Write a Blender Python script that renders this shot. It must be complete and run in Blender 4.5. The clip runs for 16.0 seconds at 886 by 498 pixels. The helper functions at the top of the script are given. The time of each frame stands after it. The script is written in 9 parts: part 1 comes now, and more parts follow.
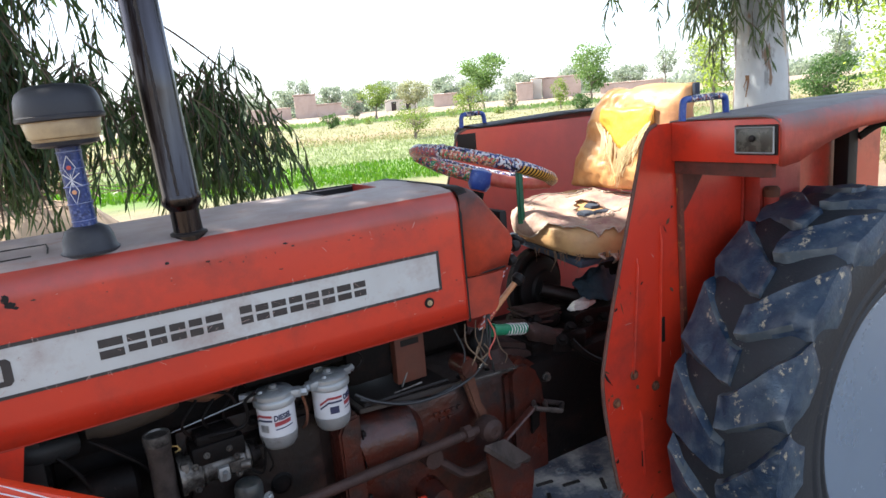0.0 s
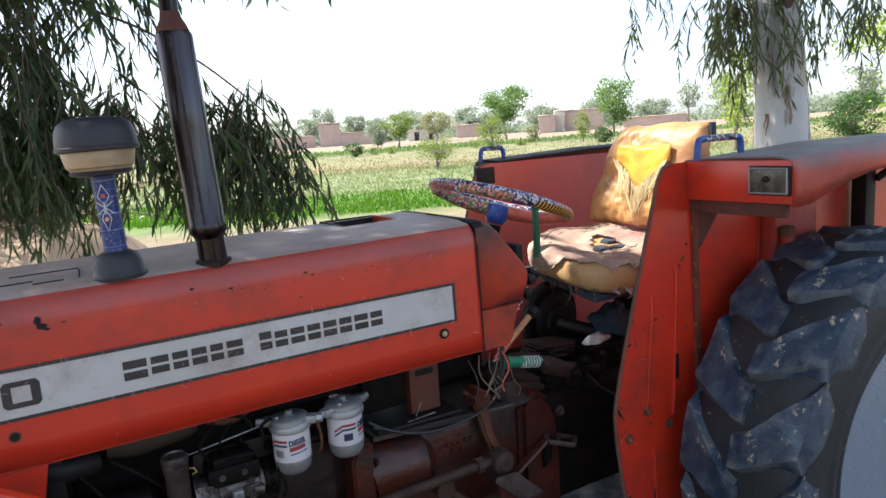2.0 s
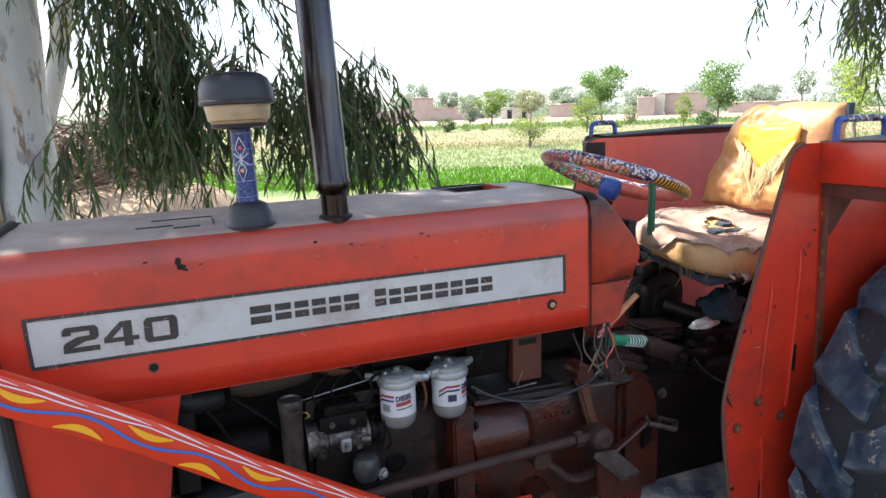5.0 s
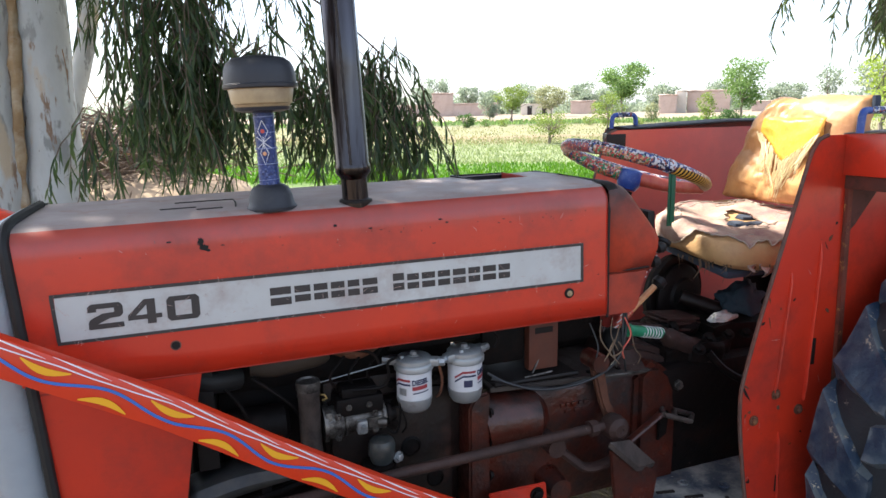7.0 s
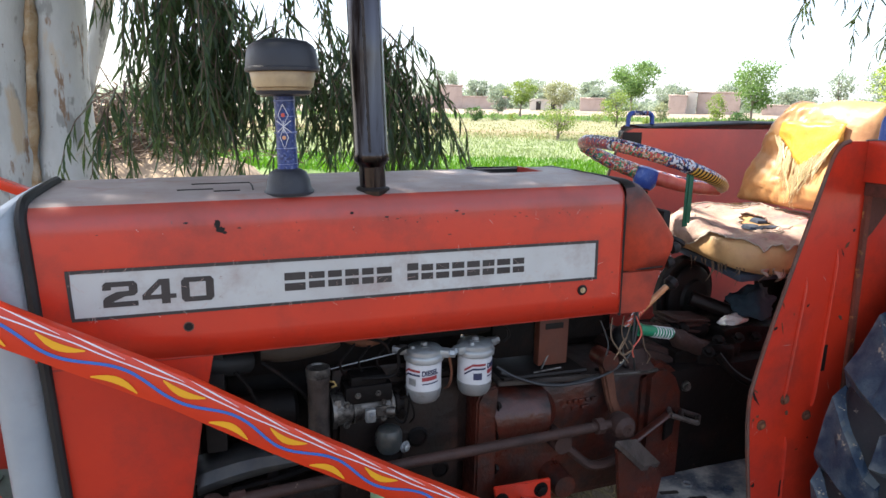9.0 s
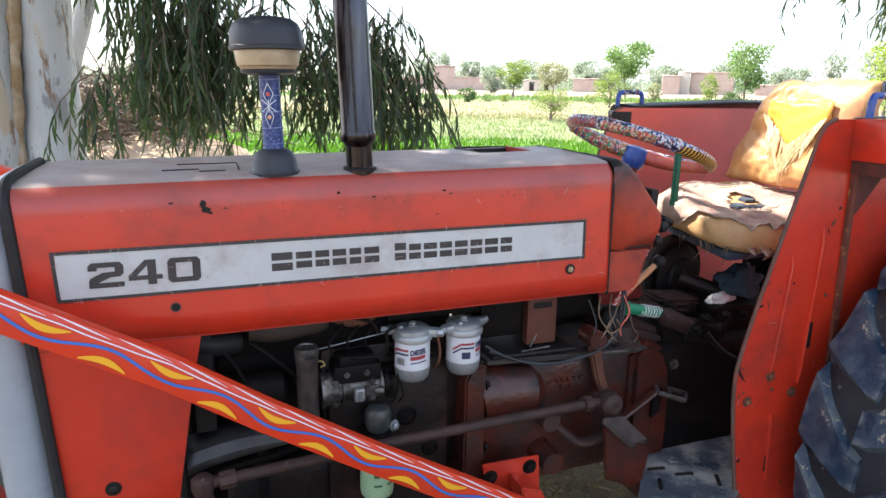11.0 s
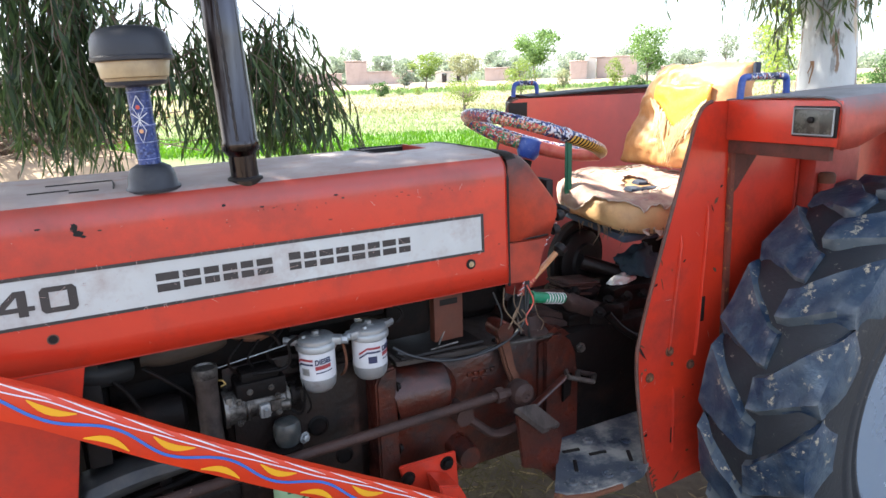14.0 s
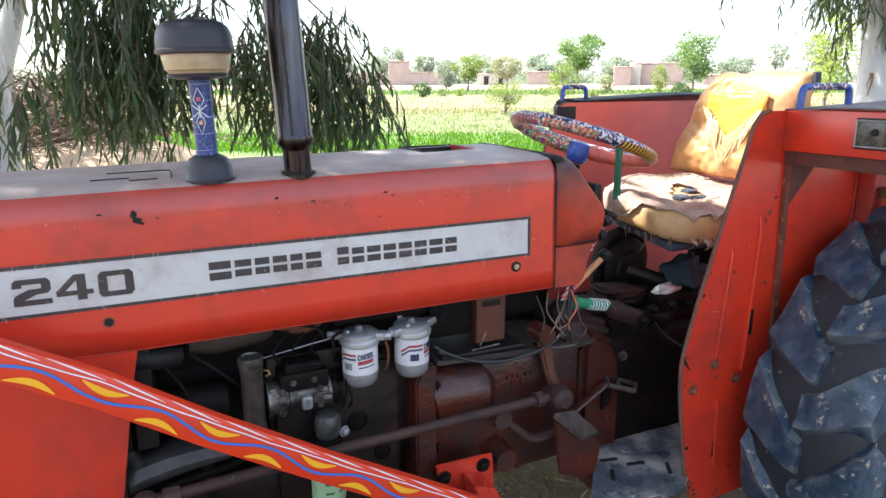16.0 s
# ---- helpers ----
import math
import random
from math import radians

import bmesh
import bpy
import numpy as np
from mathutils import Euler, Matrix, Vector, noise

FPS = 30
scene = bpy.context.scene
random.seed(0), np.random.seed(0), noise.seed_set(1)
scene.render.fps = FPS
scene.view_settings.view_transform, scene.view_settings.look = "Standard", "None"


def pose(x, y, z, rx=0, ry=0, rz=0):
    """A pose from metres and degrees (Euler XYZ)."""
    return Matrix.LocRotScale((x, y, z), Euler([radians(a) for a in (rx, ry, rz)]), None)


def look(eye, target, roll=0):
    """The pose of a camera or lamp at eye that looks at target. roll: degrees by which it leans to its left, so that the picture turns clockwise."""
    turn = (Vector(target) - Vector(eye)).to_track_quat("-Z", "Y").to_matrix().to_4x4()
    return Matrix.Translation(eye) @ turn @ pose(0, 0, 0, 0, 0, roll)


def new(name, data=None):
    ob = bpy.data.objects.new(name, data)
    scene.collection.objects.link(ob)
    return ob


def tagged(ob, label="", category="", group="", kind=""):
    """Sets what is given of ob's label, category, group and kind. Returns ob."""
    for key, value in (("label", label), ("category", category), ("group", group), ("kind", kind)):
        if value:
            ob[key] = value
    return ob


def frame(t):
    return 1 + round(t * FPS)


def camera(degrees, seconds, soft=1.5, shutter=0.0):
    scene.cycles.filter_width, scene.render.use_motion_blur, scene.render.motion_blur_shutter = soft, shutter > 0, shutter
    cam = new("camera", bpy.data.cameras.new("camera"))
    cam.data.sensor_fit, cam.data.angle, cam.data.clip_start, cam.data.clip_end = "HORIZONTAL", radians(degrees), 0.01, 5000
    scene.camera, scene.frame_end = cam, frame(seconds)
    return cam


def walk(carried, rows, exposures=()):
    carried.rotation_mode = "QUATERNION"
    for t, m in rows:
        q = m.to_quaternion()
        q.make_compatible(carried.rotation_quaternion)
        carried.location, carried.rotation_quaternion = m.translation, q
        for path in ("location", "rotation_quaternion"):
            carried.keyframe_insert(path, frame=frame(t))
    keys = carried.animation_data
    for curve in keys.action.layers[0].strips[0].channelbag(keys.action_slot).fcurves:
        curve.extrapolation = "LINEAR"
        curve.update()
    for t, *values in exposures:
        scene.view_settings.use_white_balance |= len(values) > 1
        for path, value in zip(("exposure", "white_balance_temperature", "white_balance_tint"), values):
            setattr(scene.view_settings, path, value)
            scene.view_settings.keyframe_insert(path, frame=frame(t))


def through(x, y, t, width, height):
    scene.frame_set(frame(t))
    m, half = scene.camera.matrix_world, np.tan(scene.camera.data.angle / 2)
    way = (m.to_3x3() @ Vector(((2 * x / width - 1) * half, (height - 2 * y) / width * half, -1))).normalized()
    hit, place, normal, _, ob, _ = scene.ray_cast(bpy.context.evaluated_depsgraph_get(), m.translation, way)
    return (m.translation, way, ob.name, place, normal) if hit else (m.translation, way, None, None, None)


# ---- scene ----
cam = camera(67.2, 16.0)
PATH = [
    (0, (-0.916, -1.685, 1.579), (0.105, -0.017, 1.159), -4.9),
    (0.5, (-0.907, -1.704, 1.584), (0.146, -0.057, 1.162), -5.4),
    (1, (-0.921, -1.712, 1.591), (0.092, -0.035, 1.19), -5.1),
    (1.5, (-0.925, -1.717, 1.601), (0.065, -0.009, 1.278), -4.8),
    (2, (-0.926, -1.72, 1.592), (0.059, -0.01, 1.263), -3.9),
    (2.5, (-0.952, -1.715, 1.59), (-0.019, 0.026, 1.274), -4.0),
    (3, (-0.97, -1.712, 1.588), (-0.072, 0.051, 1.291), -2.9),
    (3.5, (-0.977, -1.697, 1.571), (-0.117, 0.068, 1.193), -1.4),
    (4, (-0.991, -1.691, 1.572), (-0.184, 0.102, 1.206), -1.1),
    (6.3, (-0.994, -1.716, 1.564), (-0.277, 0.109, 1.168), -1.6),
    (6.5, (-0.988, -1.719, 1.563), (-0.282, 0.114, 1.184), -1.3),
    (7, (-1.001, -1.708, 1.548), (-0.3, 0.124, 1.155), -1.1),
    (7.5, (-1.031, -1.693, 1.558), (-0.396, 0.165, 1.176), -1.2),
    (8, (-1.048, -1.685, 1.551), (-0.434, 0.176, 1.15), 1.2),
    (8.5, (-1.037, -1.689, 1.55), (-0.373, 0.151, 1.134), 1.3),
    (9, (-1.026, -1.692, 1.545), (-0.335, 0.138, 1.129), 1.1),
    (9.2, (-1.027, -1.689, 1.543), (-0.339, 0.14, 1.116), 0.9),
    (11.3, (-1.013, -1.699, 1.54), (-0.303, 0.106, 1.052), 1.2),
    (11.5, (-1.015, -1.695, 1.545), (-0.315, 0.11, 1.044), 1.8),
    (12, (-1.004, -1.7, 1.542), (-0.274, 0.093, 1.038), 0.8),
    (12.5, (-0.987, -1.696, 1.532), (-0.201, 0.062, 0.993), 0.5),
    (13, (-0.973, -1.695, 1.542), (-0.171, 0.067, 1.04), -1.0),
    (13.5, (-0.962, -1.696, 1.546), (-0.145, 0.061, 1.052), -1.9),
    (14, (-0.945, -1.71, 1.554), (-0.039, 0.006, 1.066), -1.8),
    (14.5, (-0.952, -1.716, 1.557), (-0.068, 0.019, 1.102), -1.7),
    (15, (-0.963, -1.709, 1.552), (-0.104, 0.036, 1.086), -1.5),
    (15.5, (-0.96, -1.708, 1.543), (-0.12, 0.037, 1.044), -1.1),
    (16, (-0.971, -1.699, 1.551), (-0.158, 0.064, 1.07), -0.2),
]
# the clip's camera darkens a little at first and brightens later on
EXPOSURE = [(0.0, 1.63), (0.5, 1.69), (1.0, 1.66), (1.5, 1.39), (2.0, 1.23), (3.0, 1.17), (3.5, 1.41), (4.0, 1.57), (6.5, 1.63), (7.5, 1.51), (8.0, 1.49), (9.2, 1.65), (11.5, 1.97), (13.0, 2.13), (14.0, 2.11), (14.5, 1.99), (16.0, 2.01)]
walk(cam, [(t, look(eye, target, roll)) for t, eye, target, roll in PATH], EXPOSURE)

# ---------------------------------------------------------------- light
SUN_AZ = Vector((-0.66, 0.75, 0)).normalized()
SUN_EL = radians(52)
SUN_DIR = Vector((SUN_AZ.x * math.cos(SUN_EL), SUN_AZ.y * math.cos(SUN_EL), math.sin(SUN_EL)))
world = bpy.data.worlds.new("sky")
scene.world = world
world.use_nodes = True
wn = world.node_tree
sky = wn.nodes.new("ShaderNodeTexSky")
sky.sky_type = "NISHITA"
sky.sun_disc = False
sky.sun_elevation = SUN_EL
sky.sun_rotation = math.atan2(SUN_AZ.x, SUN_AZ.y)
sky.air_density, sky.dust_density, sky.ozone_density = 0.8, 2.2, 1.0
wn.nodes["Background"].inputs["Strength"].default_value = 0.15
# thin white haze over the whole sky
haze = wn.nodes.new("ShaderNodeMix")
haze.data_type = "RGBA"
haze.inputs[0].default_value = 0.30
haze.inputs[7].default_value = (4.6, 4.9, 5.3, 1)
wn.links.new(sky.outputs[0], haze.inputs[6])
wn.links.new(haze.outputs[2], wn.nodes["Background"].inputs["Color"])
sun = new("sun", bpy.data.lights.new("sun", "SUN"))
sun.data.energy, sun.data.angle, sun.data.color = 5.0, radians(0.6), (1.0, 0.94, 0.84)
sun.matrix_world = look(SUN_DIR * 50, (0, 0, 0))


# ---------------------------------------------------------------- materials
def surf(name, a, b=None, scale=6.0, rough=0.6, metal=0.0, bump=0.15, bscale=90.0, dirt=None, amount=0.45, dscale=4.0,
         dsoft=0.18, coat=0.0, rvar=0.12, alpha_tint=None, spec=0.5, detail=6.0, pieces=0.0, stretch=1.0, specks=None, sscale=45.0, smany=0.62):
    """A procedural surface: two tones by a noise, patches of dirt or rust, fine relief."""
    m = bpy.data.materials.new(name)
    m.use_nodes = True
    n, l = m.node_tree.nodes, m.node_tree.links
    p = n["Principled BSDF"]
    co = n.new("ShaderNodeTexCoord")
    def noise_node(s, d=6.0, r=0.6):
        t = n.new("ShaderNodeTexNoise")
        t.inputs["Scale"].default_value, t.inputs["Detail"].default_value, t.inputs["Roughness"].default_value = s, d, r
        if stretch != 1:
            mp = n.new("ShaderNodeMapping")
            mp.inputs["Scale"].default_value = (1, 1, stretch)
            l.new(co.outputs["Object"], mp.inputs["Vector"])
            l.new(mp.outputs[0], t.inputs["Vector"])
        else:
            l.new(co.outputs["Object"], t.inputs["Vector"])
        return t
    def ramp(src, lo, hi):
        r = n.new("ShaderNodeMapRange")
        r.inputs["From Min"].default_value, r.inputs["From Max"].default_value = lo, hi
        l.new(src, r.inputs["Value"])
        return r.outputs[0]
    def mix(f, x, y):
        k = n.new("ShaderNodeMix")
        k.data_type = "RGBA"
        l.new(f, k.inputs[0])
        for v, i in ((x, 6), (y, 7)):
            if isinstance(v, tuple):
                k.inputs[i].default_value = (*v, 1)
            else:
                l.new(v, k.inputs[i])
        return k.outputs[2]
    b = b or tuple(c * 0.75 for c in a)
    base = noise_node(scale, detail)
    col = mix(ramp(base.outputs[0], 0.3, 0.7), a, b)
    fine = noise_node(bscale, 4.0)
    if dirt:
        d = noise_node(dscale, 8.0, 0.7)
        mask = ramp(d.outputs[0], 1 - amount - dsoft + 0.05, 1 - amount + dsoft + 0.05)
        col = mix(mask, col, dirt)
    if specks:
        sp = noise_node(sscale, 8.0, 0.72)
        big = noise_node(sscale * 0.12, 2.0, 0.5)
        mul = n.new("ShaderNodeMath")
        mul.operation = "MULTIPLY"
        l.new(ramp(sp.outputs[0], smany, smany + 0.035), mul.inputs[0])
        l.new(ramp(big.outputs[0], 0.42, 0.56), mul.inputs[1])
        col = mix(mul.outputs[0], col, specks)
    if pieces:
        info = n.new("ShaderNodeObjectInfo")
        hsv = n.new("ShaderNodeHueSaturation")
        l.new(ramp(info.outputs["Random"], 0, 1), hsv.inputs["Value"])
        hsv.inputs["Value"].default_value = 1
        rr = n.new("ShaderNodeMapRange")
        rr.inputs["To Min"].default_value, rr.inputs["To Max"].default_value = 1 - pieces, 1 + pieces
        l.new(info.outputs["Random"], rr.inputs["Value"])
        l.new(rr.outputs[0], hsv.inputs["Value"])
        l.new(col, hsv.inputs["Color"])
        col = hsv.outputs[0]
    l.new(col, p.inputs["Base Color"])
    rr = n.new("ShaderNodeMapRange")
    rr.inputs["To Min"].default_value, rr.inputs["To Max"].default_value = max(0.02, rough - rvar), min(1, rough + rvar)
    l.new(base.outputs[0], rr.inputs["Value"])
    if dirt:
        mm = n.new("ShaderNodeMath")
        mm.operation = "MULTIPLY_ADD"
        mm.use_clamp = True
        l.new(mask, mm.inputs[0])
        mm.inputs[1].default_value = 0.35
        l.new(rr.outputs[0], mm.inputs[2])
        l.new(mm.outputs[0], p.inputs["Roughness"])
    else:
        l.new(rr.outputs[0], p.inputs["Roughness"])
    p.inputs["Metallic"].default_value = metal
    p.inputs["Coat Weight"].default_value = coat
    p.inputs["Coat Roughness"].default_value = 0.22
    p.inputs["Specular IOR Level"].default_value = spec
    if bump:
        bp = n.new("ShaderNodeBump")
        bp.inputs["Strength"].default_value, bp.inputs["Distance"].default_value = bump, 0.004
        l.new(fine.outputs[0], bp.inputs["Height"])
        l.new(bp.outputs[0], p.inputs["Normal"])
    return m


def grime(m, z0, z1, colour, most=0.8, scale=7.0):
    """Adds soot or grime to a surface: none below z0, most of it above z1, with a ragged edge."""
    n, l = m.node_tree.nodes, m.node_tree.links
    p = n["Principled BSDF"]
    src = p.inputs["Base Color"].links[0].from_socket
    co = n.new("ShaderNodeTexCoord")
    sep = n.new("ShaderNodeSeparateXYZ")
    l.new(co.outputs["Object"], sep.inputs[0])
    t = n.new("ShaderNodeTexNoise")
    t.inputs["Scale"].default_value, t.inputs["Detail"].default_value, t.inputs["Roughness"].default_value = scale, 8.0, 0.65
    l.new(co.outputs["Object"], t.inputs["Vector"])
    wob = n.new("ShaderNodeMath")
    wob.operation = "MULTIPLY_ADD"
    l.new(t.outputs[0], wob.inputs[0])
    wob.inputs[1].default_value = (z1 - z0) * 1.6
    l.new(sep.outputs["Z"], wob.inputs[2])
    r = n.new("ShaderNodeMapRange")
    r.inputs["From Min"].default_value, r.inputs["From Max"].default_value = z0 + (z1 - z0) * 0.8, z1 + (z1 - z0) * 0.8
    r.inputs["To Max"].default_value = most
    l.new(wob.outputs[0], r.inputs["Value"])
    k = n.new("ShaderNodeMix")
    k.data_type = "RGBA"
    l.new(r.outputs[0], k.inputs[0])
    l.new(src, k.inputs[6])
    k.inputs[7].default_value = (*colour, 1)
    l.new(k.outputs[2], p.inputs["Base Color"])
    return m


def worn_edges(m, colour, lo, hi, most=0.75):
    """Scuffs the ridges of a surface down to another colour, unevenly."""
    n, l = m.node_tree.nodes, m.node_tree.links
    p = n["Principled BSDF"]
    src = p.inputs["Base Color"].links[0].from_socket
    g = n.new("ShaderNodeNewGeometry")
    r = n.new("ShaderNodeMapRange")
    r.inputs["From Min"].default_value, r.inputs["From Max"].default_value = lo, hi
    l.new(g.outputs["Pointiness"], r.inputs["Value"])
    t = n.new("ShaderNodeTexNoise")
    t.inputs["Scale"].default_value, t.inputs["Detail"].default_value = 16.0, 8.0
    l.new(n.new("ShaderNodeTexCoord").outputs["Object"], t.inputs["Vector"])
    q = n.new("ShaderNodeMapRange")
    q.inputs["From Min"].default_value, q.inputs["From Max"].default_value = 0.45, 0.60
    q.inputs["To Max"].default_value = most
    l.new(t.outputs[0], q.inputs["Value"])
    mul = n.new("ShaderNodeMath")
    mul.operation = "MULTIPLY"
    l.new(r.outputs[0], mul.inputs[0])
    l.new(q.outputs[0], mul.inputs[1])
    k = n.new("ShaderNodeMix")
    k.data_type = "RGBA"
    l.new(mul.outputs[0], k.inputs[0])
    l.new(src, k.inputs[6])
    k.inputs[7].default_value = (*colour, 1)
    l.new(k.outputs[2], p.inputs["Base Color"])


def leaf_mat(name, a, b, through=0.35, rough=0.45):
    """Leaves: two greens by leaf, some light through them."""
    m = bpy.data.materials.new(name)
    m.use_nodes = True
    n, l = m.node_tree.nodes, m.node_tree.links
    p = n["Principled BSDF"]
    g = n.new("ShaderNodeNewGeometry")
    k = n.new("ShaderNodeMix")
    k.data_type = "RGBA"
    k.inputs[6].default_value, k.inputs[7].default_value = (*a, 1), (*b, 1)
    l.new(g.outputs["Random Per Island"], k.inputs[0])
    l.new(k.outputs[2], p.inputs["Base Color"])
    p.inputs["Roughness"].default_value = rough
    t = n.new("ShaderNodeBsdfTranslucent")
    hs = n.new("ShaderNodeHueSaturation")
    hs.inputs["Value"].default_value, hs.inputs["Saturation"].default_value = 1.5, 1.15
    l.new(k.outputs[2], hs.inputs["Color"])
    l.new(hs.outputs[0], t.inputs["Color"])
    s = n.new("ShaderNodeMixShader")
    s.inputs[0].default_value = through
    l.new(p.outputs[0], s.inputs[1])
    l.new(t.outputs[0], s.inputs[2])
    l.new(s.outputs[0], n["Material Output"].inputs["Surface"])
    return m


def tape_mat(name, colours, scale, rough=0.35):
    """Printed tape: small cells in several colours."""
    m = bpy.data.materials.new(name)
    m.use_nodes = True
    n, l = m.node_tree.nodes, m.node_tree.links
    p = n["Principled BSDF"]
    co = n.new("ShaderNodeTexCoord")
    v = n.new("ShaderNodeTexVoronoi")
    v.inputs["Scale"].default_value = scale
    l.new(co.outputs["Object"], v.inputs["Vector"])
    sep = n.new("ShaderNodeSeparateColor")
    l.new(v.outputs["Color"], sep.inputs[0])
    cr = n.new("ShaderNodeValToRGB")
    cr.color_ramp.interpolation = "CONSTANT"
    e = cr.color_ramp.elements
    while len(e) < len(colours):
        e.new(0.5)
    for i, c in enumerate(colours):
        e[i].position, e[i].color = i / len(colours), (*c, 1)
    l.new(sep.outputs[0], cr.inputs[0])
    l.new(cr.outputs[0], p.inputs["Base Color"])
    p.inputs["Roughness"].default_value = rough
    b = n.new("ShaderNodeBump")
    b.inputs["Strength"].default_value, b.inputs["Distance"].default_value = 0.4, 0.002
    l.new(v.outputs["Distance"], b.inputs["Height"])
    l.new(b.outputs[0], p.inputs["Normal"])
    return m


def bark_mat():
    """Smooth pale bark with long grey and brown patches where it has peeled."""
    m = bpy.data.materials.new("smooth_eucalyptus_bark")
    m.use_nodes = True
    n, l = m.node_tree.nodes, m.node_tree.links
    p = n["Principled BSDF"]
    co = n.new("ShaderNodeTexCoord")
    def streaks(scale, stretch, lo, hi, detail=6.0, shift=0.0):
        mp = n.new("ShaderNodeMapping")
        mp.inputs["Scale"].default_value = (1, 1, stretch)
        mp.inputs["Location"].default_value = (shift, shift, shift)
        l.new(co.outputs["Object"], mp.inputs["Vector"])
        t = n.new("ShaderNodeTexNoise")
        t.inputs["Scale"].default_value, t.inputs["Detail"].default_value, t.inputs["Roughness"].default_value = scale, detail, 0.6
        l.new(mp.outputs[0], t.inputs["Vector"])
        r = n.new("ShaderNodeMapRange")
        r.inputs["From Min"].default_value, r.inputs["From Max"].default_value = lo, hi
        l.new(t.outputs[0], r.inputs["Value"])
        return r.outputs[0]
    col = None
    for f, c in ((streaks(5, 0.5, 0.35, 0.65), None), (streaks(9, 0.35, 0.555, 0.60, 7, 3.0), (0.30, 0.31, 0.305)), (streaks(14, 0.22, 0.585, 0.62, 8, 7.0), (0.26, 0.175, 0.12)),
                 (streaks(6, 0.30, 0.585, 0.66, 8, 11.0), (0.52, 0.43, 0.32)), (streaks(45, 0.6, 0.70, 0.73, 4, 5.0), (0.12, 0.085, 0.065))):
        k = n.new("ShaderNodeMix")
        k.data_type = "RGBA"
        l.new(f, k.inputs[0])
        if col is None:
            k.inputs[6].default_value, k.inputs[7].default_value = (0.58, 0.605, 0.61, 1), (0.46, 0.48, 0.48, 1)
        else:
            l.new(col, k.inputs[6])
            k.inputs[7].default_value = (*c, 1)
        col = k.outputs[2]
    l.new(col, p.inputs["Base Color"])
    p.inputs["Roughness"].default_value = 0.75
    b = n.new("ShaderNodeBump")
    b.inputs["Strength"].default_value, b.inputs["Distance"].default_value = 0.5, 0.008
    l.new(streaks(12, 0.3, 0.2, 0.8, 9, 2.0), b.inputs["Height"])
    l.new(b.outputs[0], p.inputs["Normal"])
    return m


M_TAPE_FLOWER = tape_mat("flowered_tape", [(0.02, 0.03, 0.12), (0.52, 0.52, 0.55), (0.012, 0.012, 0.025), (0.55, 0.52, 0.54), (0.03, 0.06, 0.22), (0.30, 0.07, 0.05), (0.015, 0.015, 0.04)], 170)
M_TAPE_GREEN = tape_mat("green_orange_tape", [(0.02, 0.25, 0.10), (0.55, 0.22, 0.10), (0.03, 0.16, 0.07), (0.60, 0.45, 0.35), (0.50, 0.06, 0.05)], 190)
M_TAPE_RED = tape_mat("red_blue_tape", [(0.40, 0.04, 0.03), (0.52, 0.40, 0.36), (0.04, 0.05, 0.16), (0.45, 0.12, 0.06), (0.42, 0.045, 0.04), (0.03, 0.10, 0.06)], 190)
M_TAPE_BLUE = tape_mat("scratched_blue_tape", [(0.009, 0.028, 0.13), (0.014, 0.036, 0.165), (0.007, 0.018, 0.085), (0.03, 0.05, 0.18), (0.010, 0.029, 0.14), (0.014, 0.034, 0.15), (0.075, 0.10, 0.24)], 240)
M_RED = surf("tractor_red", (0.60, 0.036, 0.013), (0.47, 0.028, 0.013), scale=4, rough=0.33, coat=0.45, bump=0.06, dirt=(0.17, 0.026, 0.018), amount=0.38, dscale=5, spec=0.4, specks=(0.12, 0.045, 0.035), sscale=50, smany=0.67)
M_BONNET = grime(surf("bonnet_red", (0.60, 0.036, 0.013), (0.47, 0.028, 0.013), scale=4, rough=0.33, coat=0.45, bump=0.06, dirt=(0.17, 0.026, 0.018), amount=0.38, dscale=5, spec=0.4, specks=(0.12, 0.045, 0.035), sscale=50, smany=0.67), 1.285, 1.325, (0.20, 0.060, 0.050), 0.55, 9.0)
M_RED_IN = surf("tractor_red_dull", (0.40, 0.026, 0.012), (0.31, 0.021, 0.012), scale=5, rough=0.5, dirt=(0.12, 0.022, 0.014), amount=0.42, dscale=6)
# pinker red for the far mudguard: dust, and sheen put into the colour
M_RED_SHEEN = surf("dusty_red_with_sheen", (0.56, 0.082, 0.062), (0.44, 0.062, 0.050), scale=3, rough=0.42, bump=0.05, dirt=(0.30, 0.085, 0.075), amount=0.40, dscale=3, dsoft=0.25, coat=0.15)
M_DUST_TOP = surf("dusty_bonnet_top", (0.36, 0.30, 0.285), (0.28, 0.215, 0.20), scale=9, rough=0.58, dirt=(0.33, 0.135, 0.10), amount=0.32, dscale=11, bump=0.1)
M_CROWN = surf("dusty_crown_top", (0.17, 0.16, 0.165), (0.11, 0.095, 0.10), scale=7, rough=0.5, bump=0.1, dirt=(0.26, 0.11, 0.08), amount=0.33, dscale=9)
M_LIP = grime(surf("faded_crown_side", (0.50, 0.050, 0.022), (0.34, 0.034, 0.018), scale=5, rough=0.45, bump=0.08, dirt=(0.12, 0.035, 0.026), amount=0.42, dscale=6, dsoft=0.2), 1.445, 1.495, (0.17, 0.135, 0.135), 0.85, 12.0)
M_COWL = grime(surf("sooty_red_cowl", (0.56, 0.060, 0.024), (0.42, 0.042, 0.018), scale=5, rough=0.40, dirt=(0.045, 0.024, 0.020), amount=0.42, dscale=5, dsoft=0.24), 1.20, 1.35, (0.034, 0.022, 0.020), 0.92)
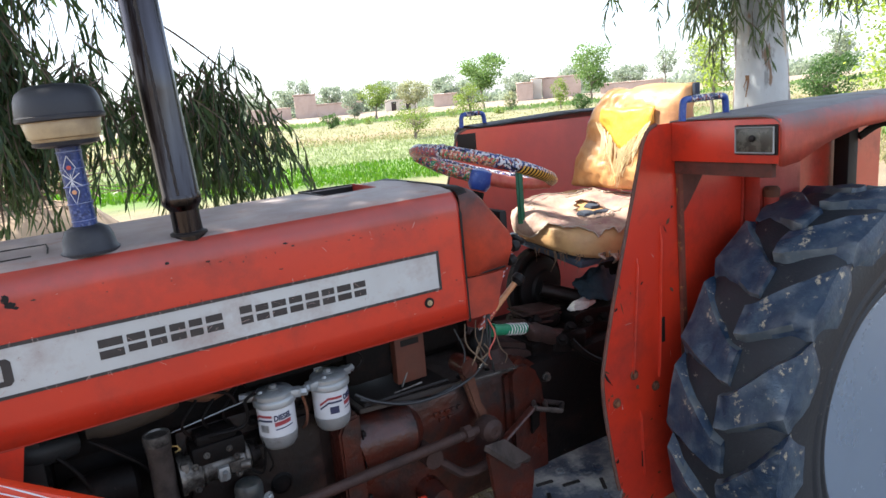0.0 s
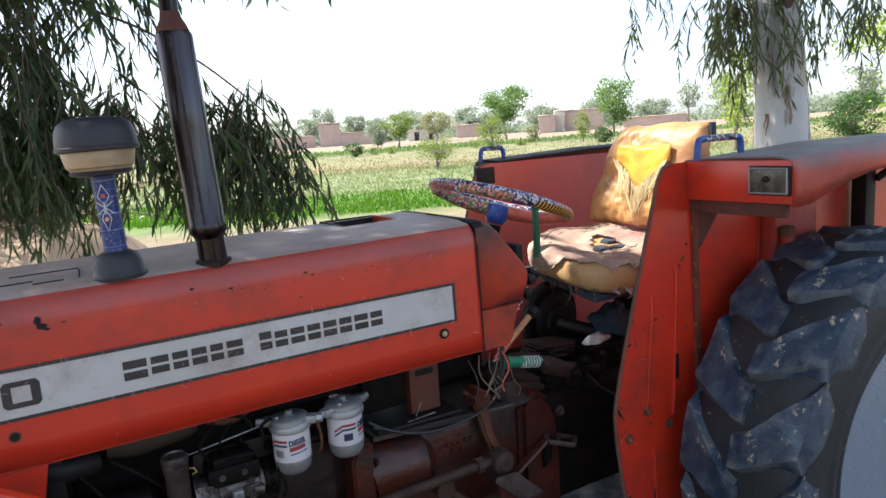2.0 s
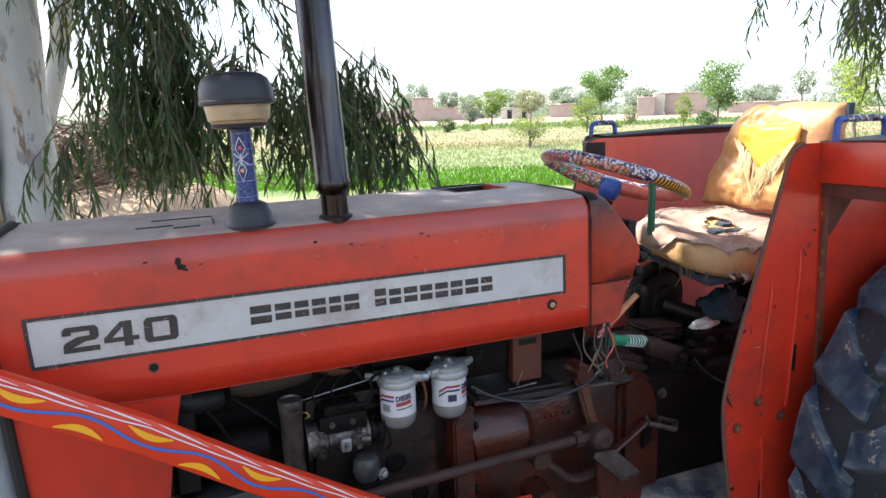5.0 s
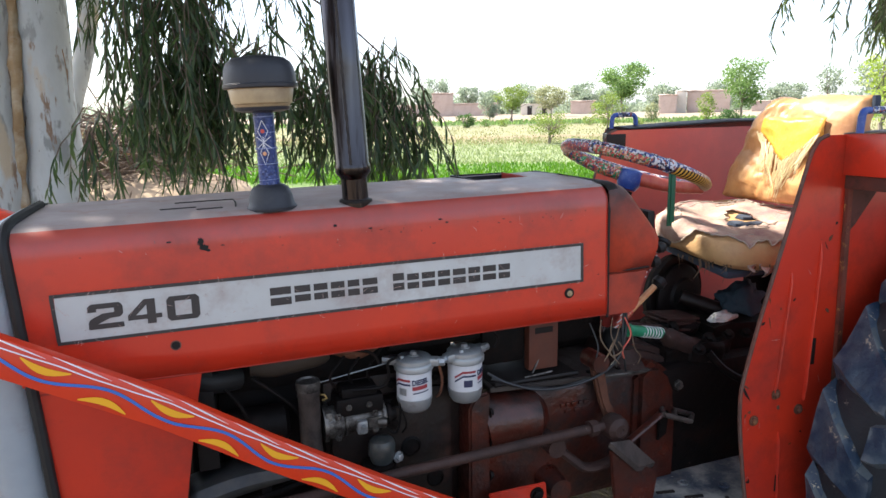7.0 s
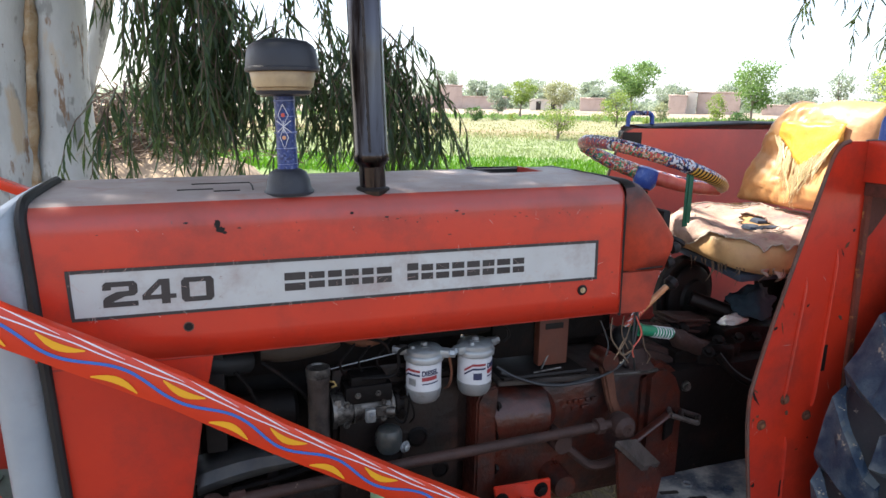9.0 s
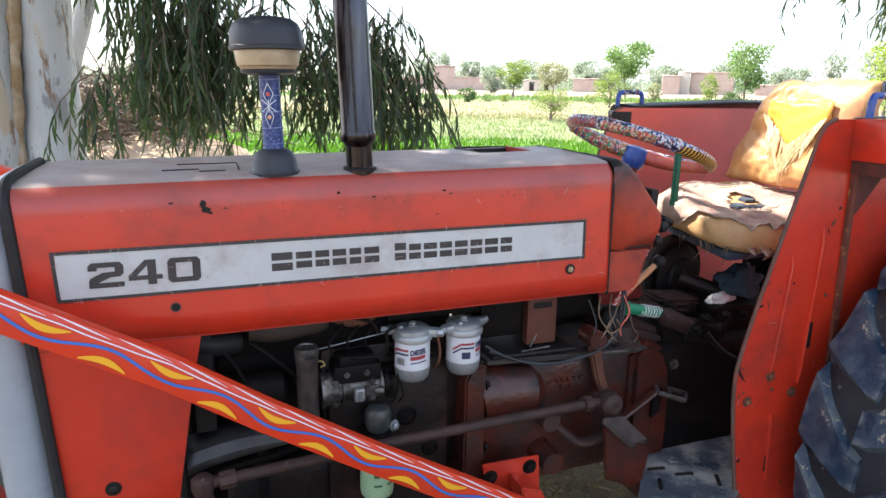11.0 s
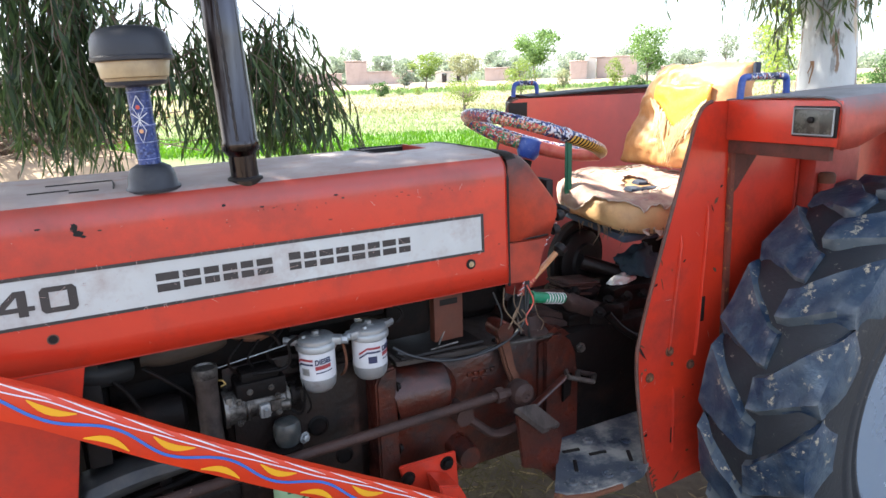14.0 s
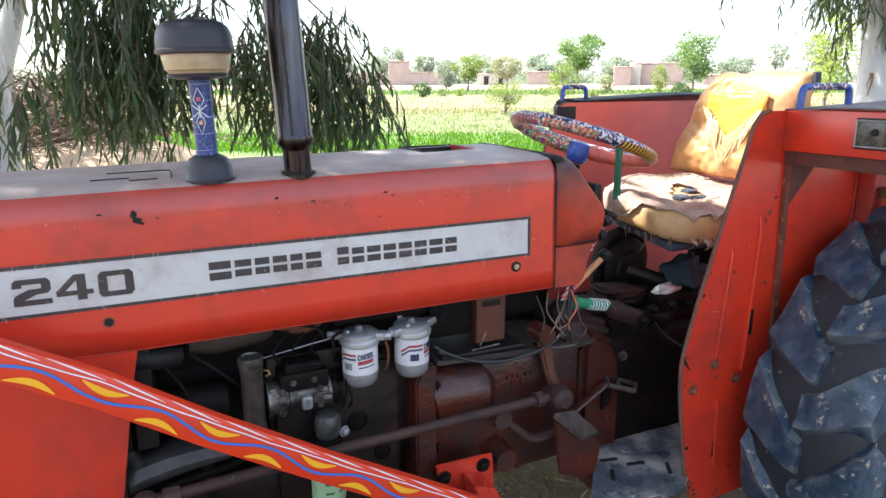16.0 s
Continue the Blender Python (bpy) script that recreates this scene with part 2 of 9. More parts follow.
# soot black, lowered further to paint shade in the engine bay and openings
M_SOOT = surf("soot_shade_black_steel", (0.0075, 0.006, 0.006), (0.014, 0.010, 0.009), scale=9, rough=0.6, dirt=(0.042, 0.027, 0.021), amount=0.31, dscale=9, spec=0.3)
M_WHITE = surf("worn_white_decal", (0.53, 0.535, 0.525), (0.43, 0.415, 0.405), scale=4, rough=0.42, bump=0.05, dirt=(0.30, 0.20, 0.175), amount=0.37, dscale=9, specks=(0.22, 0.13, 0.11), sscale=60, smany=0.66)
M_INK = surf("decal_black", (0.024, 0.020, 0.021), (0.042, 0.034, 0.033), scale=20, rough=0.45, dirt=(0.24, 0.17, 0.15), amount=0.31, dscale=34, dsoft=0.10, bump=0.05)
M_SILVER = surf("silver_paint", (0.36, 0.40, 0.445), (0.30, 0.335, 0.375), scale=7, rough=0.45, metal=0.25, dirt=(0.26, 0.24, 0.22), amount=0.32, dscale=10)
M_RUBBER = surf("black_rubber", (0.010, 0.010, 0.011), (0.017, 0.016, 0.016), scale=9, rough=0.6, dirt=(0.045, 0.038, 0.033), amount=0.32, dscale=9, spec=0.35)
M_TYRE = surf("worn_tyre_rubber", (0.005, 0.018, 0.046), (0.013, 0.034, 0.068), scale=9, rough=0.46, dirt=(0.098, 0.130, 0.150), amount=0.43, dscale=6, dsoft=0.12, bump=1.0, bscale=55, specks=(0.36, 0.31, 0.22), sscale=34, smany=0.585)
# lug flanks: dust, and grey skylight put into the colour
M_TYRE_FLANK = surf("sky_greyed_dusty_rubber", (0.078, 0.096, 0.108), (0.042, 0.056, 0.070), scale=8, rough=0.70, dirt=(0.115, 0.128, 0.130), amount=0.38, dscale=9, dsoft=0.12, bump=0.6, bscale=50, specks=(0.28, 0.21, 0.13), sscale=34, smany=0.61)
M_TYRE_LOW = surf("tyre_sidewall", (0.009, 0.012, 0.018), (0.018, 0.021, 0.026), scale=9, rough=0.6, dirt=(0.050, 0.054, 0.056), amount=0.38, dscale=9, dsoft=0.08, bump=0.4, specks=(0.22, 0.20, 0.16), sscale=40, smany=0.63)
worn_edges(M_TYRE, (0.17, 0.195, 0.21), 0.51, 0.57, 0.55)
worn_edges(M_TYRE_FLANK, (0.17, 0.185, 0.19), 0.50, 0.56)
# upright streaks: soot, and dark reflections painted into the chrome
M_CHROME = surf("streaked_dark_chrome", (0.085, 0.080, 0.088), (0.030, 0.026, 0.026), scale=30, rough=0.13, metal=1.0, bump=0.02, dirt=(0.012, 0.008, 0.007), amount=0.52, dscale=32, dsoft=0.08, rvar=0.05, stretch=0.05)
M_CAP = surf("navy_black_rubber", (0.014, 0.015, 0.022), (0.022, 0.023, 0.031), scale=9, rough=0.5, dirt=(0.06, 0.057, 0.056), amount=0.30, dscale=11)
M_SCRATCH = surf("bare_scratch", (0.55, 0.40, 0.36), (0.40, 0.27, 0.24), scale=60, rough=0.6, bump=0)
M_EDGE = surf("worn_grey_edge", (0.10, 0.062, 0.05), (0.17, 0.05, 0.03), scale=14, rough=0.7, dirt=(0.05, 0.035, 0.03), amount=0.45, dscale=16)
M_SEAM = surf("sooty_weld", (0.016, 0.013, 0.013), (0.045, 0.034, 0.030), scale=60, rough=0.6, bump=0.9, bscale=260)
M_RUST = surf("rusty_steel", (0.150, 0.052, 0.024), (0.080, 0.030, 0.018), scale=12, rough=0.9, bump=0.5, dirt=(0.28, 0.125, 0.045), amount=0.38, dscale=20, dsoft=0.08)
M_SEAMRUST = surf("flaking_orange_rust", (0.20, 0.036, 0.018), (0.11, 0.030, 0.018), scale=9, rough=0.85, bump=0.6, bscale=70, dirt=(0.052, 0.024, 0.016), amount=0.42, dscale=12, dsoft=0.10, specks=(0.42, 0.19, 0.06), sscale=60, smany=0.58)
M_RUSTRED = surf("rusty_red_steel", (0.115, 0.026, 0.016), (0.062, 0.024, 0.017), scale=12, rough=0.8, bump=0.4, dirt=(0.055, 0.030, 0.020), amount=0.42, dscale=16, dsoft=0.10)
M_HANDLE = surf("dark_blue_tape", (0.020, 0.055, 0.25), (0.030, 0.075, 0.31), scale=40, rough=0.35, bump=0.5, bscale=110, dirt=(0.20, 0.25, 0.42), amount=0.33, dscale=50)
M_IRON = surf("oily_red_brown_iron", (0.090, 0.0165, 0.0085), (0.027, 0.0078, 0.0058), scale=7, rough=0.30, bump=0.9, bscale=40, dirt=(0.008, 0.007, 0.007), amount=0.48, dscale=9, dsoft=0.10, spec=0.5, specks=(0.17, 0.075, 0.055), sscale=60, smany=0.65)
M_DUSTIRON = surf("dusty_brown_iron", (0.052, 0.020, 0.014), (0.023, 0.010, 0.008), scale=10, rough=0.7, bump=0.8, bscale=45, dirt=(0.020, 0.013, 0.011), amount=0.42, dscale=11, dsoft=0.12, specks=(0.16, 0.11, 0.085), sscale=55, smany=0.64)
# oily irons, coloured near black to deepen the shade of the engine bay
M_IRON_DK = surf("oily_shade_dark_iron", (0.0075, 0.005, 0.0045), (0.0035, 0.003, 0.003), scale=8, rough=0.6, bump=0.7, bscale=45, dirt=(0.030, 0.014, 0.010), amount=0.35, dscale=9, spec=0.14, specks=(0.075, 0.048, 0.040), sscale=60, smany=0.65)
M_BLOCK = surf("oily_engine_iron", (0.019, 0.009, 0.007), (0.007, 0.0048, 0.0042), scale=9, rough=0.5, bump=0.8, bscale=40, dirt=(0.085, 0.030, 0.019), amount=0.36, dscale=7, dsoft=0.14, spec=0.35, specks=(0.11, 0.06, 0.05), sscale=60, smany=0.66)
M_BROWNSTEEL = surf("brown_steel", (0.090, 0.070, 0.062), (0.050, 0.036, 0.032), scale=16, rough=0.45, metal=0.3, bump=0.3, dirt=(0.020, 0.015, 0.014), amount=0.42, dscale=16)
M_BOARD = surf("pale_painted_board", (0.22, 0.25, 0.26), (0.16, 0.18, 0.18), scale=6, rough=0.5, dirt=(0.09, 0.085, 0.08), amount=0.38, dscale=10)
M_ALU = surf("grimy_cast_aluminium", (0.20, 0.185, 0.17), (0.085, 0.074, 0.066), scale=16, rough=0.42, metal=0.7, bump=0.4, dirt=(0.022, 0.017, 0.015), amount=0.49, dscale=18, dsoft=0.10)
M_ZINC = surf("zinc_grey", (0.36, 0.375, 0.385), (0.26, 0.265, 0.27), scale=10, rough=0.42, metal=0.55, dirt=(0.13, 0.105, 0.09), amount=0.36, dscale=18)
M_LABEL = surf("filter_white", (0.60, 0.60, 0.62), (0.50, 0.50, 0.52), scale=12, rough=0.35, bump=0.02, dirt=(0.40, 0.36, 0.33), amount=0.3, dscale=20)
M_LRED = surf("label_dark_red", (0.32, 0.040, 0.050), rough=0.4, bump=0)
M_LBLUE = surf("label_navy", (0.030, 0.035, 0.085), rough=0.4, bump=0)
M_GREENCAN = surf("pale_green_can", (0.42, 0.58, 0.34), (0.34, 0.50, 0.28), scale=12, rough=0.4, dirt=(0.13, 0.10, 0.07), amount=0.36, dscale=14)
M_GREENINK = surf("dark_green_print", (0.06, 0.14, 0.07), rough=0.5, bump=0)
M_BAR = surf("painted_bar_red", (0.70, 0.052, 0.014), (0.60, 0.040, 0.014), scale=5, rough=0.33, coat=0.2, bump=0.04, dirt=(0.36, 0.05, 0.03), amount=0.30, dscale=9, spec=0.4)
M_YELLOW = surf("paint_yellow", (0.85, 0.42, 0.020), (0.80, 0.36, 0.020), rough=0.4, bump=0.03)
M_BLUE = surf("paint_blue", (0.045, 0.16, 0.52), (0.04, 0.13, 0.44), rough=0.4, bump=0.03)
M_PALE = surf("paint_white", (0.80, 0.76, 0.79), (0.70, 0.62, 0.66), rough=0.4, bump=0.03)
M_GREENPAINT = surf("paint_green", (0.045, 0.30, 0.055), (0.035, 0.24, 0.05), rough=0.4)
M_CREAM = surf("yellowed_plastic", (0.46, 0.345, 0.20), (0.36, 0.255, 0.14), scale=9, rough=0.32, dirt=(0.20, 0.14, 0.09), amount=0.38, dscale=9)
M_WRAPW = surf("wrap_white_tape", (0.70, 0.70, 0.74), rough=0.4, bump=0.05)
M_WRAPR = surf("wrap_red", (0.52, 0.055, 0.045), (0.62, 0.16, 0.10), scale=40, rough=0.35, bump=0.3, dirt=(0.66, 0.50, 0.45), amount=0.30, dscale=45)
M_WRAPM = surf("wrap_maroon", (0.20, 0.035, 0.055), (0.30, 0.08, 0.09), scale=40, rough=0.35, bump=0.3)
M_WRAPG = surf("wrap_green", (0.025, 0.28, 0.15), (0.02, 0.20, 0.10), scale=40, rough=0.35, bump=0.3)
M_WRAPO = surf("wrap_orange", (0.62, 0.24, 0.10), (0.70, 0.40, 0.20), scale=40, rough=0.35, bump=0.3)
M_WRAPY = surf("wrap_gold", (0.66, 0.38, 0.06), (0.52, 0.27, 0.04), scale=40, rough=0.35, bump=0.3)
M_WRAPB = surf("wrap_pale_blue", (0.42, 0.48, 0.66), (0.09, 0.13, 0.40), scale=60, rough=0.35, bump=0.3, dirt=(0.05, 0.06, 0.22), amount=0.45, dscale=55)
M_FOAM = surf("tan_seat_vinyl", (0.56, 0.35, 0.165), (0.44, 0.25, 0.11), scale=9, rough=0.5, bump=0.4, bscale=40, dirt=(0.32, 0.17, 0.09), amount=0.38, dscale=9)
M_BACK = surf("golden_tan_vinyl", (0.58, 0.315, 0.125), (0.46, 0.22, 0.085), scale=9, rough=0.42, bump=0.4, bscale=40, dirt=(0.33, 0.145, 0.07), amount=0.42, dscale=6, dsoft=0.14)
M_CLOTH = surf("faded_pink_cover", (0.47, 0.355, 0.27), (0.37, 0.245, 0.205), scale=11, rough=0.85, bump=0.6, bscale=110, dirt=(0.27, 0.115, 0.125), amount=0.46, dscale=7, dsoft=0.12)
M_FRAY = surf("frayed_backing", (0.50, 0.42, 0.34), (0.38, 0.30, 0.25), scale=30, rough=0.95, bump=0.4)
M_YCLOTH = surf("yellow_satin", (0.78, 0.40, 0.045), (0.66, 0.28, 0.04), scale=14, rough=0.4, bump=0.5, bscale=50)
M_FRINGE = surf("cream_fringe", (0.82, 0.72, 0.46), (0.74, 0.60, 0.34), scale=20, rough=0.8)
M_NAVY = surf("navy_cloth", (0.030, 0.040, 0.065), (0.045, 0.060, 0.085), scale=14, rough=0.9, bump=0.4)
M_TEAL = surf("dark_teal_rag", (0.016, 0.034, 0.050), (0.035, 0.060, 0.080), scale=14, rough=0.95, bump=0.5)
# silver rim with the sky's blue reflection put into its colour
M_RIM = surf("sky_tinted_silver_rim", (0.36, 0.46, 0.60), (0.31, 0.40, 0.53), scale=2, rough=0.25, metal=0.55, bump=0.02, dirt=(0.20, 0.22, 0.25), amount=0.26, dscale=9)
M_RIBBON = surf("dark_green_ribbon", (0.012, 0.115, 0.058), (0.01, 0.075, 0.04), scale=30, rough=0.5)
M_PLASTIC = surf("white_plastic_bag", (0.70, 0.70, 0.68), (0.55, 0.54, 0.50), scale=30, rough=0.4, bump=0.5)
M_PLATE = surf("worn_foot_plate", (0.034, 0.046, 0.074), (0.090, 0.098, 0.110), scale=8, rough=0.5, metal=0.1, bump=0.4, dirt=(0.30, 0.285, 0.26), amount=0.51, dscale=9, dsoft=0.09, specks=(0.36, 0.33, 0.28), sscale=50, smany=0.62)
M_LAMP = surf("dirty_lamp_glass", (0.070, 0.068, 0.055), (0.035, 0.035, 0.030), scale=20, rough=0.22, dirt=(0.15, 0.135, 0.10), amount=0.4, dscale=24)
M_WIRE = surf("black_wire", (0.016, 0.016, 0.018), rough=0.5, bump=0)
M_CORD = surf("bare_twine", (0.17, 0.115, 0.075), (0.11, 0.07, 0.045), rough=0.9, bump=0.2)
M_BRASS = surf("brass", (0.55, 0.38, 0.14), rough=0.35, metal=0.8, bump=0)
M_BARK = bark_mat()
M_BARK_STRIP = surf("peeling_brown_bark", (0.30, 0.17, 0.085), (0.20, 0.115, 0.065), scale=14, rough=0.9, bump=0.7, bscale=60)
M_TWIG = surf("grey_brown_twig", (0.16, 0.115, 0.085), (0.11, 0.08, 0.06), scale=20, rough=0.9, bump=0.3)
M_FARBARK = surf("far_bark", (0.22, 0.18, 0.15), rough=0.9)
# mud tone paled in its colour for distance haze
M_MUD = surf("mud_plaster", (0.54, 0.42, 0.36), (0.46, 0.35, 0.30), scale=0.35, rough=0.95, bump=0.5, bscale=3, dirt=(0.37, 0.28, 0.24), amount=0.4, dscale=0.5)
M_LIME = surf("pale_lime_plaster", (0.66, 0.60, 0.52), (0.56, 0.50, 0.42), scale=0.4, rough=0.95)
M_HOLE = surf("dark_opening", (0.05, 0.04, 0.035), rough=0.95)
M_STRAW = surf("straw", (0.44, 0.33, 0.17), (0.32, 0.22, 0.11), scale=14, rough=0.9)
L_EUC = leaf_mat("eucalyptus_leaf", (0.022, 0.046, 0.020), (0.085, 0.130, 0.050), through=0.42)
# lighter copy of eucalyptus_leaf, sun glare put into its colour
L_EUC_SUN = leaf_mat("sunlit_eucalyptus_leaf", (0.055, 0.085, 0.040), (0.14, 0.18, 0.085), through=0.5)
L_DARK = leaf_mat("dark_leaf", (0.045, 0.095, 0.030), (0.085, 0.145, 0.048), through=0.35, rough=0.7)
L_EUC_DRY = leaf_mat("dry_leaf", (0.095, 0.060, 0.035), (0.19, 0.125, 0.07), through=0.25)
L_FAR = leaf_mat("far_leaf", (0.105, 0.180, 0.060), (0.175, 0.250, 0.095), through=0.45, rough=0.8)
# distance haze is painted into these pale, greyed far leaves
L_HAZE = leaf_mat("haze_paled_leaf", (0.205, 0.250, 0.190), (0.270, 0.315, 0.235), through=0.4, rough=0.95)
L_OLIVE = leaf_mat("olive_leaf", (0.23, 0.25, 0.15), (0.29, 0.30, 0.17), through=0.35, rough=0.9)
L_LIGHT = leaf_mat("light_leaf", (0.130, 0.190, 0.050), (0.215, 0.265, 0.080), through=0.42, rough=0.8)
L_CROP = leaf_mat("crop_blade", (0.050, 0.150, 0.010), (0.105, 0.205, 0.026), through=0.35, rough=0.7)
L_PALECROP = leaf_mat("pale_crop_blade", (0.165, 0.22, 0.085), (0.24, 0.275, 0.135), through=0.35, rough=0.8)
L_DRYGRASS = leaf_mat("dry_grass_blade", (0.20, 0.205, 0.095), (0.27, 0.24, 0.125), through=0.3, rough=0.85)
L_WEED = leaf_mat("dry_weed", (0.10, 0.080, 0.038), (0.17, 0.135, 0.065), through=0.2, rough=0.9)
# sunlight is put into this yellow-green, brighter than light_leaf
L_SUNNY = leaf_mat("sunny_leaf", (0.20, 0.27, 0.06), (0.33, 0.39, 0.11), through=0.5)


# ---------------------------------------------------------------- mesh helpers
def part(name, bm, material, parent=None, label="", smooth=True, angle=38):
    """Links a bmesh as one mesh object under a thing or under a part."""
    me = bpy.data.meshes.new(name)
    bmesh.ops.recalc_face_normals(bm, faces=bm.faces)
    bm.to_mesh(me)
    bm.free()
    me.materials.append(material)
    if smooth:
        me.shade_smooth()
        me.set_sharp_from_angle(angle=radians(angle))
    ob = new(name, me)
    if parent:
        ob.parent = parent
    if label:
        ob["label"] = label
    return ob


def thing(name, at, label, category, group="", kind=""):
    ob = new(name)
    ob.location = at
    ob.empty_display_size = 0.1
    return tagged(ob, label, category, group, kind)


def box(bm, lo, hi, bevel=0.0, m=None):
    old = set(bm.verts)
    r = bmesh.ops.create_cube(bm, size=1)
    vs = r["verts"]
    for v in vs:
        v.co = Vector([lo[i] + (v.co[i] + 0.5) * (hi[i] - lo[i]) for i in range(3)])
    if bevel:
        es = list({e for v in vs for e in v.link_edges})
        bmesh.ops.bevel(bm, geom=es, offset=bevel, segments=2, affect="EDGES", profile=0.6)
        vs = [v for v in bm.verts if v not in old]
    if m:
        bmesh.ops.transform(bm, matrix=m, verts=vs)
    return bm


def frame_of(d):
    d = Vector(d).normalized()
    a = Vector((0, 0, 1)) if abs(d.z) < 0.9 else Vector((1, 0, 0))
    u = d.cross(a).normalized()
    return u, d.cross(u).normalized()


def tube(bm, pts, r, n=10, cap=True, squash=1.0):
    """A round bar along points; r is a number or one number a point."""
    pts = [Vector(p) for p in pts]
    rs = r if isinstance(r, (list, tuple)) else [r] * len(pts)
    rings = []
    u = None
    for i, p in enumerate(pts):
        d = (pts[min(i + 1, len(pts) - 1)] - pts[max(i - 1, 0)]).normalized()
        if u is None:
            u, w = frame_of(d)
        else:
            u = (u - d * u.dot(d)).normalized()
            w = d.cross(u)
        rings.append([bm.verts.new(p + (u * math.cos(2 * math.pi * k / n) + w * math.sin(2 * math.pi * k / n) * squash) * rs[i]) for k in range(n)])
    for a, b in zip(rings, rings[1:]):
        for k in range(n):
            bm.faces.new((a[k], a[(k + 1) % n], b[(k + 1) % n], b[k]))
    if cap:
        bm.faces.new(rings[0][::-1])
        bm.faces.new(rings[-1])
    return bm


def lathe(bm, prof, m=None, n=24, cap=True, wobble=0.0):
    """A turned body: prof is (radius, height) from below to above, round the z axis, then moved by m."""
    m = m or Matrix()
    rings = []
    for r, z in prof:
        rings.append([bm.verts.new(m @ Vector((r * math.cos(2 * math.pi * k / n) * (1 + wobble * math.sin(3 * k)), r * math.sin(2 * math.pi * k / n), z))) for k in range(n)])
    for a, b in zip(rings, rings[1:]):
        for k in range(n):
            bm.faces.new((a[k], a[(k + 1) % n], b[(k + 1) % n], b[k]))
    if cap:
        bm.faces.new(rings[0][::-1])
        bm.faces.new(rings[-1])
    return bm


def prism(bm, outline, y0, y1, bevel=0.0, m=None):
    """A plate: an outline in x and z, between two values of y."""
    old = set(bm.verts)
    a = [bm.verts.new((x, y0, z)) for x, z in outline]
    b = [bm.verts.new((x, y1, z)) for x, z in outline]
    bm.faces.new(a)
    bm.faces.new(b[::-1])
    for i in range(len(a)):
        j = (i + 1) % len(a)
        bm.faces.new((a[i], b[i], b[j], a[j]))
    vs = [v for v in bm.verts if v not in old]
    if bevel:
        bmesh.ops.recalc_face_normals(bm, faces=list({f for v in vs for f in v.link_faces}))
        es = [e for e in {e for v in vs for e in v.link_edges} if e.calc_face_angle(0) > 0.5]
        bmesh.ops.bevel(bm, geom=es, offset=bevel, segments=2, affect="EDGES")
        vs = [v for v in bm.verts if v not in old]
    if m:
        bmesh.ops.transform(bm, matrix=m, verts=vs)
    return bm


def curve(pts, steps=6):
    """A smooth line through points."""
    pts = [Vector(p) for p in pts]
    out = []
    for i in range(len(pts) - 1):
        p0, p1, p2, p3 = pts[max(i - 1, 0)], pts[i], pts[i + 1], pts[min(i + 2, len(pts) - 1)]
        for k in range(steps):
            t = k / steps
            out.append(0.5 * (2 * p1 + (p2 - p0) * t + (2 * p0 - 5 * p1 + 4 * p2 - p3) * t * t + (3 * p1 - p0 - 3 * p2 + p3) * t ** 3))
    out.append(pts[-1])
    return out


def bolt(bm, at, axis, r=0.009, h=0.008):
    """A hexagon head with its washer."""
    q = Vector(axis).to_track_quat("Z", "Y").to_matrix().to_4x4()
    m = Matrix.Translation(at) @ q
    lathe(bm, [(r * 1.5, 0), (r * 1.5, 0.002)], m, 12)
    lathe(bm, [(r, 0.002), (r, h), (r * 0.7, h + 0.002)], m, 6)
    return bm


def raw(name, verts, faces, material, parent=None, label="", smooth=False):
    me = bpy.data.meshes.new(name)
    me.from_pydata(verts.tolist() if hasattr(verts, "tolist") else verts, [], faces.tolist() if hasattr(faces, "tolist") else faces)
    me.materials.append(material)
    if smooth:
        me.shade_smooth()
    ob = new(name, me)
    if parent:
        ob.parent = parent
    if label:
        ob["label"] = label
    return ob


def leaf_mesh(pos, dirs, length, width, rng, bend=0.25):
    """Lance-shaped leaves: arrays of places, directions, lengths and widths to vertices and faces."""
    n = len(pos)
    d = dirs / np.linalg.norm(dirs, axis=1, keepdims=True)
    r = rng.normal(size=(n, 3))
    s = np.cross(d, r)
    s /= np.linalg.norm(s, axis=1, keepdims=True) + 1e-9
    u = np.cross(s, d)
    L, W = length[:, None], width[:, None]
    c = bend * rng.normal(size=(n, 1))
    p0 = pos
    m1 = pos + d * L * 0.35 + u * L * c * 0.10
    m2 = pos + d * L * 0.70 + u * L * c * 0.30
    p3 = pos + d * L + u * L * c * 0.60
    v = np.stack([p0, m1 - s * W * 0.5, m1 + s * W * 0.5, m2 - s * W * 0.36, m2 + s * W * 0.36, p3], 1).reshape(-1, 3)
    base = (np.arange(n) * 6)[:, None]
    tri1, quad, tri2 = base + [0, 1, 2], base + [1, 3, 4, 2], base + [3, 5, 4]
    faces = tri1.tolist() + quad.tolist() + tri2.tolist()
    return v, faces


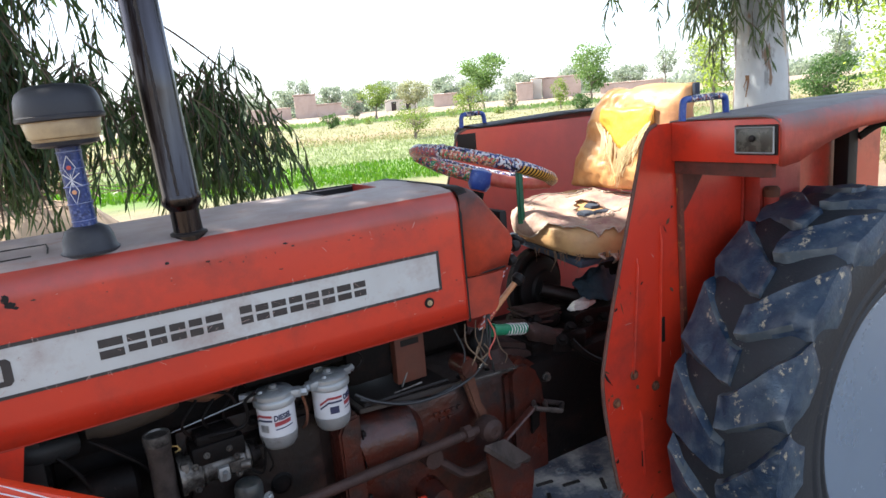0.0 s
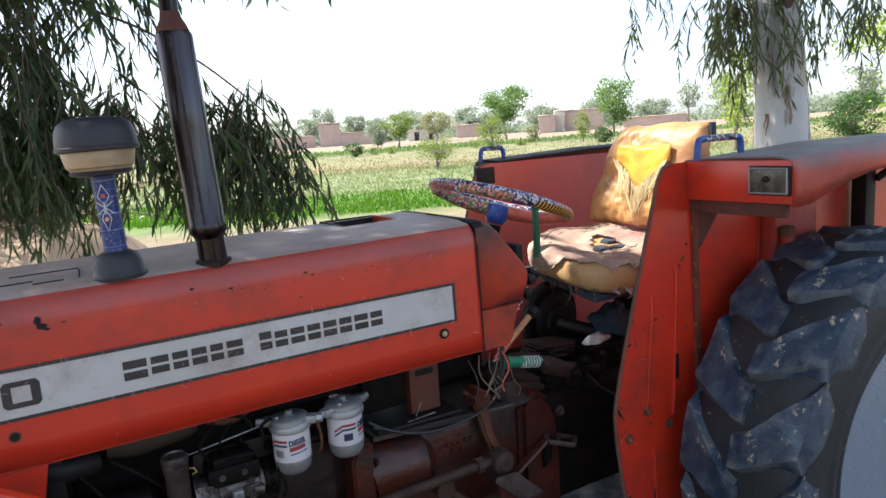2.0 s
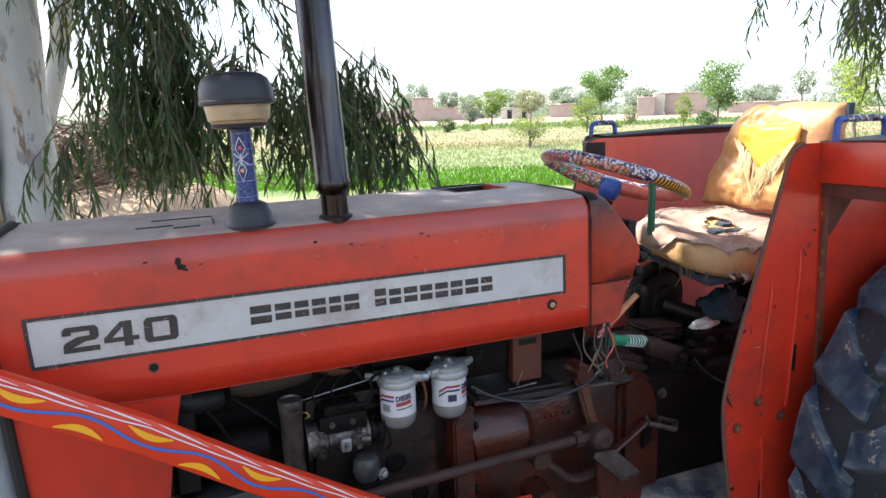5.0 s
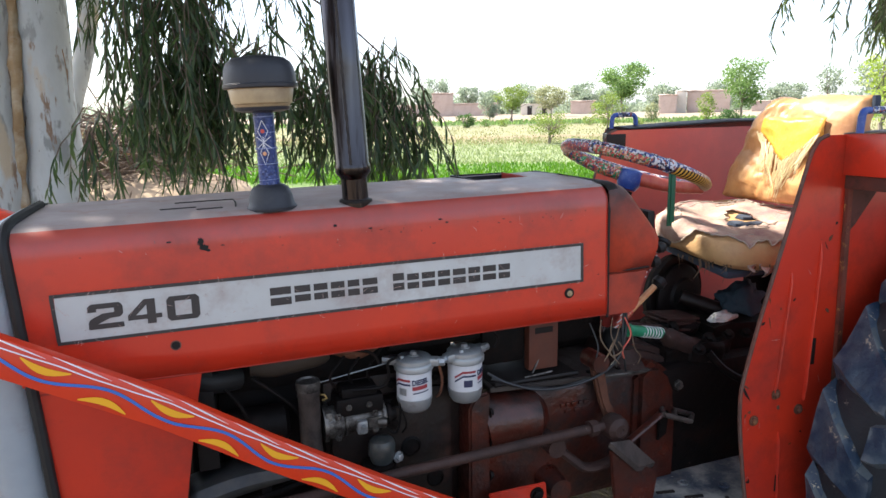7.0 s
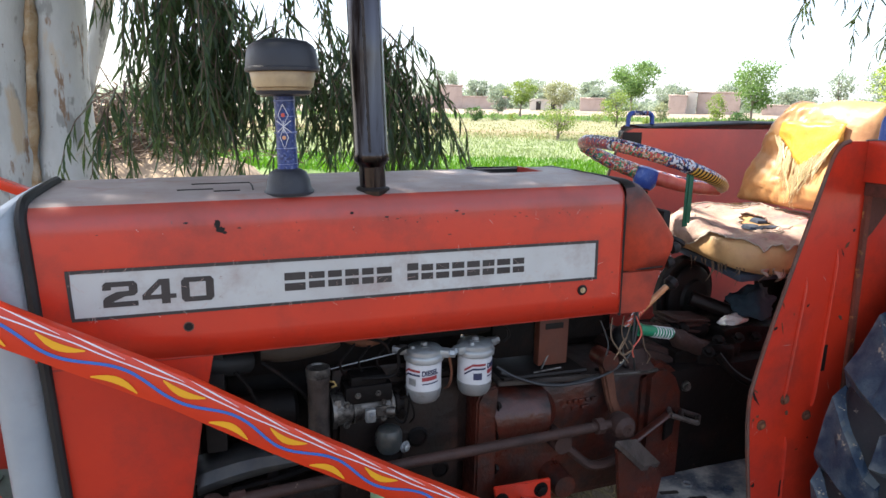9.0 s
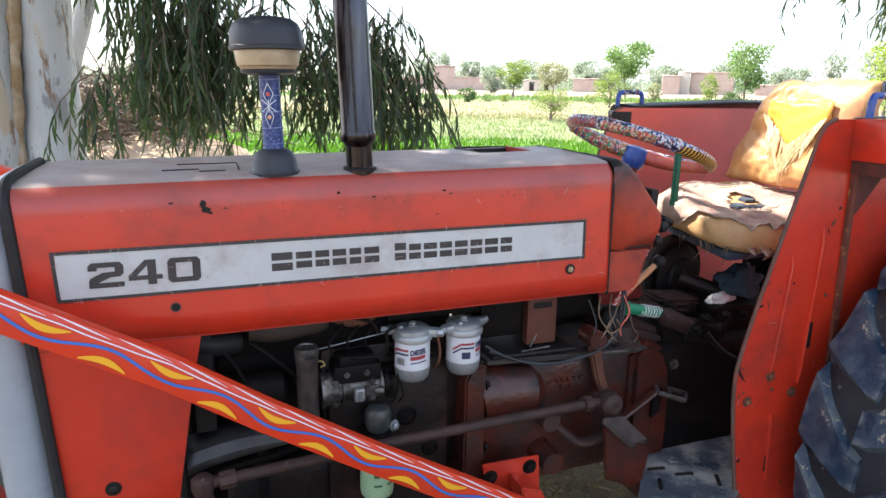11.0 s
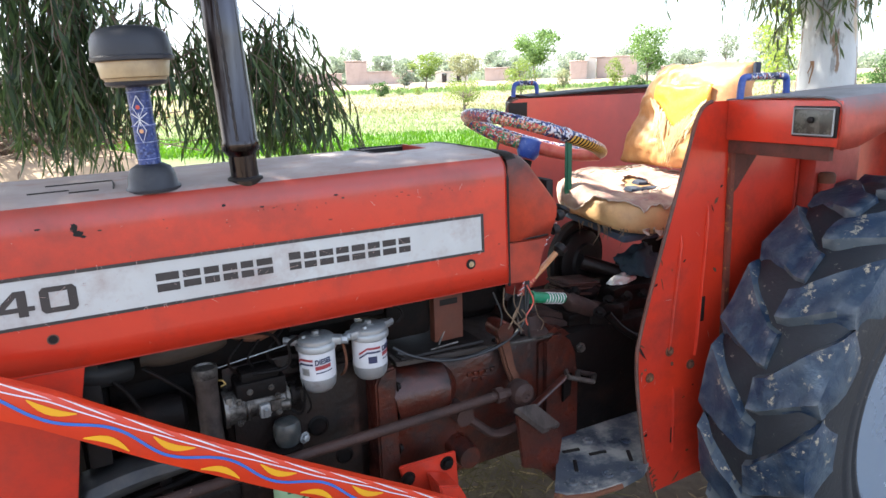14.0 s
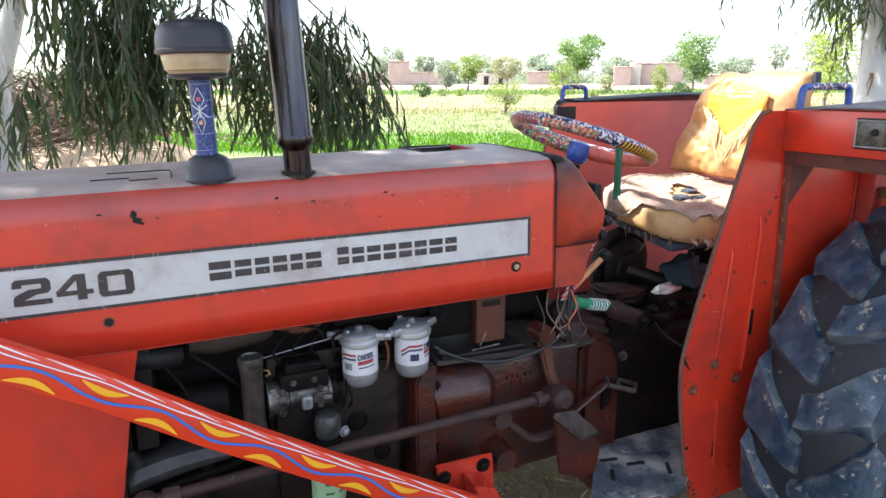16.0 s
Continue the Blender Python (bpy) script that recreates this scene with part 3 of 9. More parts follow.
# ---------------------------------------------------------------- ground
def ground_material():
    m = bpy.data.materials.new("field_ground")
    m.use_nodes = True
    n, l = m.node_tree.nodes, m.node_tree.links
    p = n["Principled BSDF"]
    co = n.new("ShaderNodeTexCoord")
    rot = n.new("ShaderNodeVectorRotate")
    rot.rotation_type = "Z_AXIS"
    rot.inputs["Angle"].default_value = radians(28)
    l.new(co.outputs["Object"], rot.inputs["Vector"])
    sep = n.new("ShaderNodeSeparateXYZ")
    l.new(rot.outputs[0], sep.inputs[0])
    def noise_node(s, d=6.0):
        t = n.new("ShaderNodeTexNoise")
        t.inputs["Scale"].default_value, t.inputs["Detail"].default_value = s, d
        l.new(co.outputs["Object"], t.inputs["Vector"])
        return t.outputs[0]
    wob = n.new("ShaderNodeMath")
    wob.operation = "MULTIPLY_ADD"
    l.new(noise_node(0.12), wob.inputs[0])
    wob.inputs[1].default_value = 6.0
    l.new(sep.outputs["Y"], wob.inputs[2])
    mp = n.new("ShaderNodeMapRange")
    mp.inputs["From Max"].default_value = 200
    l.new(wob.outputs[0], mp.inputs["Value"])
    cr = n.new("ShaderNodeValToRGB")
    stops = [(0, (0.165, 0.125, 0.085)), (14.5, (0.20, 0.155, 0.10)), (16.5, (0.085, 0.150, 0.030)), (20.8, (0.090, 0.160, 0.034)), (22.5, (0.150, 0.190, 0.085)),
             (33, (0.160, 0.185, 0.085)), (36, (0.165, 0.150, 0.070)), (41, (0.195, 0.150, 0.078)), (46, (0.175, 0.180, 0.085)), (64, (0.180, 0.175, 0.085)), (69, (0.115, 0.130, 0.060)), (82, (0.140, 0.145, 0.075)),
             (92, (0.245, 0.195, 0.135)), (150, (0.25, 0.20, 0.15))]
    e = cr.color_ramp.elements
    while len(e) < len(stops):
        e.new(0.5)
    for i, (v, c) in enumerate(stops):
        e[i].position, e[i].color = v / 200, (*c, 1)
    l.new(mp.outputs[0], cr.inputs[0])
    k = n.new("ShaderNodeMix")
    k.data_type, k.blend_type = "RGBA", "MULTIPLY"
    k.inputs[0].default_value = 1.0
    shade = n.new("ShaderNodeMapRange")
    shade.inputs["To Min"].default_value, shade.inputs["To Max"].default_value = 0.35, 1.65
    l.new(noise_node(0.9, 10), shade.inputs["Value"])
    l.new(cr.outputs[0], k.inputs[6])
    l.new(shade.outputs[0], k.inputs[7])
    fine = n.new("ShaderNodeMix")
    fine.data_type, fine.blend_type = "RGBA", "MULTIPLY"
    fine.inputs[0].default_value = 0.7
    fs = n.new("ShaderNodeMapRange")
    fs.inputs["To Min"].default_value, fs.inputs["To Max"].default_value = 0.4, 1.5
    l.new(noise_node(22, 8), fs.inputs["Value"])
    l.new(k.outputs[2], fine.inputs[6])
    l.new(fs.outputs[0], fine.inputs[7])
    l.new(fine.outputs[2], p.inputs["Base Color"])
    p.inputs["Roughness"].default_value = 0.95
    b = n.new("ShaderNodeBump")
    b.inputs["Strength"].default_value, b.inputs["Distance"].default_value = 0.6, 0.03
    l.new(noise_node(18, 8), b.inputs["Height"])
    l.new(b.outputs[0], p.inputs["Normal"])
    return m


def rise(x, y):
    """The land climbs very gently away from the tractor."""
    return 0.0095 * min(155.0, max(0.0, math.hypot(x, y) - 15.0))


def make_ground():
    ticks = np.concatenate([-np.geomspace(1600, 4, 34), np.linspace(-3.6, 3.6, 37), np.geomspace(4, 1600, 34)])
    n = len(ticks)
    vs = []
    for y in ticks:
        for x in ticks:
            r = math.hypot(x, y)
            z = 0.05 * (noise.noise(Vector((x * 0.8, y * 0.8, 3))) ) * min(1, max(0, (r - 1.6) / 3)) + 0.008 * noise.noise(Vector((x * 4, y * 4, 7)))
            z += rise(x, y)
            vs.append((x, y, z))
    fs = [(j * n + i, j * n + i + 1, (j + 1) * n + i + 1, (j + 1) * n + i) for j in range(n - 1) for i in range(n - 1)]
    g = raw("ground", vs, fs, ground_material(), smooth=True)
    tagged(g, "flat field ground of dry soil, green crop strips and stubble", "ground", kind="structure")


make_ground()
RNG = np.random.default_rng(7)
VIEW = np.array([math.sin(radians(28)), math.cos(radians(28))])
SIDE = np.array([VIEW[1], -VIEW[0]])


def tufts(name, count, v0, v1, s0, s1, h0, h1, w, mat, label, blades=4, spread=0.10):
    """Grass or crop: blades in tufts over a strip of the field, v along the view and s across it."""
    v = v0 + (v1 - v0) * RNG.random(count) ** 1.3
    s = (s0 + (s1 - s0) * RNG.random(count)) * np.maximum(1, v / 16)
    c = v[:, None] * VIEW + s[:, None] * SIDE
    pos = np.repeat(np.c_[c, [rise(a, b) - 0.01 for a, b in c]], blades, 0)
    pos[:, :2] += RNG.normal(0, spread, (len(pos), 2))
    d = np.c_[RNG.normal(0, 0.35, (len(pos), 2)), np.ones(len(pos))]
    L = h0 + (h1 - h0) * RNG.random(len(pos))
    vv, ff = leaf_mesh(pos, d, L, np.full(len(pos), w), RNG)
    tagged(raw(name, vv, ff, mat), label, "grass", kind="stuff")


tufts("green_crop", 5200, 13.5, 18.6, -14, 12, 0.08, 0.17, 0.035, L_CROP, "low bright green fodder crop growing in the field", spread=0.2)
tufts("pale_crop", 7000, 18.6, 36, -13, 13, 0.06, 0.16, 0.035, L_PALECROP, "thin pale green crop growing in the field", spread=0.3)
tufts("dry_grass", 4200, 30, 78, -12, 16, 0.06, 0.18, 0.06, L_DRYGRASS, "dry yellow grass and stubble in the field", spread=0.5)
tufts("field_edge_weeds", 1300, 66, 80, -11, 14, 0.15, 0.5, 0.16, L_FAR, "low green weeds along the field edge", blades=6, spread=0.5)
tufts("roadside_grass", 1500, 8.5, 15, 2, 14, 0.10, 0.25, 0.03, L_DRYGRASS, "sparse dry grass at the edge of the field", spread=0.2)


# ---------------------------------------------------------------- trees
def limb_path(a, b, sag, rng, steps=7, wob=0.06):
    a, b = Vector(a), Vector(b)
    out = []
    for i in range(steps + 1):
        t = i / steps
        p = a.lerp(b, t)
        p.z += sag * 4 * t * (1 - t)
        if 0 < i < steps:
            p += Vector(rng.normal(0, wob * (b - a).length / steps, 3))
        out.append(p)
    return out


def trunk_mesh(path, r0, r1, n=18, bumps=0.05, seed=0):
    bm = bmesh.new()
    path = curve(path, 6)
    rs = [r0 + (r1 - r0) * i / (len(path) - 1) for i in range(len(path))]
    tube(bm, path, rs, n)
    for v in bm.verts:
        k = noise.noise(v.co * 2.2 + Vector((seed, 0, 0))) * bumps + noise.noise(v.co * 7 + Vector((0, seed, 0))) * bumps * 0.35
        axis = min(path, key=lambda q: (q - v.co).length)
        v.co += (v.co - axis).normalized() * k
    return bm


def strands(starts, lens, rng, spacing=0.032, leaf=(0.09, 0.17), wide=0.0155, drift=(0.0, 0.0)):
    """Weeping twigs with lance leaves: returns the twig mesh and the leaf arrays."""
    bm = bmesh.new()
    P, D = [], []
    for s, L in zip(starts, lens):
        p = Vector(s)
        d = Vector((rng.normal(0, 0.20) + drift[0], rng.normal(0, 0.20) + drift[1], 0.05))
        pts = [p.copy()]
        steps = max(3, int(L / 0.09))
        for i in range(steps):
            back = (Vector(s) - pts[-1]) * 0.55
            d = (d + Vector((rng.normal(0, 0.14) + back.x, rng.normal(0, 0.14) + back.y, -0.34))).normalized()
            q = pts[-1] + d * (L / steps)
            k = max(1, int((L / steps) / spacing))
            for j in range(k):
                t = (j + rng.random()) / k
                P.append(pts[-1].lerp(q, t))
                D.append(d * 0.6 + Vector((rng.normal(0, 0.33), rng.normal(0, 0.33), -0.70 + rng.normal(0, 0.25))))
            pts.append(q)
        tube(bm, pts, [0.0028 * (1 - 0.6 * i / len(pts)) for i in range(len(pts))], 4)
    P, D = np.array([tuple(p) for p in P]), np.array([tuple(p) for p in D])
    n = len(P)
    v, f = leaf_mesh(P, D, leaf[0] + (leaf[1] - leaf[0]) * rng.random(n), wide * (0.7 + 0.6 * rng.random(n)), rng, 0.5)
    return bm, v, f


def bark_strips(bm, path, r, rng, count, lo, hi):
    """Loose strips of bark lying on a trunk."""
    path = curve(path, 6)
    for _ in range(count):
        i = int(rng.integers(lo, hi))
        c = path[min(i, len(path) - 2)]
        a = rng.random() * 2 * math.pi
        w, L = 0.003 + 0.009 * rng.random() ** 2, 0.06 + 0.22 * rng.random()
        vs = []
        for k in range(5):
            t = k / 4
            rr = r * (1.02 + 0.05 * math.sin(t * 5 + a)) + 0.012 * t * t
            for s in (-1, 1):
                b = a + s * w / r * (1 - 0.6 * t)
                vs.append(bm.verts.new(c + Vector((math.cos(b) * rr, math.sin(b) * rr, -t * L))))
        for k in range(4):
            bm.faces.new((vs[2 * k], vs[2 * k + 1], vs[2 * k + 3], vs[2 * k + 2]))


def near_tree():
    """The double eucalyptus behind the tractor, with its limbs, weeping twigs and the crown that shades the tractor."""
    rng = np.random.default_rng(3)
    base = Vector((-1.62, 2.3, 0))
    t = thing("eucalyptus_tree", base, "tall eucalyptus with two pale peeling trunks and weeping narrow leaves", "tree")
    one = [(-0.38, -0.07, -0.1), (-0.33, -0.07, 0.7), (-0.295, -0.06, 1.5), (-0.25, -0.03, 2.4), (-0.36, 0.1, 4.0), (-0.6, 0.2, 6.5)]
    two = [(-0.085, 0.0, -0.1), (-0.055, 0.0, 0.7), (-0.015, 0.0, 1.5), (0.022, 0.02, 2.4), (0.0, 0.24, 3.7), (-0.05, 0.5, 5.0), (0.0, 0.8, 6.6)]
    part("trunk", trunk_mesh(one, 0.215, 0.10, bumps=0.025, seed=1), M_BARK, t)
    part("trunk", trunk_mesh(two, 0.168, 0.085, bumps=0.028, seed=5), M_BARK, t)
    thin = [(-0.25, 0.50, 0.2), (-0.10, 0.55, 1.1), (0.02, 0.6, 1.62), (0.155, 0.6, 2.1), (0.36, 0.5, 3.2), (0.5, 0.4, 4.4)]
    part("branch", trunk_mesh(thin, 0.075, 0.04, 12, 0.015, 9), M_BARK, t)
    bm = bmesh.new()
    bark_strips(bm, one, 0.185, rng, 12, 8, 19)
    bark_strips(bm, two, 0.128, rng, 8, 8, 19)
    part("loose_bark", bm, M_BARK_STRIP, t, "peeling strips of brown bark")["kind"] = "stuff"
    bm = bmesh.new()
    for tx, ty, tz, sx, sz in ((0.118, -0.115, 1.96, 0.020, 0.045), (0.136, -0.085, 1.72, 0.016, 0.060), (0.125, -0.105, 1.38, 0.026, 0.030), (0.085, -0.135, 1.42, 0.020, 0.014), (0.02, -0.155, 1.70, 0.014, 0.030), (-0.30, -0.25, 1.25, 0.030, 0.014), (-0.34, -0.245, 1.60, 0.012, 0.040)):
        old = set(bm.verts)
        bmesh.ops.create_icosphere(bm, subdivisions=3, radius=1)
        for v in bm.verts:
            if v not in old:
                k = 1 + 0.6 * noise.noise(v.co * 1.7 + Vector((tz * 9, 0, 0))) + 0.3 * noise.noise(v.co * 5)
                v.co = Vector((tx + v.co.x * sx * k, ty + v.co.y * 0.012 * k, tz + v.co.z * sz * k))
    part("bark_flake", bm, M_BARK_STRIP, t, "brown knots and flakes of bark")["kind"] = "stuff"
    bm = bmesh.new()
    seam = curve([(-0.175, -0.125, 0.6), (-0.160, -0.130, 1.1), (-0.125, -0.130, 1.55), (-0.095, -0.120, 2.0), (-0.08, -0.10, 2.5)], 8)
    tube(bm, seam, [0.026 + 0.016 * noise.noise(Vector((0.3 * i, 1, 0))) for i in range(len(seam))], 10)
    for v in bm.verts:
        v.co += Vector((noise.noise(v.co * 25), noise.noise(v.co * 25 + Vector((7, 0, 0))), 0)) * 0.016
    part("bark_ridge", bm, surf("tan_bark", (0.40, 0.29, 0.17), (0.27, 0.17, 0.085), scale=9, rough=0.9, bump=0.6, bscale=40, dirt=(0.60, 0.54, 0.44), amount=0.4, dscale=8), t, "brown ridge of old bark between the trunks")
    # limbs over the tractor, local to the base
    heads = [((0.2, 0, 2.9), (2.6, -0.9, 3.0), 0.25), ((0.2, 0.1, 3.3), (2.2, -1.6, 3.5), 0.35), ((0.2, 0.1, 3.8), (3.6, -1.8, 4.2), 0.4), ((0.3, 0.1, 4.3), (2.6, 0.6, 4.7), 0.4),
             ((0.3, 0.1, 4.6), (1.3, -2.6, 4.8), 0.4), ((-0.2, 0.1, 4.0), (-2.2, -0.6, 4.6), 0.4), ((-0.2, 0.1, 4.4), (-1.2, 1.8, 5.0), 0.4), ((0.3, 0.1, 4.8), (4.6, -0.6, 5.4), 0.5),
             ((-0.2, 0.1, 4.2), (-3.6, 0.4, 4.8), 0.4), ((-0.3, 0.1, 4.6), (-3.0, 2.0, 5.2), 0.4), ((0.1, -0.1, 2.6), (1.5, -0.75, 2.75), 0.2), ((0.25, 0.5, 2.6), (1.6, -0.4, 2.4), 0.25),
             ((-0.2, 0.0, 4.3), (-3.0, -2.8, 5.1), 0.4), ((0.0, 0.0, 4.6), (-1.4, -4.4, 5.4), 0.5), ((0.3, 0.0, 4.6), (0.6, -4.6, 5.5), 0.5), ((-0.3, 0.0, 4.2), (-4.4, -1.4, 5.0), 0.4), ((0.3, 0.0, 4.6), (2.4, -3.6, 5.2), 0.5), ((-0.3, 0.1, 4.8), (-4.6, -3.4, 5.8), 0.6)]
    bm = bmesh.new()
    gap = Vector((0.76, 0.06, 1.28)) - base
    for a, b, sag in heads:
        path = limb_path(a, b, sag, rng)
        # limbs stay clear of the opening through which the sun reaches the seat
        if min(((p - gap) - (p - gap).dot(SUN_DIR) * SUN_DIR).length for p in curve(path, 4)) > 0.30:
            tube(bm, path, [0.035 * (1 - 0.75 * i / len(path)) for i in range(len(path))], 7)
    part("limb", bm, M_TWIG, t)
    # weeping curtain between trunk and exhaust pipe
    starts, lens = [], []
    def curtain(count, x0, x1, y0, y1, top, low):
        for _ in range(count):
            x, y = x0 + (x1 - x0) * rng.random(), y0 + (y1 - y0) * rng.random()
            z = top + rng.normal(0, 0.07)
            end = low + abs(rng.normal(0, 0.11))
            if z - end < 0.25:
                continue
            starts.append((x - base.x, y - base.y, z))
            lens.append(min(1.7, (z - end) * 1.22))
    # the dark mass beside the trunks, then two thinner ones with gaps between them
    for n, x0, x1, y0, y1, top, low in ((5, -1.10, -0.86, 1.35, 1.75, 2.30, 1.50), (7, -1.10, -0.88, 1.2, 1.7, 2.05, 1.38), (5, -1.08, -0.88, 1.15, 1.6, 1.78, 1.26), (4, -1.34, -1.22, 1.75, 1.95, 2.35, 1.90),
                                        (2, -1.36, -1.24, 1.0, 1.25, 1.50, 1.14), (2, -0.98, -0.84, 1.0, 1.2, 1.50, 1.14),
                                        (3, -0.72, -0.40, 1.25, 1.6, 2.00, 1.66), (9, -0.74, -0.34, 1.2, 1.6, 1.78, 1.42), (9, -0.72, -0.34, 1.2, 1.55, 1.58, 1.22), (5, -0.32, -0.14, 1.2, 1.5, 1.78, 1.26),
                                        (6, -0.18, -0.04, 1.3, 1.5, 1.72, 1.24), (6, -0.06, 0.06, 1.35, 1.45, 1.56, 1.20), (4, 0.05, 0.15, 1.4, 1.45, 1.42, 1.20), (3, -0.84, -0.55, 1.3, 1.5, 2.22, 1.86),
                                        (7, -1.20, -0.50, 1.3, 1.6, 2.75, 2.18), (4, -0.55, -0.10, 1.3, 1.5, 2.70, 2.28)):
        for _ in range(n):
            cx, cy = x0 + (x1 - x0) * rng.random(), y0 + (y1 - y0) * rng.random()
            curtain(7, cx - 0.045, cx + 0.045, cy - 0.05, cy + 0.05, top + rng.normal(0, 0.06), low + abs(rng.normal(0, 0.05)))
    bm, v, f = strands(starts, lens, rng, spacing=0.019, leaf=(0.06, 0.125), wide=0.0112)
    part("hanging_twig", bm, M_TWIG, t, smooth=False)
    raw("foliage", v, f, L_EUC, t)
    # arching twig at the curtain's edge
    bm = bmesh.new()
    arc = curve([(0.45, -0.75, 2.40), (0.82, -0.88, 2.24), (1.03, -0.9, 2.158), (1.154, -0.9, 2.10), (1.352, -0.9, 1.972), (1.552, -0.9, 1.80), (1.634, -0.9, 1.706), (1.766, -0.9, 1.50)], 6)
    tube(bm, arc, [0.0085 - 0.00015 * i for i in range(len(arc))], 6)
    part("arching_twig", bm, M_TWIG, t)
    # the crown, broken leaves in clumps over the tractor
    P = []
    clumps = []
    for a, b, sag in heads:
        for k in range(14):
            u = 0.25 + 0.8 * rng.random()
            clumps.append(Vector(a).lerp(Vector(b), u) + Vector((rng.normal(0, 0.45), rng.normal(0, 0.45), 0.35 + rng.normal(0, 0.25))))
    # unseen clumps added in the sun's path to shade the rear tyre
    for k in range(9):
        clumps.append(Vector((0.82 + rng.normal(0, 0.5), -1.2 + rng.normal(0, 0.4), 4.0 + rng.normal(0, 0.25))))
    # unseen outer clumps, added to keep the sun off the ground before the tractor
    for k in range(46):
        g = Vector((-3.2 + 6.4 * rng.random(), -6.4 + 5.4 * rng.random(), 0)) + SUN_DIR * (6.2 + 1.2 * rng.random())
        clumps.append(g - base)
    for c in clumps:
        k = 190
        P.append(np.array(c) + rng.normal(0, 1, (k, 3)) * np.array([0.46, 0.46, 0.26]))
    P = np.concatenate(P)
    P = P[P[:, 2] > 2.62]
    world_p = P + np.array(base)
    # leaves cut away along the sun's path to let sun patches through
    for spot, rad in (((0.90, -0.01, 1.46), 0.36), ((0.87, -0.02, 1.34), 0.17), ((0.56, 0.08, 1.19), 0.13), ((0.73, 0.15, 1.20), 0.12), ((0.52, -0.08, 1.18), 0.08), ((0.10, 0.2, 0.0), 0.12), ((-0.3, 0.0, 1.37), 0.06), ((-0.3, 0.0, 1.37), 0.10), ((0.30, 0.1, 1.42), 0.05)):
        q = world_p - np.array(spot)
        s = np.array(SUN_DIR)
        away = np.linalg.norm(q - (q @ s)[:, None] * s, axis=1)
        keep = away > rad
        P, world_p = P[keep], world_p[keep]
    D = np.c_[rng.normal(0, 0.6, (len(P), 2)), -0.8 + rng.normal(0, 0.4, len(P))]
    v, f = leaf_mesh(P, D, 0.13 + 0.08 * rng.random(len(P)), 0.030 + 0.012 * rng.random(len(P)), rng, 0.4)
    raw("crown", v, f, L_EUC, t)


near_tree()


def side_tree():
    """The single eucalyptus beyond the seat, its trunk and the leaf strands that hang from it."""
    rng = np.random.default_rng(11)
    base = Vector((2.82, 0.68, 0))
    t = thing("eucalyptus_tree", base, "eucalyptus with one smooth white trunk and hanging leaf strands", "tree")
    path = [(0.03, -0.02, -0.1), (0.0, 0.0, 0.8), (-0.02, 0.0, 1.5), (-0.06, 0.03, 2.1), (-0.14, 0.08, 3.2), (-0.2, 0.1, 5.0)]
    part("trunk", trunk_mesh(path, 0.19, 0.10, 20, 0.03, 4), M_BARK, t)
    part("branch", trunk_mesh([(-0.02, 0.0, 1.95), (-0.10, -0.05, 2.2), (-0.02, -0.32, 2.6), (0.1, -0.6, 3.1)], 0.05, 0.03, 10, 0.01, 2), M_TWIG, t)
    bm = bmesh.new()
    bark_strips(bm, path, 0.15, rng, 4, 12, 20)
    part("loose_bark", bm, M_BARK_STRIP, t)["kind"] = "stuff"
    bm = bmesh.new()
    for a, b in (((-0.1, 0.05, 2.6), (-1.1, 0.7, 2.7)), ((-0.1, 0.0, 2.7), (0.3, -0.8, 2.8)), ((-0.12, 0.05, 2.9), (-0.6, -0.5, 3.0))):
        p = limb_path(a, b, 0.2, rng)
        tube(bm, p, [0.03 * (1 - 0.7 * i / len(p)) for i in range(len(p))], 7)
    part("limb", bm, M_TWIG, t)
    starts, lens = [], []
    def curtain(count, a, b, top, low, spread=0.14):
        for _ in range(count):
            u = rng.random()
            p = Vector(a).lerp(Vector(b), u)
            z = top + rng.normal(0, 0.15)
            starts.append((p.x - base.x + rng.normal(0, spread), p.y - base.y + rng.normal(0, spread), z))
            lens.append(max(0.3, z - low - abs(rng.normal(0, 0.12))))
    curtain(6, (2.17, 1.20), (2.22, 1.15), 2.28, 1.98, 0.02)
    curtain(50, (2.47, 0.93), (2.62, 0.80), 2.30, 1.80, 0.06)
    curtain(22, (2.5, 0.75), (2.68, 0.55), 2.25, 1.72, 0.06)
    curtain(28, (2.8, 0.42), (2.85, 0.15), 2.30, 1.84, 0.09)
    bm, v, f = strands(starts, lens, rng, spacing=0.018, leaf=(0.05, 0.105), wide=0.0105)
    part("hanging_twig", bm, M_TWIG, t, smooth=False)
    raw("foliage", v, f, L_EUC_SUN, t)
    k = 2600
    P = rng.normal(0, 1, (k, 3)) * np.array([1.0, 1.0, 0.5]) + np.array([-0.3, 0.2, 3.9])
    P = P[P[:, 2] > 2.9]
    D = np.c_[rng.normal(0, 0.6, (len(P), 2)), -0.8 + rng.normal(0, 0.4, len(P))]
    v, f = leaf_mesh(P, D, 0.12 + 0.08 * rng.random(len(P)), 0.024 + 0.01 * rng.random(len(P)), rng)
    raw("crown", v, f, L_EUC, t)


side_tree()


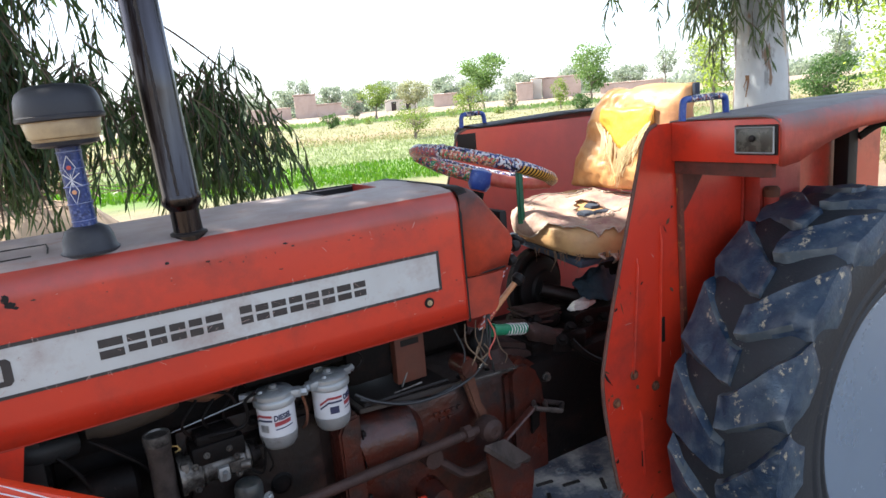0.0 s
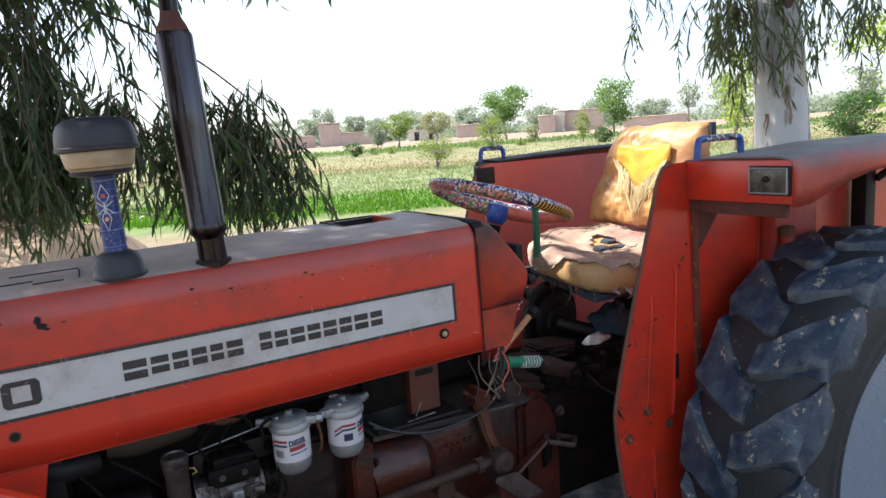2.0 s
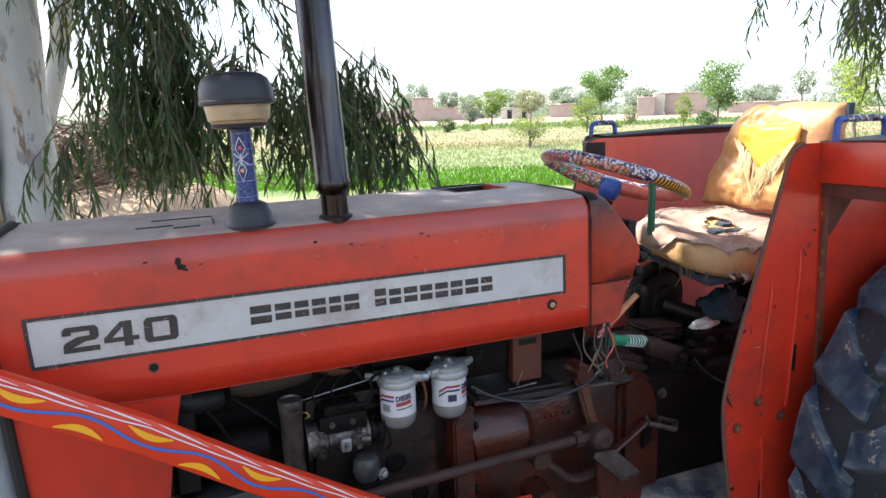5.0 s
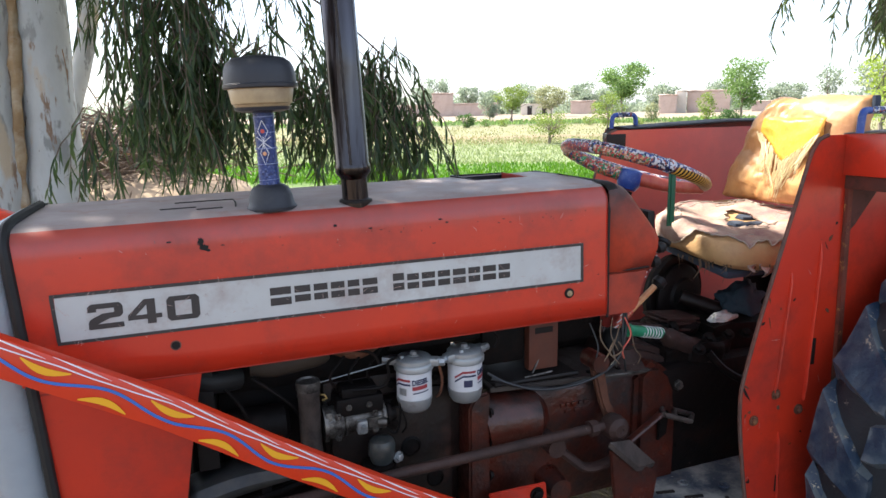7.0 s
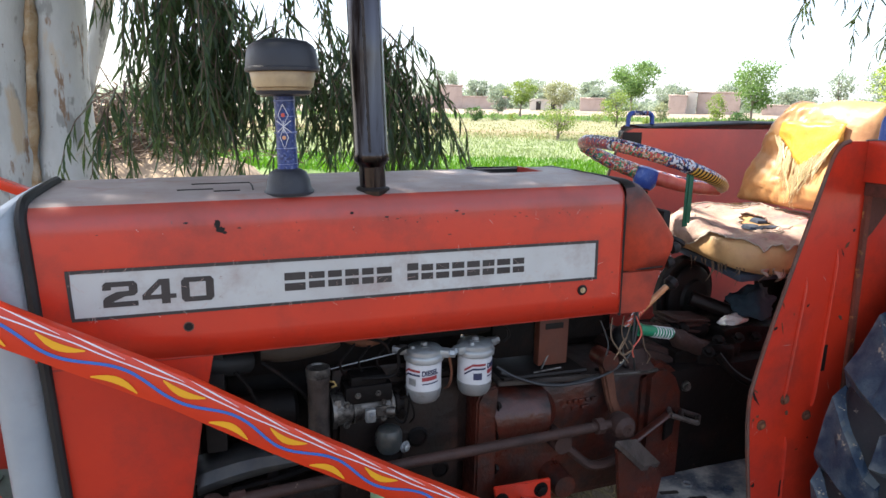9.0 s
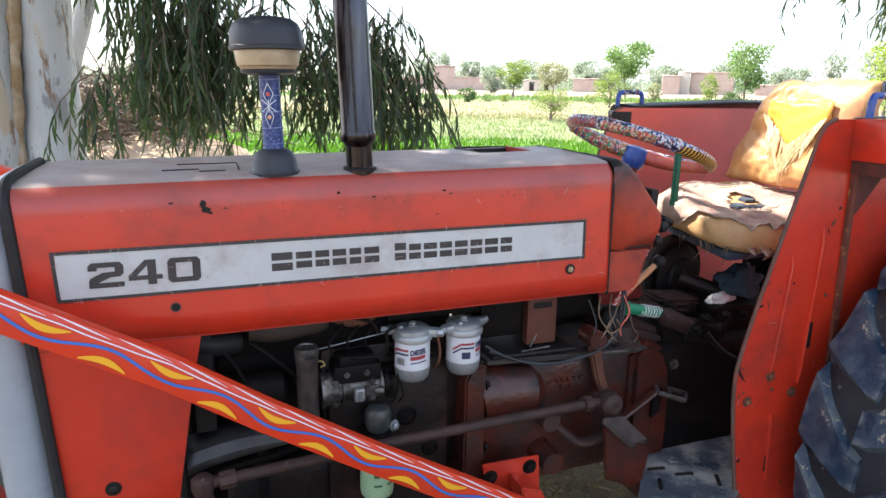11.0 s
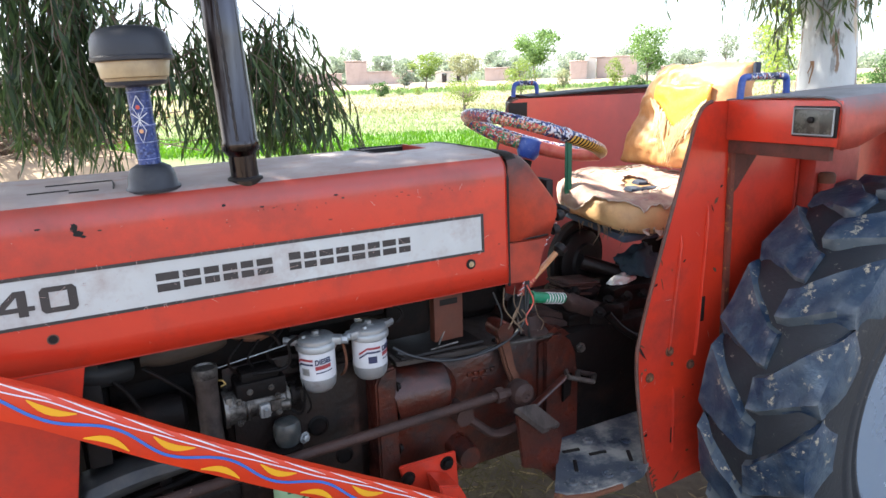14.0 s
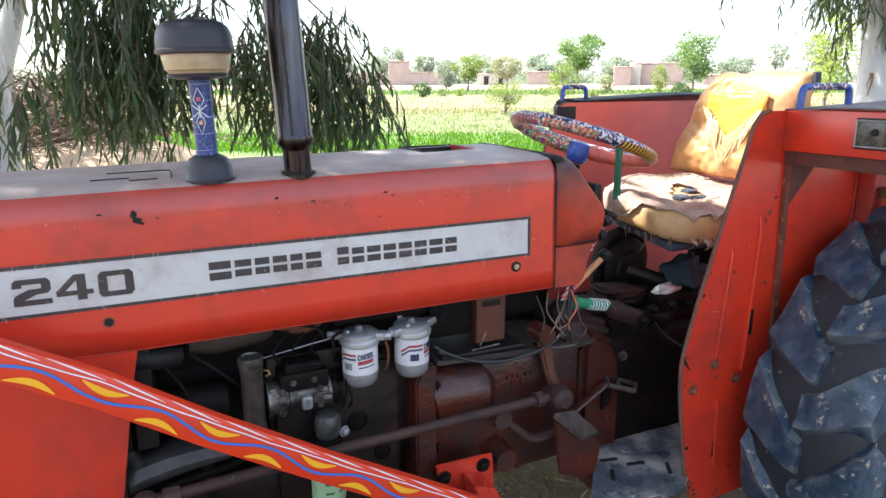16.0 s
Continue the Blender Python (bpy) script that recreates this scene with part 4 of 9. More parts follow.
def field_tree(name, at, height, width, label, leaf, seed, trunk=0.35, count=900, size=0.42, stems=1, group="", low=0.35, category="tree"):
    """A tree out in the field: forked trunk and a crown of leaf clumps with gaps."""
    rng = np.random.default_rng(seed)
    t = thing(name, (at[0], at[1], rise(at[0], at[1]) - 0.05), label, category, group)
    bm = bmesh.new()
    tips = []
    for s in range(stems):
        a = Vector((rng.normal(0, 0.05 * height) if stems > 1 else 0, 0, -0.1))
        fork = Vector((rng.normal(0, 0.06 * width), rng.normal(0, 0.06 * width), height * (0.30 + 0.1 * rng.random())))
        p = limb_path(a, fork, 0, rng, 5, 0.12)
        tube(bm, p, [height * 0.022 * (1 - 0.35 * i / 5) for i in range(6)], 8)
        for k in range(5):
            e = fork + Vector((rng.normal(0, 0.24 * width), rng.normal(0, 0.24 * width), height * (0.15 + 0.40 * rng.random())))
            q = limb_path(fork, e, 0, rng, 5, 0.15)
            tube(bm, q, [height * 0.012 * (1 - 0.75 * i / 5) for i in range(6)], 6)
            tips.append(e)
    part("trunk", bm, M_FARBARK, t)
    P = []
    n_cl = 30
    for k in range(n_cl):
        base = tips[k % len(tips)]
        a = rng.random() * 2 * math.pi
        z = low + (1 - low) * (k + 0.5) / n_cl
        prof = math.sin(math.pi * min(1, 0.12 + 0.88 * (1 - (z - low) / (1 - low)))) ** 0.6
        rr = width * 0.5 * prof * (0.45 + 0.65 * rng.random())
        c = Vector((math.cos(a) * rr, math.sin(a) * rr, z * height * 0.94)).lerp(base, 0.12)
        P.append(np.array(c) + rng.normal(0, 1, (count // n_cl, 3)) * np.array([width * 0.095, width * 0.095, height * 0.048]))
    P = np.concatenate(P)
    P = P[P[:, 2] > low * height * 0.6]
    v, f = leaf_mesh(P, rng.normal(0, 1, (len(P), 3)), size * (0.6 + 0.8 * rng.random(len(P))), size * 0.55 * np.ones(len(P)), rng)
    raw("crown", v, f, leaf, t)


field_tree("field_tree", (48.9, 67.1), 6.9, 6.1, "leafy green tree standing beyond the fields", L_FAR, 21, count=5200, size=0.26, low=0.40)
field_tree("field_tree", (54.0, 53.6), 6.4, 5.0, "leafy green tree with an open crown beyond the fields", L_FAR, 22, count=3600, size=0.25, low=0.25)
field_tree("field_tree", (32.9, 65.2), 4.2, 3.3, "small tree with bare leaning stems in the field", L_LIGHT, 23, count=1900, size=0.20, stems=2, low=0.42)
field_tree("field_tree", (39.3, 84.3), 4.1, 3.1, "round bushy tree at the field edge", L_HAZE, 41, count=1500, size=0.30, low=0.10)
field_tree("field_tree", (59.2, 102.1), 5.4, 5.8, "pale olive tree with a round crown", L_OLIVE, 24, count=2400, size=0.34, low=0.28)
field_tree("field_tree", (28.7, 41.0), 2.7, 2.5, "slender light green field tree", L_LIGHT, 31, count=1700, size=0.13, stems=2, low=0.10)
field_tree("field_tree", (39.4, 42.7), 2.8, 1.5, "slender light green sapling", L_LIGHT, 32, count=700, size=0.17, low=0.15)
field_tree("bush", (15.0, 26.0), 1.65, 2.0, "small green bush standing in the stubble", L_LIGHT, 25, count=1500, size=0.085, stems=4, low=0.28, category="bush")
field_tree("bush", (22.6, 53.5), 1.35, 1.6, "round dark bush at the field edge", L_DARK, 26, count=800, size=0.16, stems=2, low=0.05, category="bush")
field_tree("bush", (37.2, 37.9), 1.3, 1.7, "round dark bush at the field edge", L_DARK, 27, count=900, size=0.15, stems=2, low=0.05, category="bush")
field_tree("bush", (42.3, 53.3), 2.0, 1.4, "thin hazy bush by the far wall", L_OLIVE, 28, count=500, size=0.2, stems=2, low=0.15, category="bush")
for k, (x, y, h, w) in enumerate(((25.0, 54.6, 0.8, 1.1), (26.5, 54.0, 0.8, 1.0), (30.4, 52.0, 0.5, 1.2), (33.6, 51.0, 0.9, 1.3), (20.0, 57.0, 0.7, 1.4), (36.0, 47.0, 0.6, 1.0), (18.0, 59.0, 0.9, 1.3))):
    field_tree("bush", (x, y), h, w, "low weedy bush at the field edge", L_LIGHT if k % 2 else L_FAR, 140 + k, count=350, size=0.13, stems=2, low=0.05, group="low bushes along the field edge", category="bush")
field_tree("field_tree", (27.5, 13.4), 2.3, 2.3, "dark green shrub-like tree by the field track", L_DARK, 29, count=2600, size=0.13, stems=3, low=0.10)
field_tree("field_tree", (20.8, 6.4), 5.6, 6.6, "light green tree with a wide airy crown", L_SUNNY, 46, count=15000, size=0.125, stems=2, low=0.16)
field_tree("field_tree", (25.5, 17.6), 4.6, 1.9, "slim young light green tree", L_SUNNY, 33, count=1300, size=0.15, low=0.2)
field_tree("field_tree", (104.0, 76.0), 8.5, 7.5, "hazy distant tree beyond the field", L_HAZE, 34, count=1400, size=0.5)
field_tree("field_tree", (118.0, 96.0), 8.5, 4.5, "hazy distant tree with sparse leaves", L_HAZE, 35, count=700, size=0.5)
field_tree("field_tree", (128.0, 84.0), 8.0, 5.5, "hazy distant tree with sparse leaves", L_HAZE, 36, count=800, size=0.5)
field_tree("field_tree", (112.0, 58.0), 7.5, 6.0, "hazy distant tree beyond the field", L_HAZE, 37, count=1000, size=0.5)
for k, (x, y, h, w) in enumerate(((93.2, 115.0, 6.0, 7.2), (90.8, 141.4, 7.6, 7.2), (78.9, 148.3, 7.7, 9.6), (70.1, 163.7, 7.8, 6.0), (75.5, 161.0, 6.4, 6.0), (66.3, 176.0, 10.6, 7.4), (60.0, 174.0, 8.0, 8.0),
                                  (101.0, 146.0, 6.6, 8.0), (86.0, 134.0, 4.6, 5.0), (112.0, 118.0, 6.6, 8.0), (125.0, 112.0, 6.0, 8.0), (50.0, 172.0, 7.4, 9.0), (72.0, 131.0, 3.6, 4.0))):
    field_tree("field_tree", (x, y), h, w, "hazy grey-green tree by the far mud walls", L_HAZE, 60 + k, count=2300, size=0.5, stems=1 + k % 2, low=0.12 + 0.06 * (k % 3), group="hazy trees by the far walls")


def woods():
    """The hazy line of trees behind the fields."""
    rng = np.random.default_rng(40)
    P = []
    for k in range(170):
        ang = radians(-28 + 112 * rng.random())
        d = 215 + 70 * rng.random()
        h = 2.5 + 4.5 * rng.random() ** 2
        c = np.array([math.sin(ang) * d, math.cos(ang) * d, 1.3])
        m = 380
        P.append(c + np.c_[rng.normal(0, 3.6, (m, 2)), 0.2 + h * rng.beta(1.5, 1.7, m)])
    P = np.concatenate(P)
    v, f = leaf_mesh(P, rng.normal(0, 1, (len(P), 3)), 0.9 + 0.6 * rng.random(len(P)), np.full(len(P), 0.7), rng)
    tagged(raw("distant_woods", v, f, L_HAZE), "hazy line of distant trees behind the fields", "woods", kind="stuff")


woods()


def lump(bm, k=0.004, f=22.0):
    """Roughens a casting or a mud wall."""
    for v in bm.verts:
        v.co += Vector([noise.noise(v.co * f + Vector((9.1 * i, 0, 0))) * k for i in range(3)])
    return bm


def mud_house(at, turn, w, d, h, label, doors=1, parapet=0.35, mat=None):
    """A flat-roofed mud house or yard wall with its openings."""
    t = thing("mud_house", (at[0], at[1], rise(at[0], at[1])), label, "house", "mud houses beyond the fields")
    t.rotation_euler.z = radians(turn)
    bm = bmesh.new()
    box(bm, (-w / 2, 0, -0.3), (w / 2, d, h), 0.12)
    bmesh.ops.subdivide_edges(bm, edges=[e for e in bm.edges if e.calc_length() > 1.5], cuts=4, use_grid_fill=True)
    part("wall", lump(bm, 0.10, 0.9), mat or M_MUD, t)
    bm = bmesh.new()
    box(bm, (-w / 2 - 0.12, -0.12, h + 0.004), (w / 2 + 0.12, d + 0.12, h + parapet), 0.08)
    bmesh.ops.subdivide_edges(bm, edges=[e for e in bm.edges if e.calc_length() > 1.5], cuts=5, use_grid_fill=True)
    part("parapet", lump(bm, 0.16, 0.7), mat or M_MUD, t)
    for i in range(doors):
        x = -w / 2 + w * (i + 0.6) / (doors + 0.2)
        bm = bmesh.new()
        # solid dark box, its colour standing for the shade indoors
        box(bm, (x - 0.5, -0.12, 0.02), (x + 0.5, 0.3, 1.9), 0.03)
        part("doorway", bm, M_HOLE, t)


mud_house((53.3, 138.5), -21, 4.6, 5, 4.8, "two-storey brown mud house with a flat roof", 0, 0.3)
mud_house((58.5, 136.5), -23, 13, 6, 2.6, "long low brown mud wall of a farmyard", 0, 0.2)
mud_house((46.0, 141.0), -18, 9, 6, 2.4, "low brown mud wall beside the two-storey house", 0, 0.2)
mud_house((71.5, 129.0), -29, 7, 6, 2.2, "low pale mud house with two doorways", 2, 0.25, M_LIME)
mud_house((80.2, 124.4), -33, 5.2, 6, 2.6, "low brown mud house among the trees", 0, 0.25)
mud_house((84.6, 102.5), -40, 3.2, 5, 3.3, "end wall of a brown mud house", 0, 0.2)
mud_house((88.4, 103.4), -40.5, 2.0, 3, 4.0, "tall narrow pale plastered tower of a farmyard", 0, 0.2, M_LIME)
mud_house((93.0, 101.2), -42, 7.6, 7, 3.9, "brown mud house standing behind a tree", 0, 0.3)
mud_house((104.0, 93.0), -47, 12, 5, 1.8, "long low brown mud wall by a lane", 0, 0.15)


# low heap of earth and cut brush beside the near tree
def brush_heap():
    rng = np.random.default_rng(50)
    n = 28
    vs, fs = [], []
    for j in range(n):
        for i in range(n):
            x, y = -2.4 + 4.8 * i / (n - 1), -1.7 + 3.4 * j / (n - 1)
            r = math.hypot(x / 2.4, y / 1.7)
            z = 0.80 * max(0, 1 - r ** 4) + (0.14 * noise.noise(Vector((x * 1.7, y * 1.7, 5))) + 0.06 * noise.noise(Vector((x * 5, y * 5, 5)))) * min(1, max(0, 1.3 - r) * 3) - 0.06
            vs.append((x, y, z))
    for j in range(n - 1):
        for i in range(n - 1):
            fs.append((j * n + i, j * n + i + 1, (j + 1) * n + i + 1, (j + 1) * n + i))
    soil = surf("sandy_soil", (0.40, 0.30, 0.20), (0.30, 0.21, 0.14), scale=3, rough=0.95, bump=0.8, bscale=16)
    heap = raw("earth_mound", vs, fs, soil, smooth=True)
    heap.location = (-1.9, 9.9, 0)
    tagged(heap, "low mound of dry sandy earth by the field edge", "mound")
    pile = thing("brush_pile", (-2.0, 10.0, 0.55), "pile of cut grey-brown brushwood lying on the earth", "brushwood")
    bm = bmesh.new()
    for _ in range(620):
        c = Vector((rng.normal(0, 0.9), rng.normal(0, 0.5), 0.2 + 0.9 * rng.random() ** 1.5))
        d = Vector((rng.normal(0, 1), rng.normal(0, 0.6), rng.normal(0, 0.4))).normalized() * (0.3 + 0.5 * rng.random())
        tube(bm, [c - d, c + Vector(rng.normal(0, 0.05, 3)), c + d], [0.012, 0.009, 0.004], 4)
    part("twig", bm, M_TWIG, pile, smooth=False)["kind"] = "stuff"
    P = rng.normal(0, 1, (1500, 3)) * np.array([1.0, 0.6, 0.3]) + np.array([0, 0, 0.45])
    v, f = leaf_mesh(P, rng.normal(0, 1, (len(P), 3)), 0.1 + 0.08 * rng.random(len(P)), np.full(len(P), 0.03), rng)
    raw("dry_leaves", v, f, L_EUC_DRY, pile)["kind"] = "stuff"


brush_heap()


def litter():
    rng = np.random.default_rng(60)
    n = 2600
    P = np.c_[rng.uniform(-1.6, 1.8, n), rng.uniform(-1.2, 2.2, n), 0.012 + 0.02 * rng.random(n)]
    D = np.c_[rng.normal(0, 1, (n, 2)), rng.normal(0, 0.12, n)]
    v, f = leaf_mesh(P, D, 0.04 + 0.09 * rng.random(n), 0.005 + 0.010 * rng.random(n), rng)
    tagged(raw("straw_litter", v, f, M_STRAW), "straw and dry fallen leaves scattered on the soil", "straw", kind="stuff")
    n = 700
    P = np.c_[rng.normal(0.25, 0.22, n), rng.normal(0.30, 0.22, n), 0.01 + 0.07 * rng.random(n)]
    v, f = leaf_mesh(P, np.c_[rng.normal(0, 1, (n, 2)), rng.normal(0.3, 0.3, n)], 0.06 + 0.1 * rng.random(n), np.full(n, 0.006), rng)
    tagged(raw("dry_weeds", v, f, L_WEED), "clump of dry weeds on the soil under the tractor", "weeds", kind="stuff")


litter()


# ================================================================ tractor
tractor = thing("tractor", (0, 0, 0), "worn red farm tractor with a long bonnet, parked under a tree", "tractor")


def side_y(z):
    """The bonnet's side leans in a little towards the top."""
    return -0.26 + 0.037 * (z - 1.12)


def side_box(bm, x0, x1, z0, z1, lift, thick=0.003, shear=0.0):
    """A thin plate on the bonnet's side."""
    old = set(bm.verts)
    box(bm, (x0, -thick, z0), (x1, 0, z1))
    for v in bm.verts:
        if v not in old:
            v.co.x += shear * (v.co.z - z0)
            v.co.y += side_y(v.co.z) - lift


def make_bonnet():
    """The long bonnet: a pressed sheet with rounded shoulders, an opening in its top and an inward lip."""
    xs = [-1.335, -1.325, -1.2, -1.0, -0.8, -0.6, -0.4, -0.245, -0.20, -0.14, -0.08, -0.03, 0.010, 0.018]
    def ring(x):
        top = 1.347 + 0.017 * (x + 1.335) / 1.35
        bottom = 1.019 + 0.02 * max(0, (-x - 1.0) / 0.335) ** 1.5
        half = [(0.2640, bottom), (0.2625, bottom + 0.05), (side_y(1.12) * -1, 1.12), (-side_y(1.22), 1.22), (-side_y(1.29), top - 0.058)]
        for k in range(1, 7):
            a = radians(90 * k / 6)
            half.append((0.2035 + 0.0500 * math.cos(a), top - 0.050 + 0.050 * math.sin(a) ** 1.0))
        half += [(0.17, top + 0.004), (0.085, top + 0.007)]
        left = [(-y, z) for y, z in half]
        right = [(y, z) for y, z in half][::-1]
        return [(x, y, z) for y, z in left + [(0.0, top + 0.008)] + right]
    rows = [ring(x) for x in xs]
    m = len(rows[0])
    bm = bmesh.new()
    V = [[bm.verts.new(p) for p in r] for r in rows]
    mid = m // 2
    for i in range(len(xs) - 1):
        for j in range(m - 1):
            in_slot = -0.246 < xs[i] and xs[i + 1] < -0.07 and mid <= j < mid + 2
            if not in_slot:
                bm.faces.new((V[i][j], V[i][j + 1], V[i + 1][j + 1], V[i + 1][j]))
    me = part("bonnet", bm, M_BONNET, tractor, "faded red bonnet, its top grey with dust", angle=60)
    me.data.materials.append(M_DUST_TOP)
    for p in me.data.polygons:
        if p.normal.z > 0.80:
            p.material_index = 1
    so = me.modifiers.new("thickness", "SOLIDIFY")
    so.thickness, so.offset = 0.003, -1
    return me


bonnet = make_bonnet()
# walls and floor coloured black to paint the opening's shaded depth
bm = bmesh.new()
for x0, x1, y0, y1 in ((-0.252, -0.243, -0.006, 0.178), (-0.243, -0.082, -0.008, 0.0), (-0.243, -0.082, 0.170, 0.178)):
    box(bm, (x0, y0, 1.325), (x1, y1, 1.3700), 0.001)
part("opening_rim", bm, M_SOOT, bonnet)
bm = bmesh.new()
box(bm, (-0.082, -0.006, 1.325), (-0.073, 0.178, 1.3700), 0.001)
part("opening_end", bm, M_RED_IN, bonnet)
bm = bmesh.new()
box(bm, (-0.25, -0.01, 1.24), (-0.075, 0.18, 1.245))
part("opening_floor", bm, M_SOOT, bonnet)
bm = bmesh.new()
def top_z(x, y):
    """Height of the bonnet's top sheet."""
    return 1.347 + 0.017 * (x + 1.335) / 1.35 + float(np.interp(abs(y), [0, 0.085, 0.17], [0.008, 0.007, 0.004]))
for pts in ([(-1.06, -0.132), (-0.985, -0.130)], [(-0.985, -0.163), (-0.93, -0.161)], [(-1.03, -0.044), (-0.97, -0.043), (-0.90, -0.045), (-0.899, -0.10), (-0.902, -0.158)]):
    tube(bm, [(x, y, top_z(x, y) + 0.0006) for x, y in pts], 0.0019, 5)
part("flap_slit", bm, M_SOOT, bonnet)["kind"] = "stuff"
# scratches through paint and name strip
srng = np.random.default_rng(21)
bm = bmesh.new()
for k in range(205):
    if k < 175:
        x, z = -1.27 + 1.22 * srng.random(), (1.214, 1.119, 1.165)[k % 3] + srng.normal(0, 0.006 if k % 3 < 2 else 0.02)
    else:
        x, z = -1.30 + 1.30 * srng.random(), 1.03 + 0.27 * srng.random()
    L, a = 0.004 + 0.03 * srng.random() ** 3, srng.random() * math.pi
    if 60 <= k < 175 and k % 3 < 2:
        L, a, z = 0.006 + 0.009 * srng.random(), srng.normal(1.45, 0.35), (1.215, 1.119)[k % 3] + srng.normal(0, 0.0015)
    if k >= 175:
        L *= 0.6
    w = 0.0002 + 0.0004 * srng.random()
    d, nn = Vector((math.cos(a), 0, math.sin(a))) * L / 2, Vector((-math.sin(a), 0, math.cos(a))) * w
    quad = [Vector((x, 0, z)) + v for v in (-d - nn * 0.3, d - nn, d * 1.05 + nn * 0.5, -d + nn)]
    for v in quad:
        v.y = side_y(v.z) - 0.0046
    bm.faces.new([bm.verts.new(v) for v in quad])
part("scratch", bm, M_SCRATCH, bonnet, smooth=False)["kind"] = "stuff"
# dark scuffs on the shoulder
bm = bmesh.new()
for cx, cz, w, h in ((-0.984, 1.300, 0.006, 0.009), (-0.978, 1.288, 0.009, 0.006), (-0.970, 1.281, 0.005, 0.003), (-1.045, 1.304, 0.005, 0.002), (-0.70, 1.312, 0.004, 0.003), (-0.62, 1.30, 0.005, 0.002), (-0.45, 1.308, 0.006, 0.002)):
    ring = []
    for k in range(14):
        a = 2 * math.pi * k / 14
        r = 1 + 0.55 * noise.noise(Vector((math.cos(a) * 2, math.sin(a) * 2, cx * 40)))
        z = cz + h * r * math.sin(a)
        ring.append(bm.verts.new((cx + w * r * math.cos(a), side_y(z) - 0.0008, z)))
    bm.faces.new(ring)
part("scuff", bm, M_SOOT, bonnet)["kind"] = "stuff"
bm = bmesh.new()
for k in range(38):
    cx, cz = -1.31 + 1.31 * srng.random(), 1.302 - 0.012 * abs(srng.normal()) if k % 3 else 1.03 + 0.25 * srng.random()
    w, h = 0.0012 + 0.004 * srng.random() ** 2, 0.0008 + 0.0018 * srng.random()
    ring = []
    for q in range(8):
        a = 2 * math.pi * q / 8
        r = 1 + 0.4 * srng.normal() * 0.6
        z = cz + h * r * math.sin(a)
        ring.append(bm.verts.new((cx + w * r * math.cos(a), side_y(z) - 0.0009, z)))
    bm.faces.new(ring)
part("paint_chip", bm, M_RUSTRED, bonnet, smooth=False)["kind"] = "stuff"
# black edge seam at the rear of the bonnet and rolled lower edge
bm = bmesh.new()
box(bm, (-1.33, -0.264, 1.0165), (0.016, -0.255, 1.0215), 0.002)
part("lower_lip", bm, M_RED_IN, bonnet)

# side lettering plate
bm = bmesh.new()
side_box(bm, -1.262, -0.064, 1.121, 1.212, 0.0005, 0.002)
decal = part("side_decal", bm, M_WHITE, bonnet, "scratched white name strip with a black border")
bm = bmesh.new()
side_box(bm, -1.270, -0.058, 1.2115, 1.2185, 0.0015, 0.002)
side_box(bm, -1.265, -0.058, 1.116, 1.1225, 0.0015, 0.002)
side_box(bm, -1.266, -1.259, 1.1225, 1.2115, 0.0015, 0.002, -0.05)
side_box(bm, -0.066, -0.058, 1.1225, 1.2115, 0.0015, 0.002)
part("decal_border", bm, M_INK, bonnet)


def name_bars():
    """The maker's name as plain dark bars, two for each letter."""
    x = -0.852
    widths = [0.050, 0.040, 0.036, 0.036, 0.032, 0.040, -0.030, 0.032, 0.034, 0.038, 0.036, 0.038, 0.036, 0.040, 0.036]
    for i, w in enumerate(widths):
        if w < 0:
            x -= w
            continue
        tall = 0.040 if i in (0, 7) else 0.036
        z0 = 1.150 - (0.003 if i == 0 else 0)
        bm = bmesh.new()
        side_box(bm, x, x + w - 0.005, z0, z0 + tall * 0.42, 0.0015, 0.002)
        side_box(bm, x, x + w - 0.005, z0 + tall * 0.58, z0 + tall, 0.0015, 0.002)
        part("name_bar", bm, M_INK, bonnet)
        x += w + 0.0025


name_bars()


def lettering(text, size, wide, heavy, place, material, parent, name="lettering"):
    """Built-in letters as a mesh; place maps a point of the flat text to the thing."""
    cu = bpy.data.curves.new("text", "FONT")
    cu.body, cu.size, cu.offset, cu.extrude, cu.resolution_u = text, size, heavy, 0.0006, 8
    ob = bpy.data.objects.new("text", cu)
    scene.collection.objects.link(ob)
    bpy.context.view_layer.update()
    me = bpy.data.meshes.new_from_object(ob.evaluated_get(bpy.context.evaluated_depsgraph_get()))
    bpy.data.objects.remove(ob)
    xs = [v.co.x for v in me.vertices]
    ys = [v.co.y for v in me.vertices]
    w, h = max(xs) - min(xs), max(ys) - min(ys)
    for v in me.vertices:
        v.co = place((v.co.x - min(xs)) / w, (v.co.y - min(ys)) / h, v.co.z)
    me.materials.clear()
    me.materials.append(material)
    o = new(name, me)
    o.parent = parent
    return o


def wide_digit(x0, polys):
    """One wide square-cut digit on the name strip, from flat outlines in a box 1 by 1."""
    bm = bmesh.new()
    for poly in polys:
        front, rear = [], []
        for u, v in poly:
            x, z = x0 + u * 0.064, 1.1405 + v * 0.0515
            front.append(bm.verts.new((x, side_y(z) - 0.0038, z)))
            rear.append(bm.verts.new((x, side_y(z) - 0.0020, z)))
        bm.faces.new(front)
        bm.faces.new(rear[::-1])
        for i in range(len(poly)):
            j = (i + 1) % len(poly)
            bm.faces.new((front[i], rear[i], rear[j], front[j]))
    part("model_digit", bm, M_INK, bonnet, smooth=False)


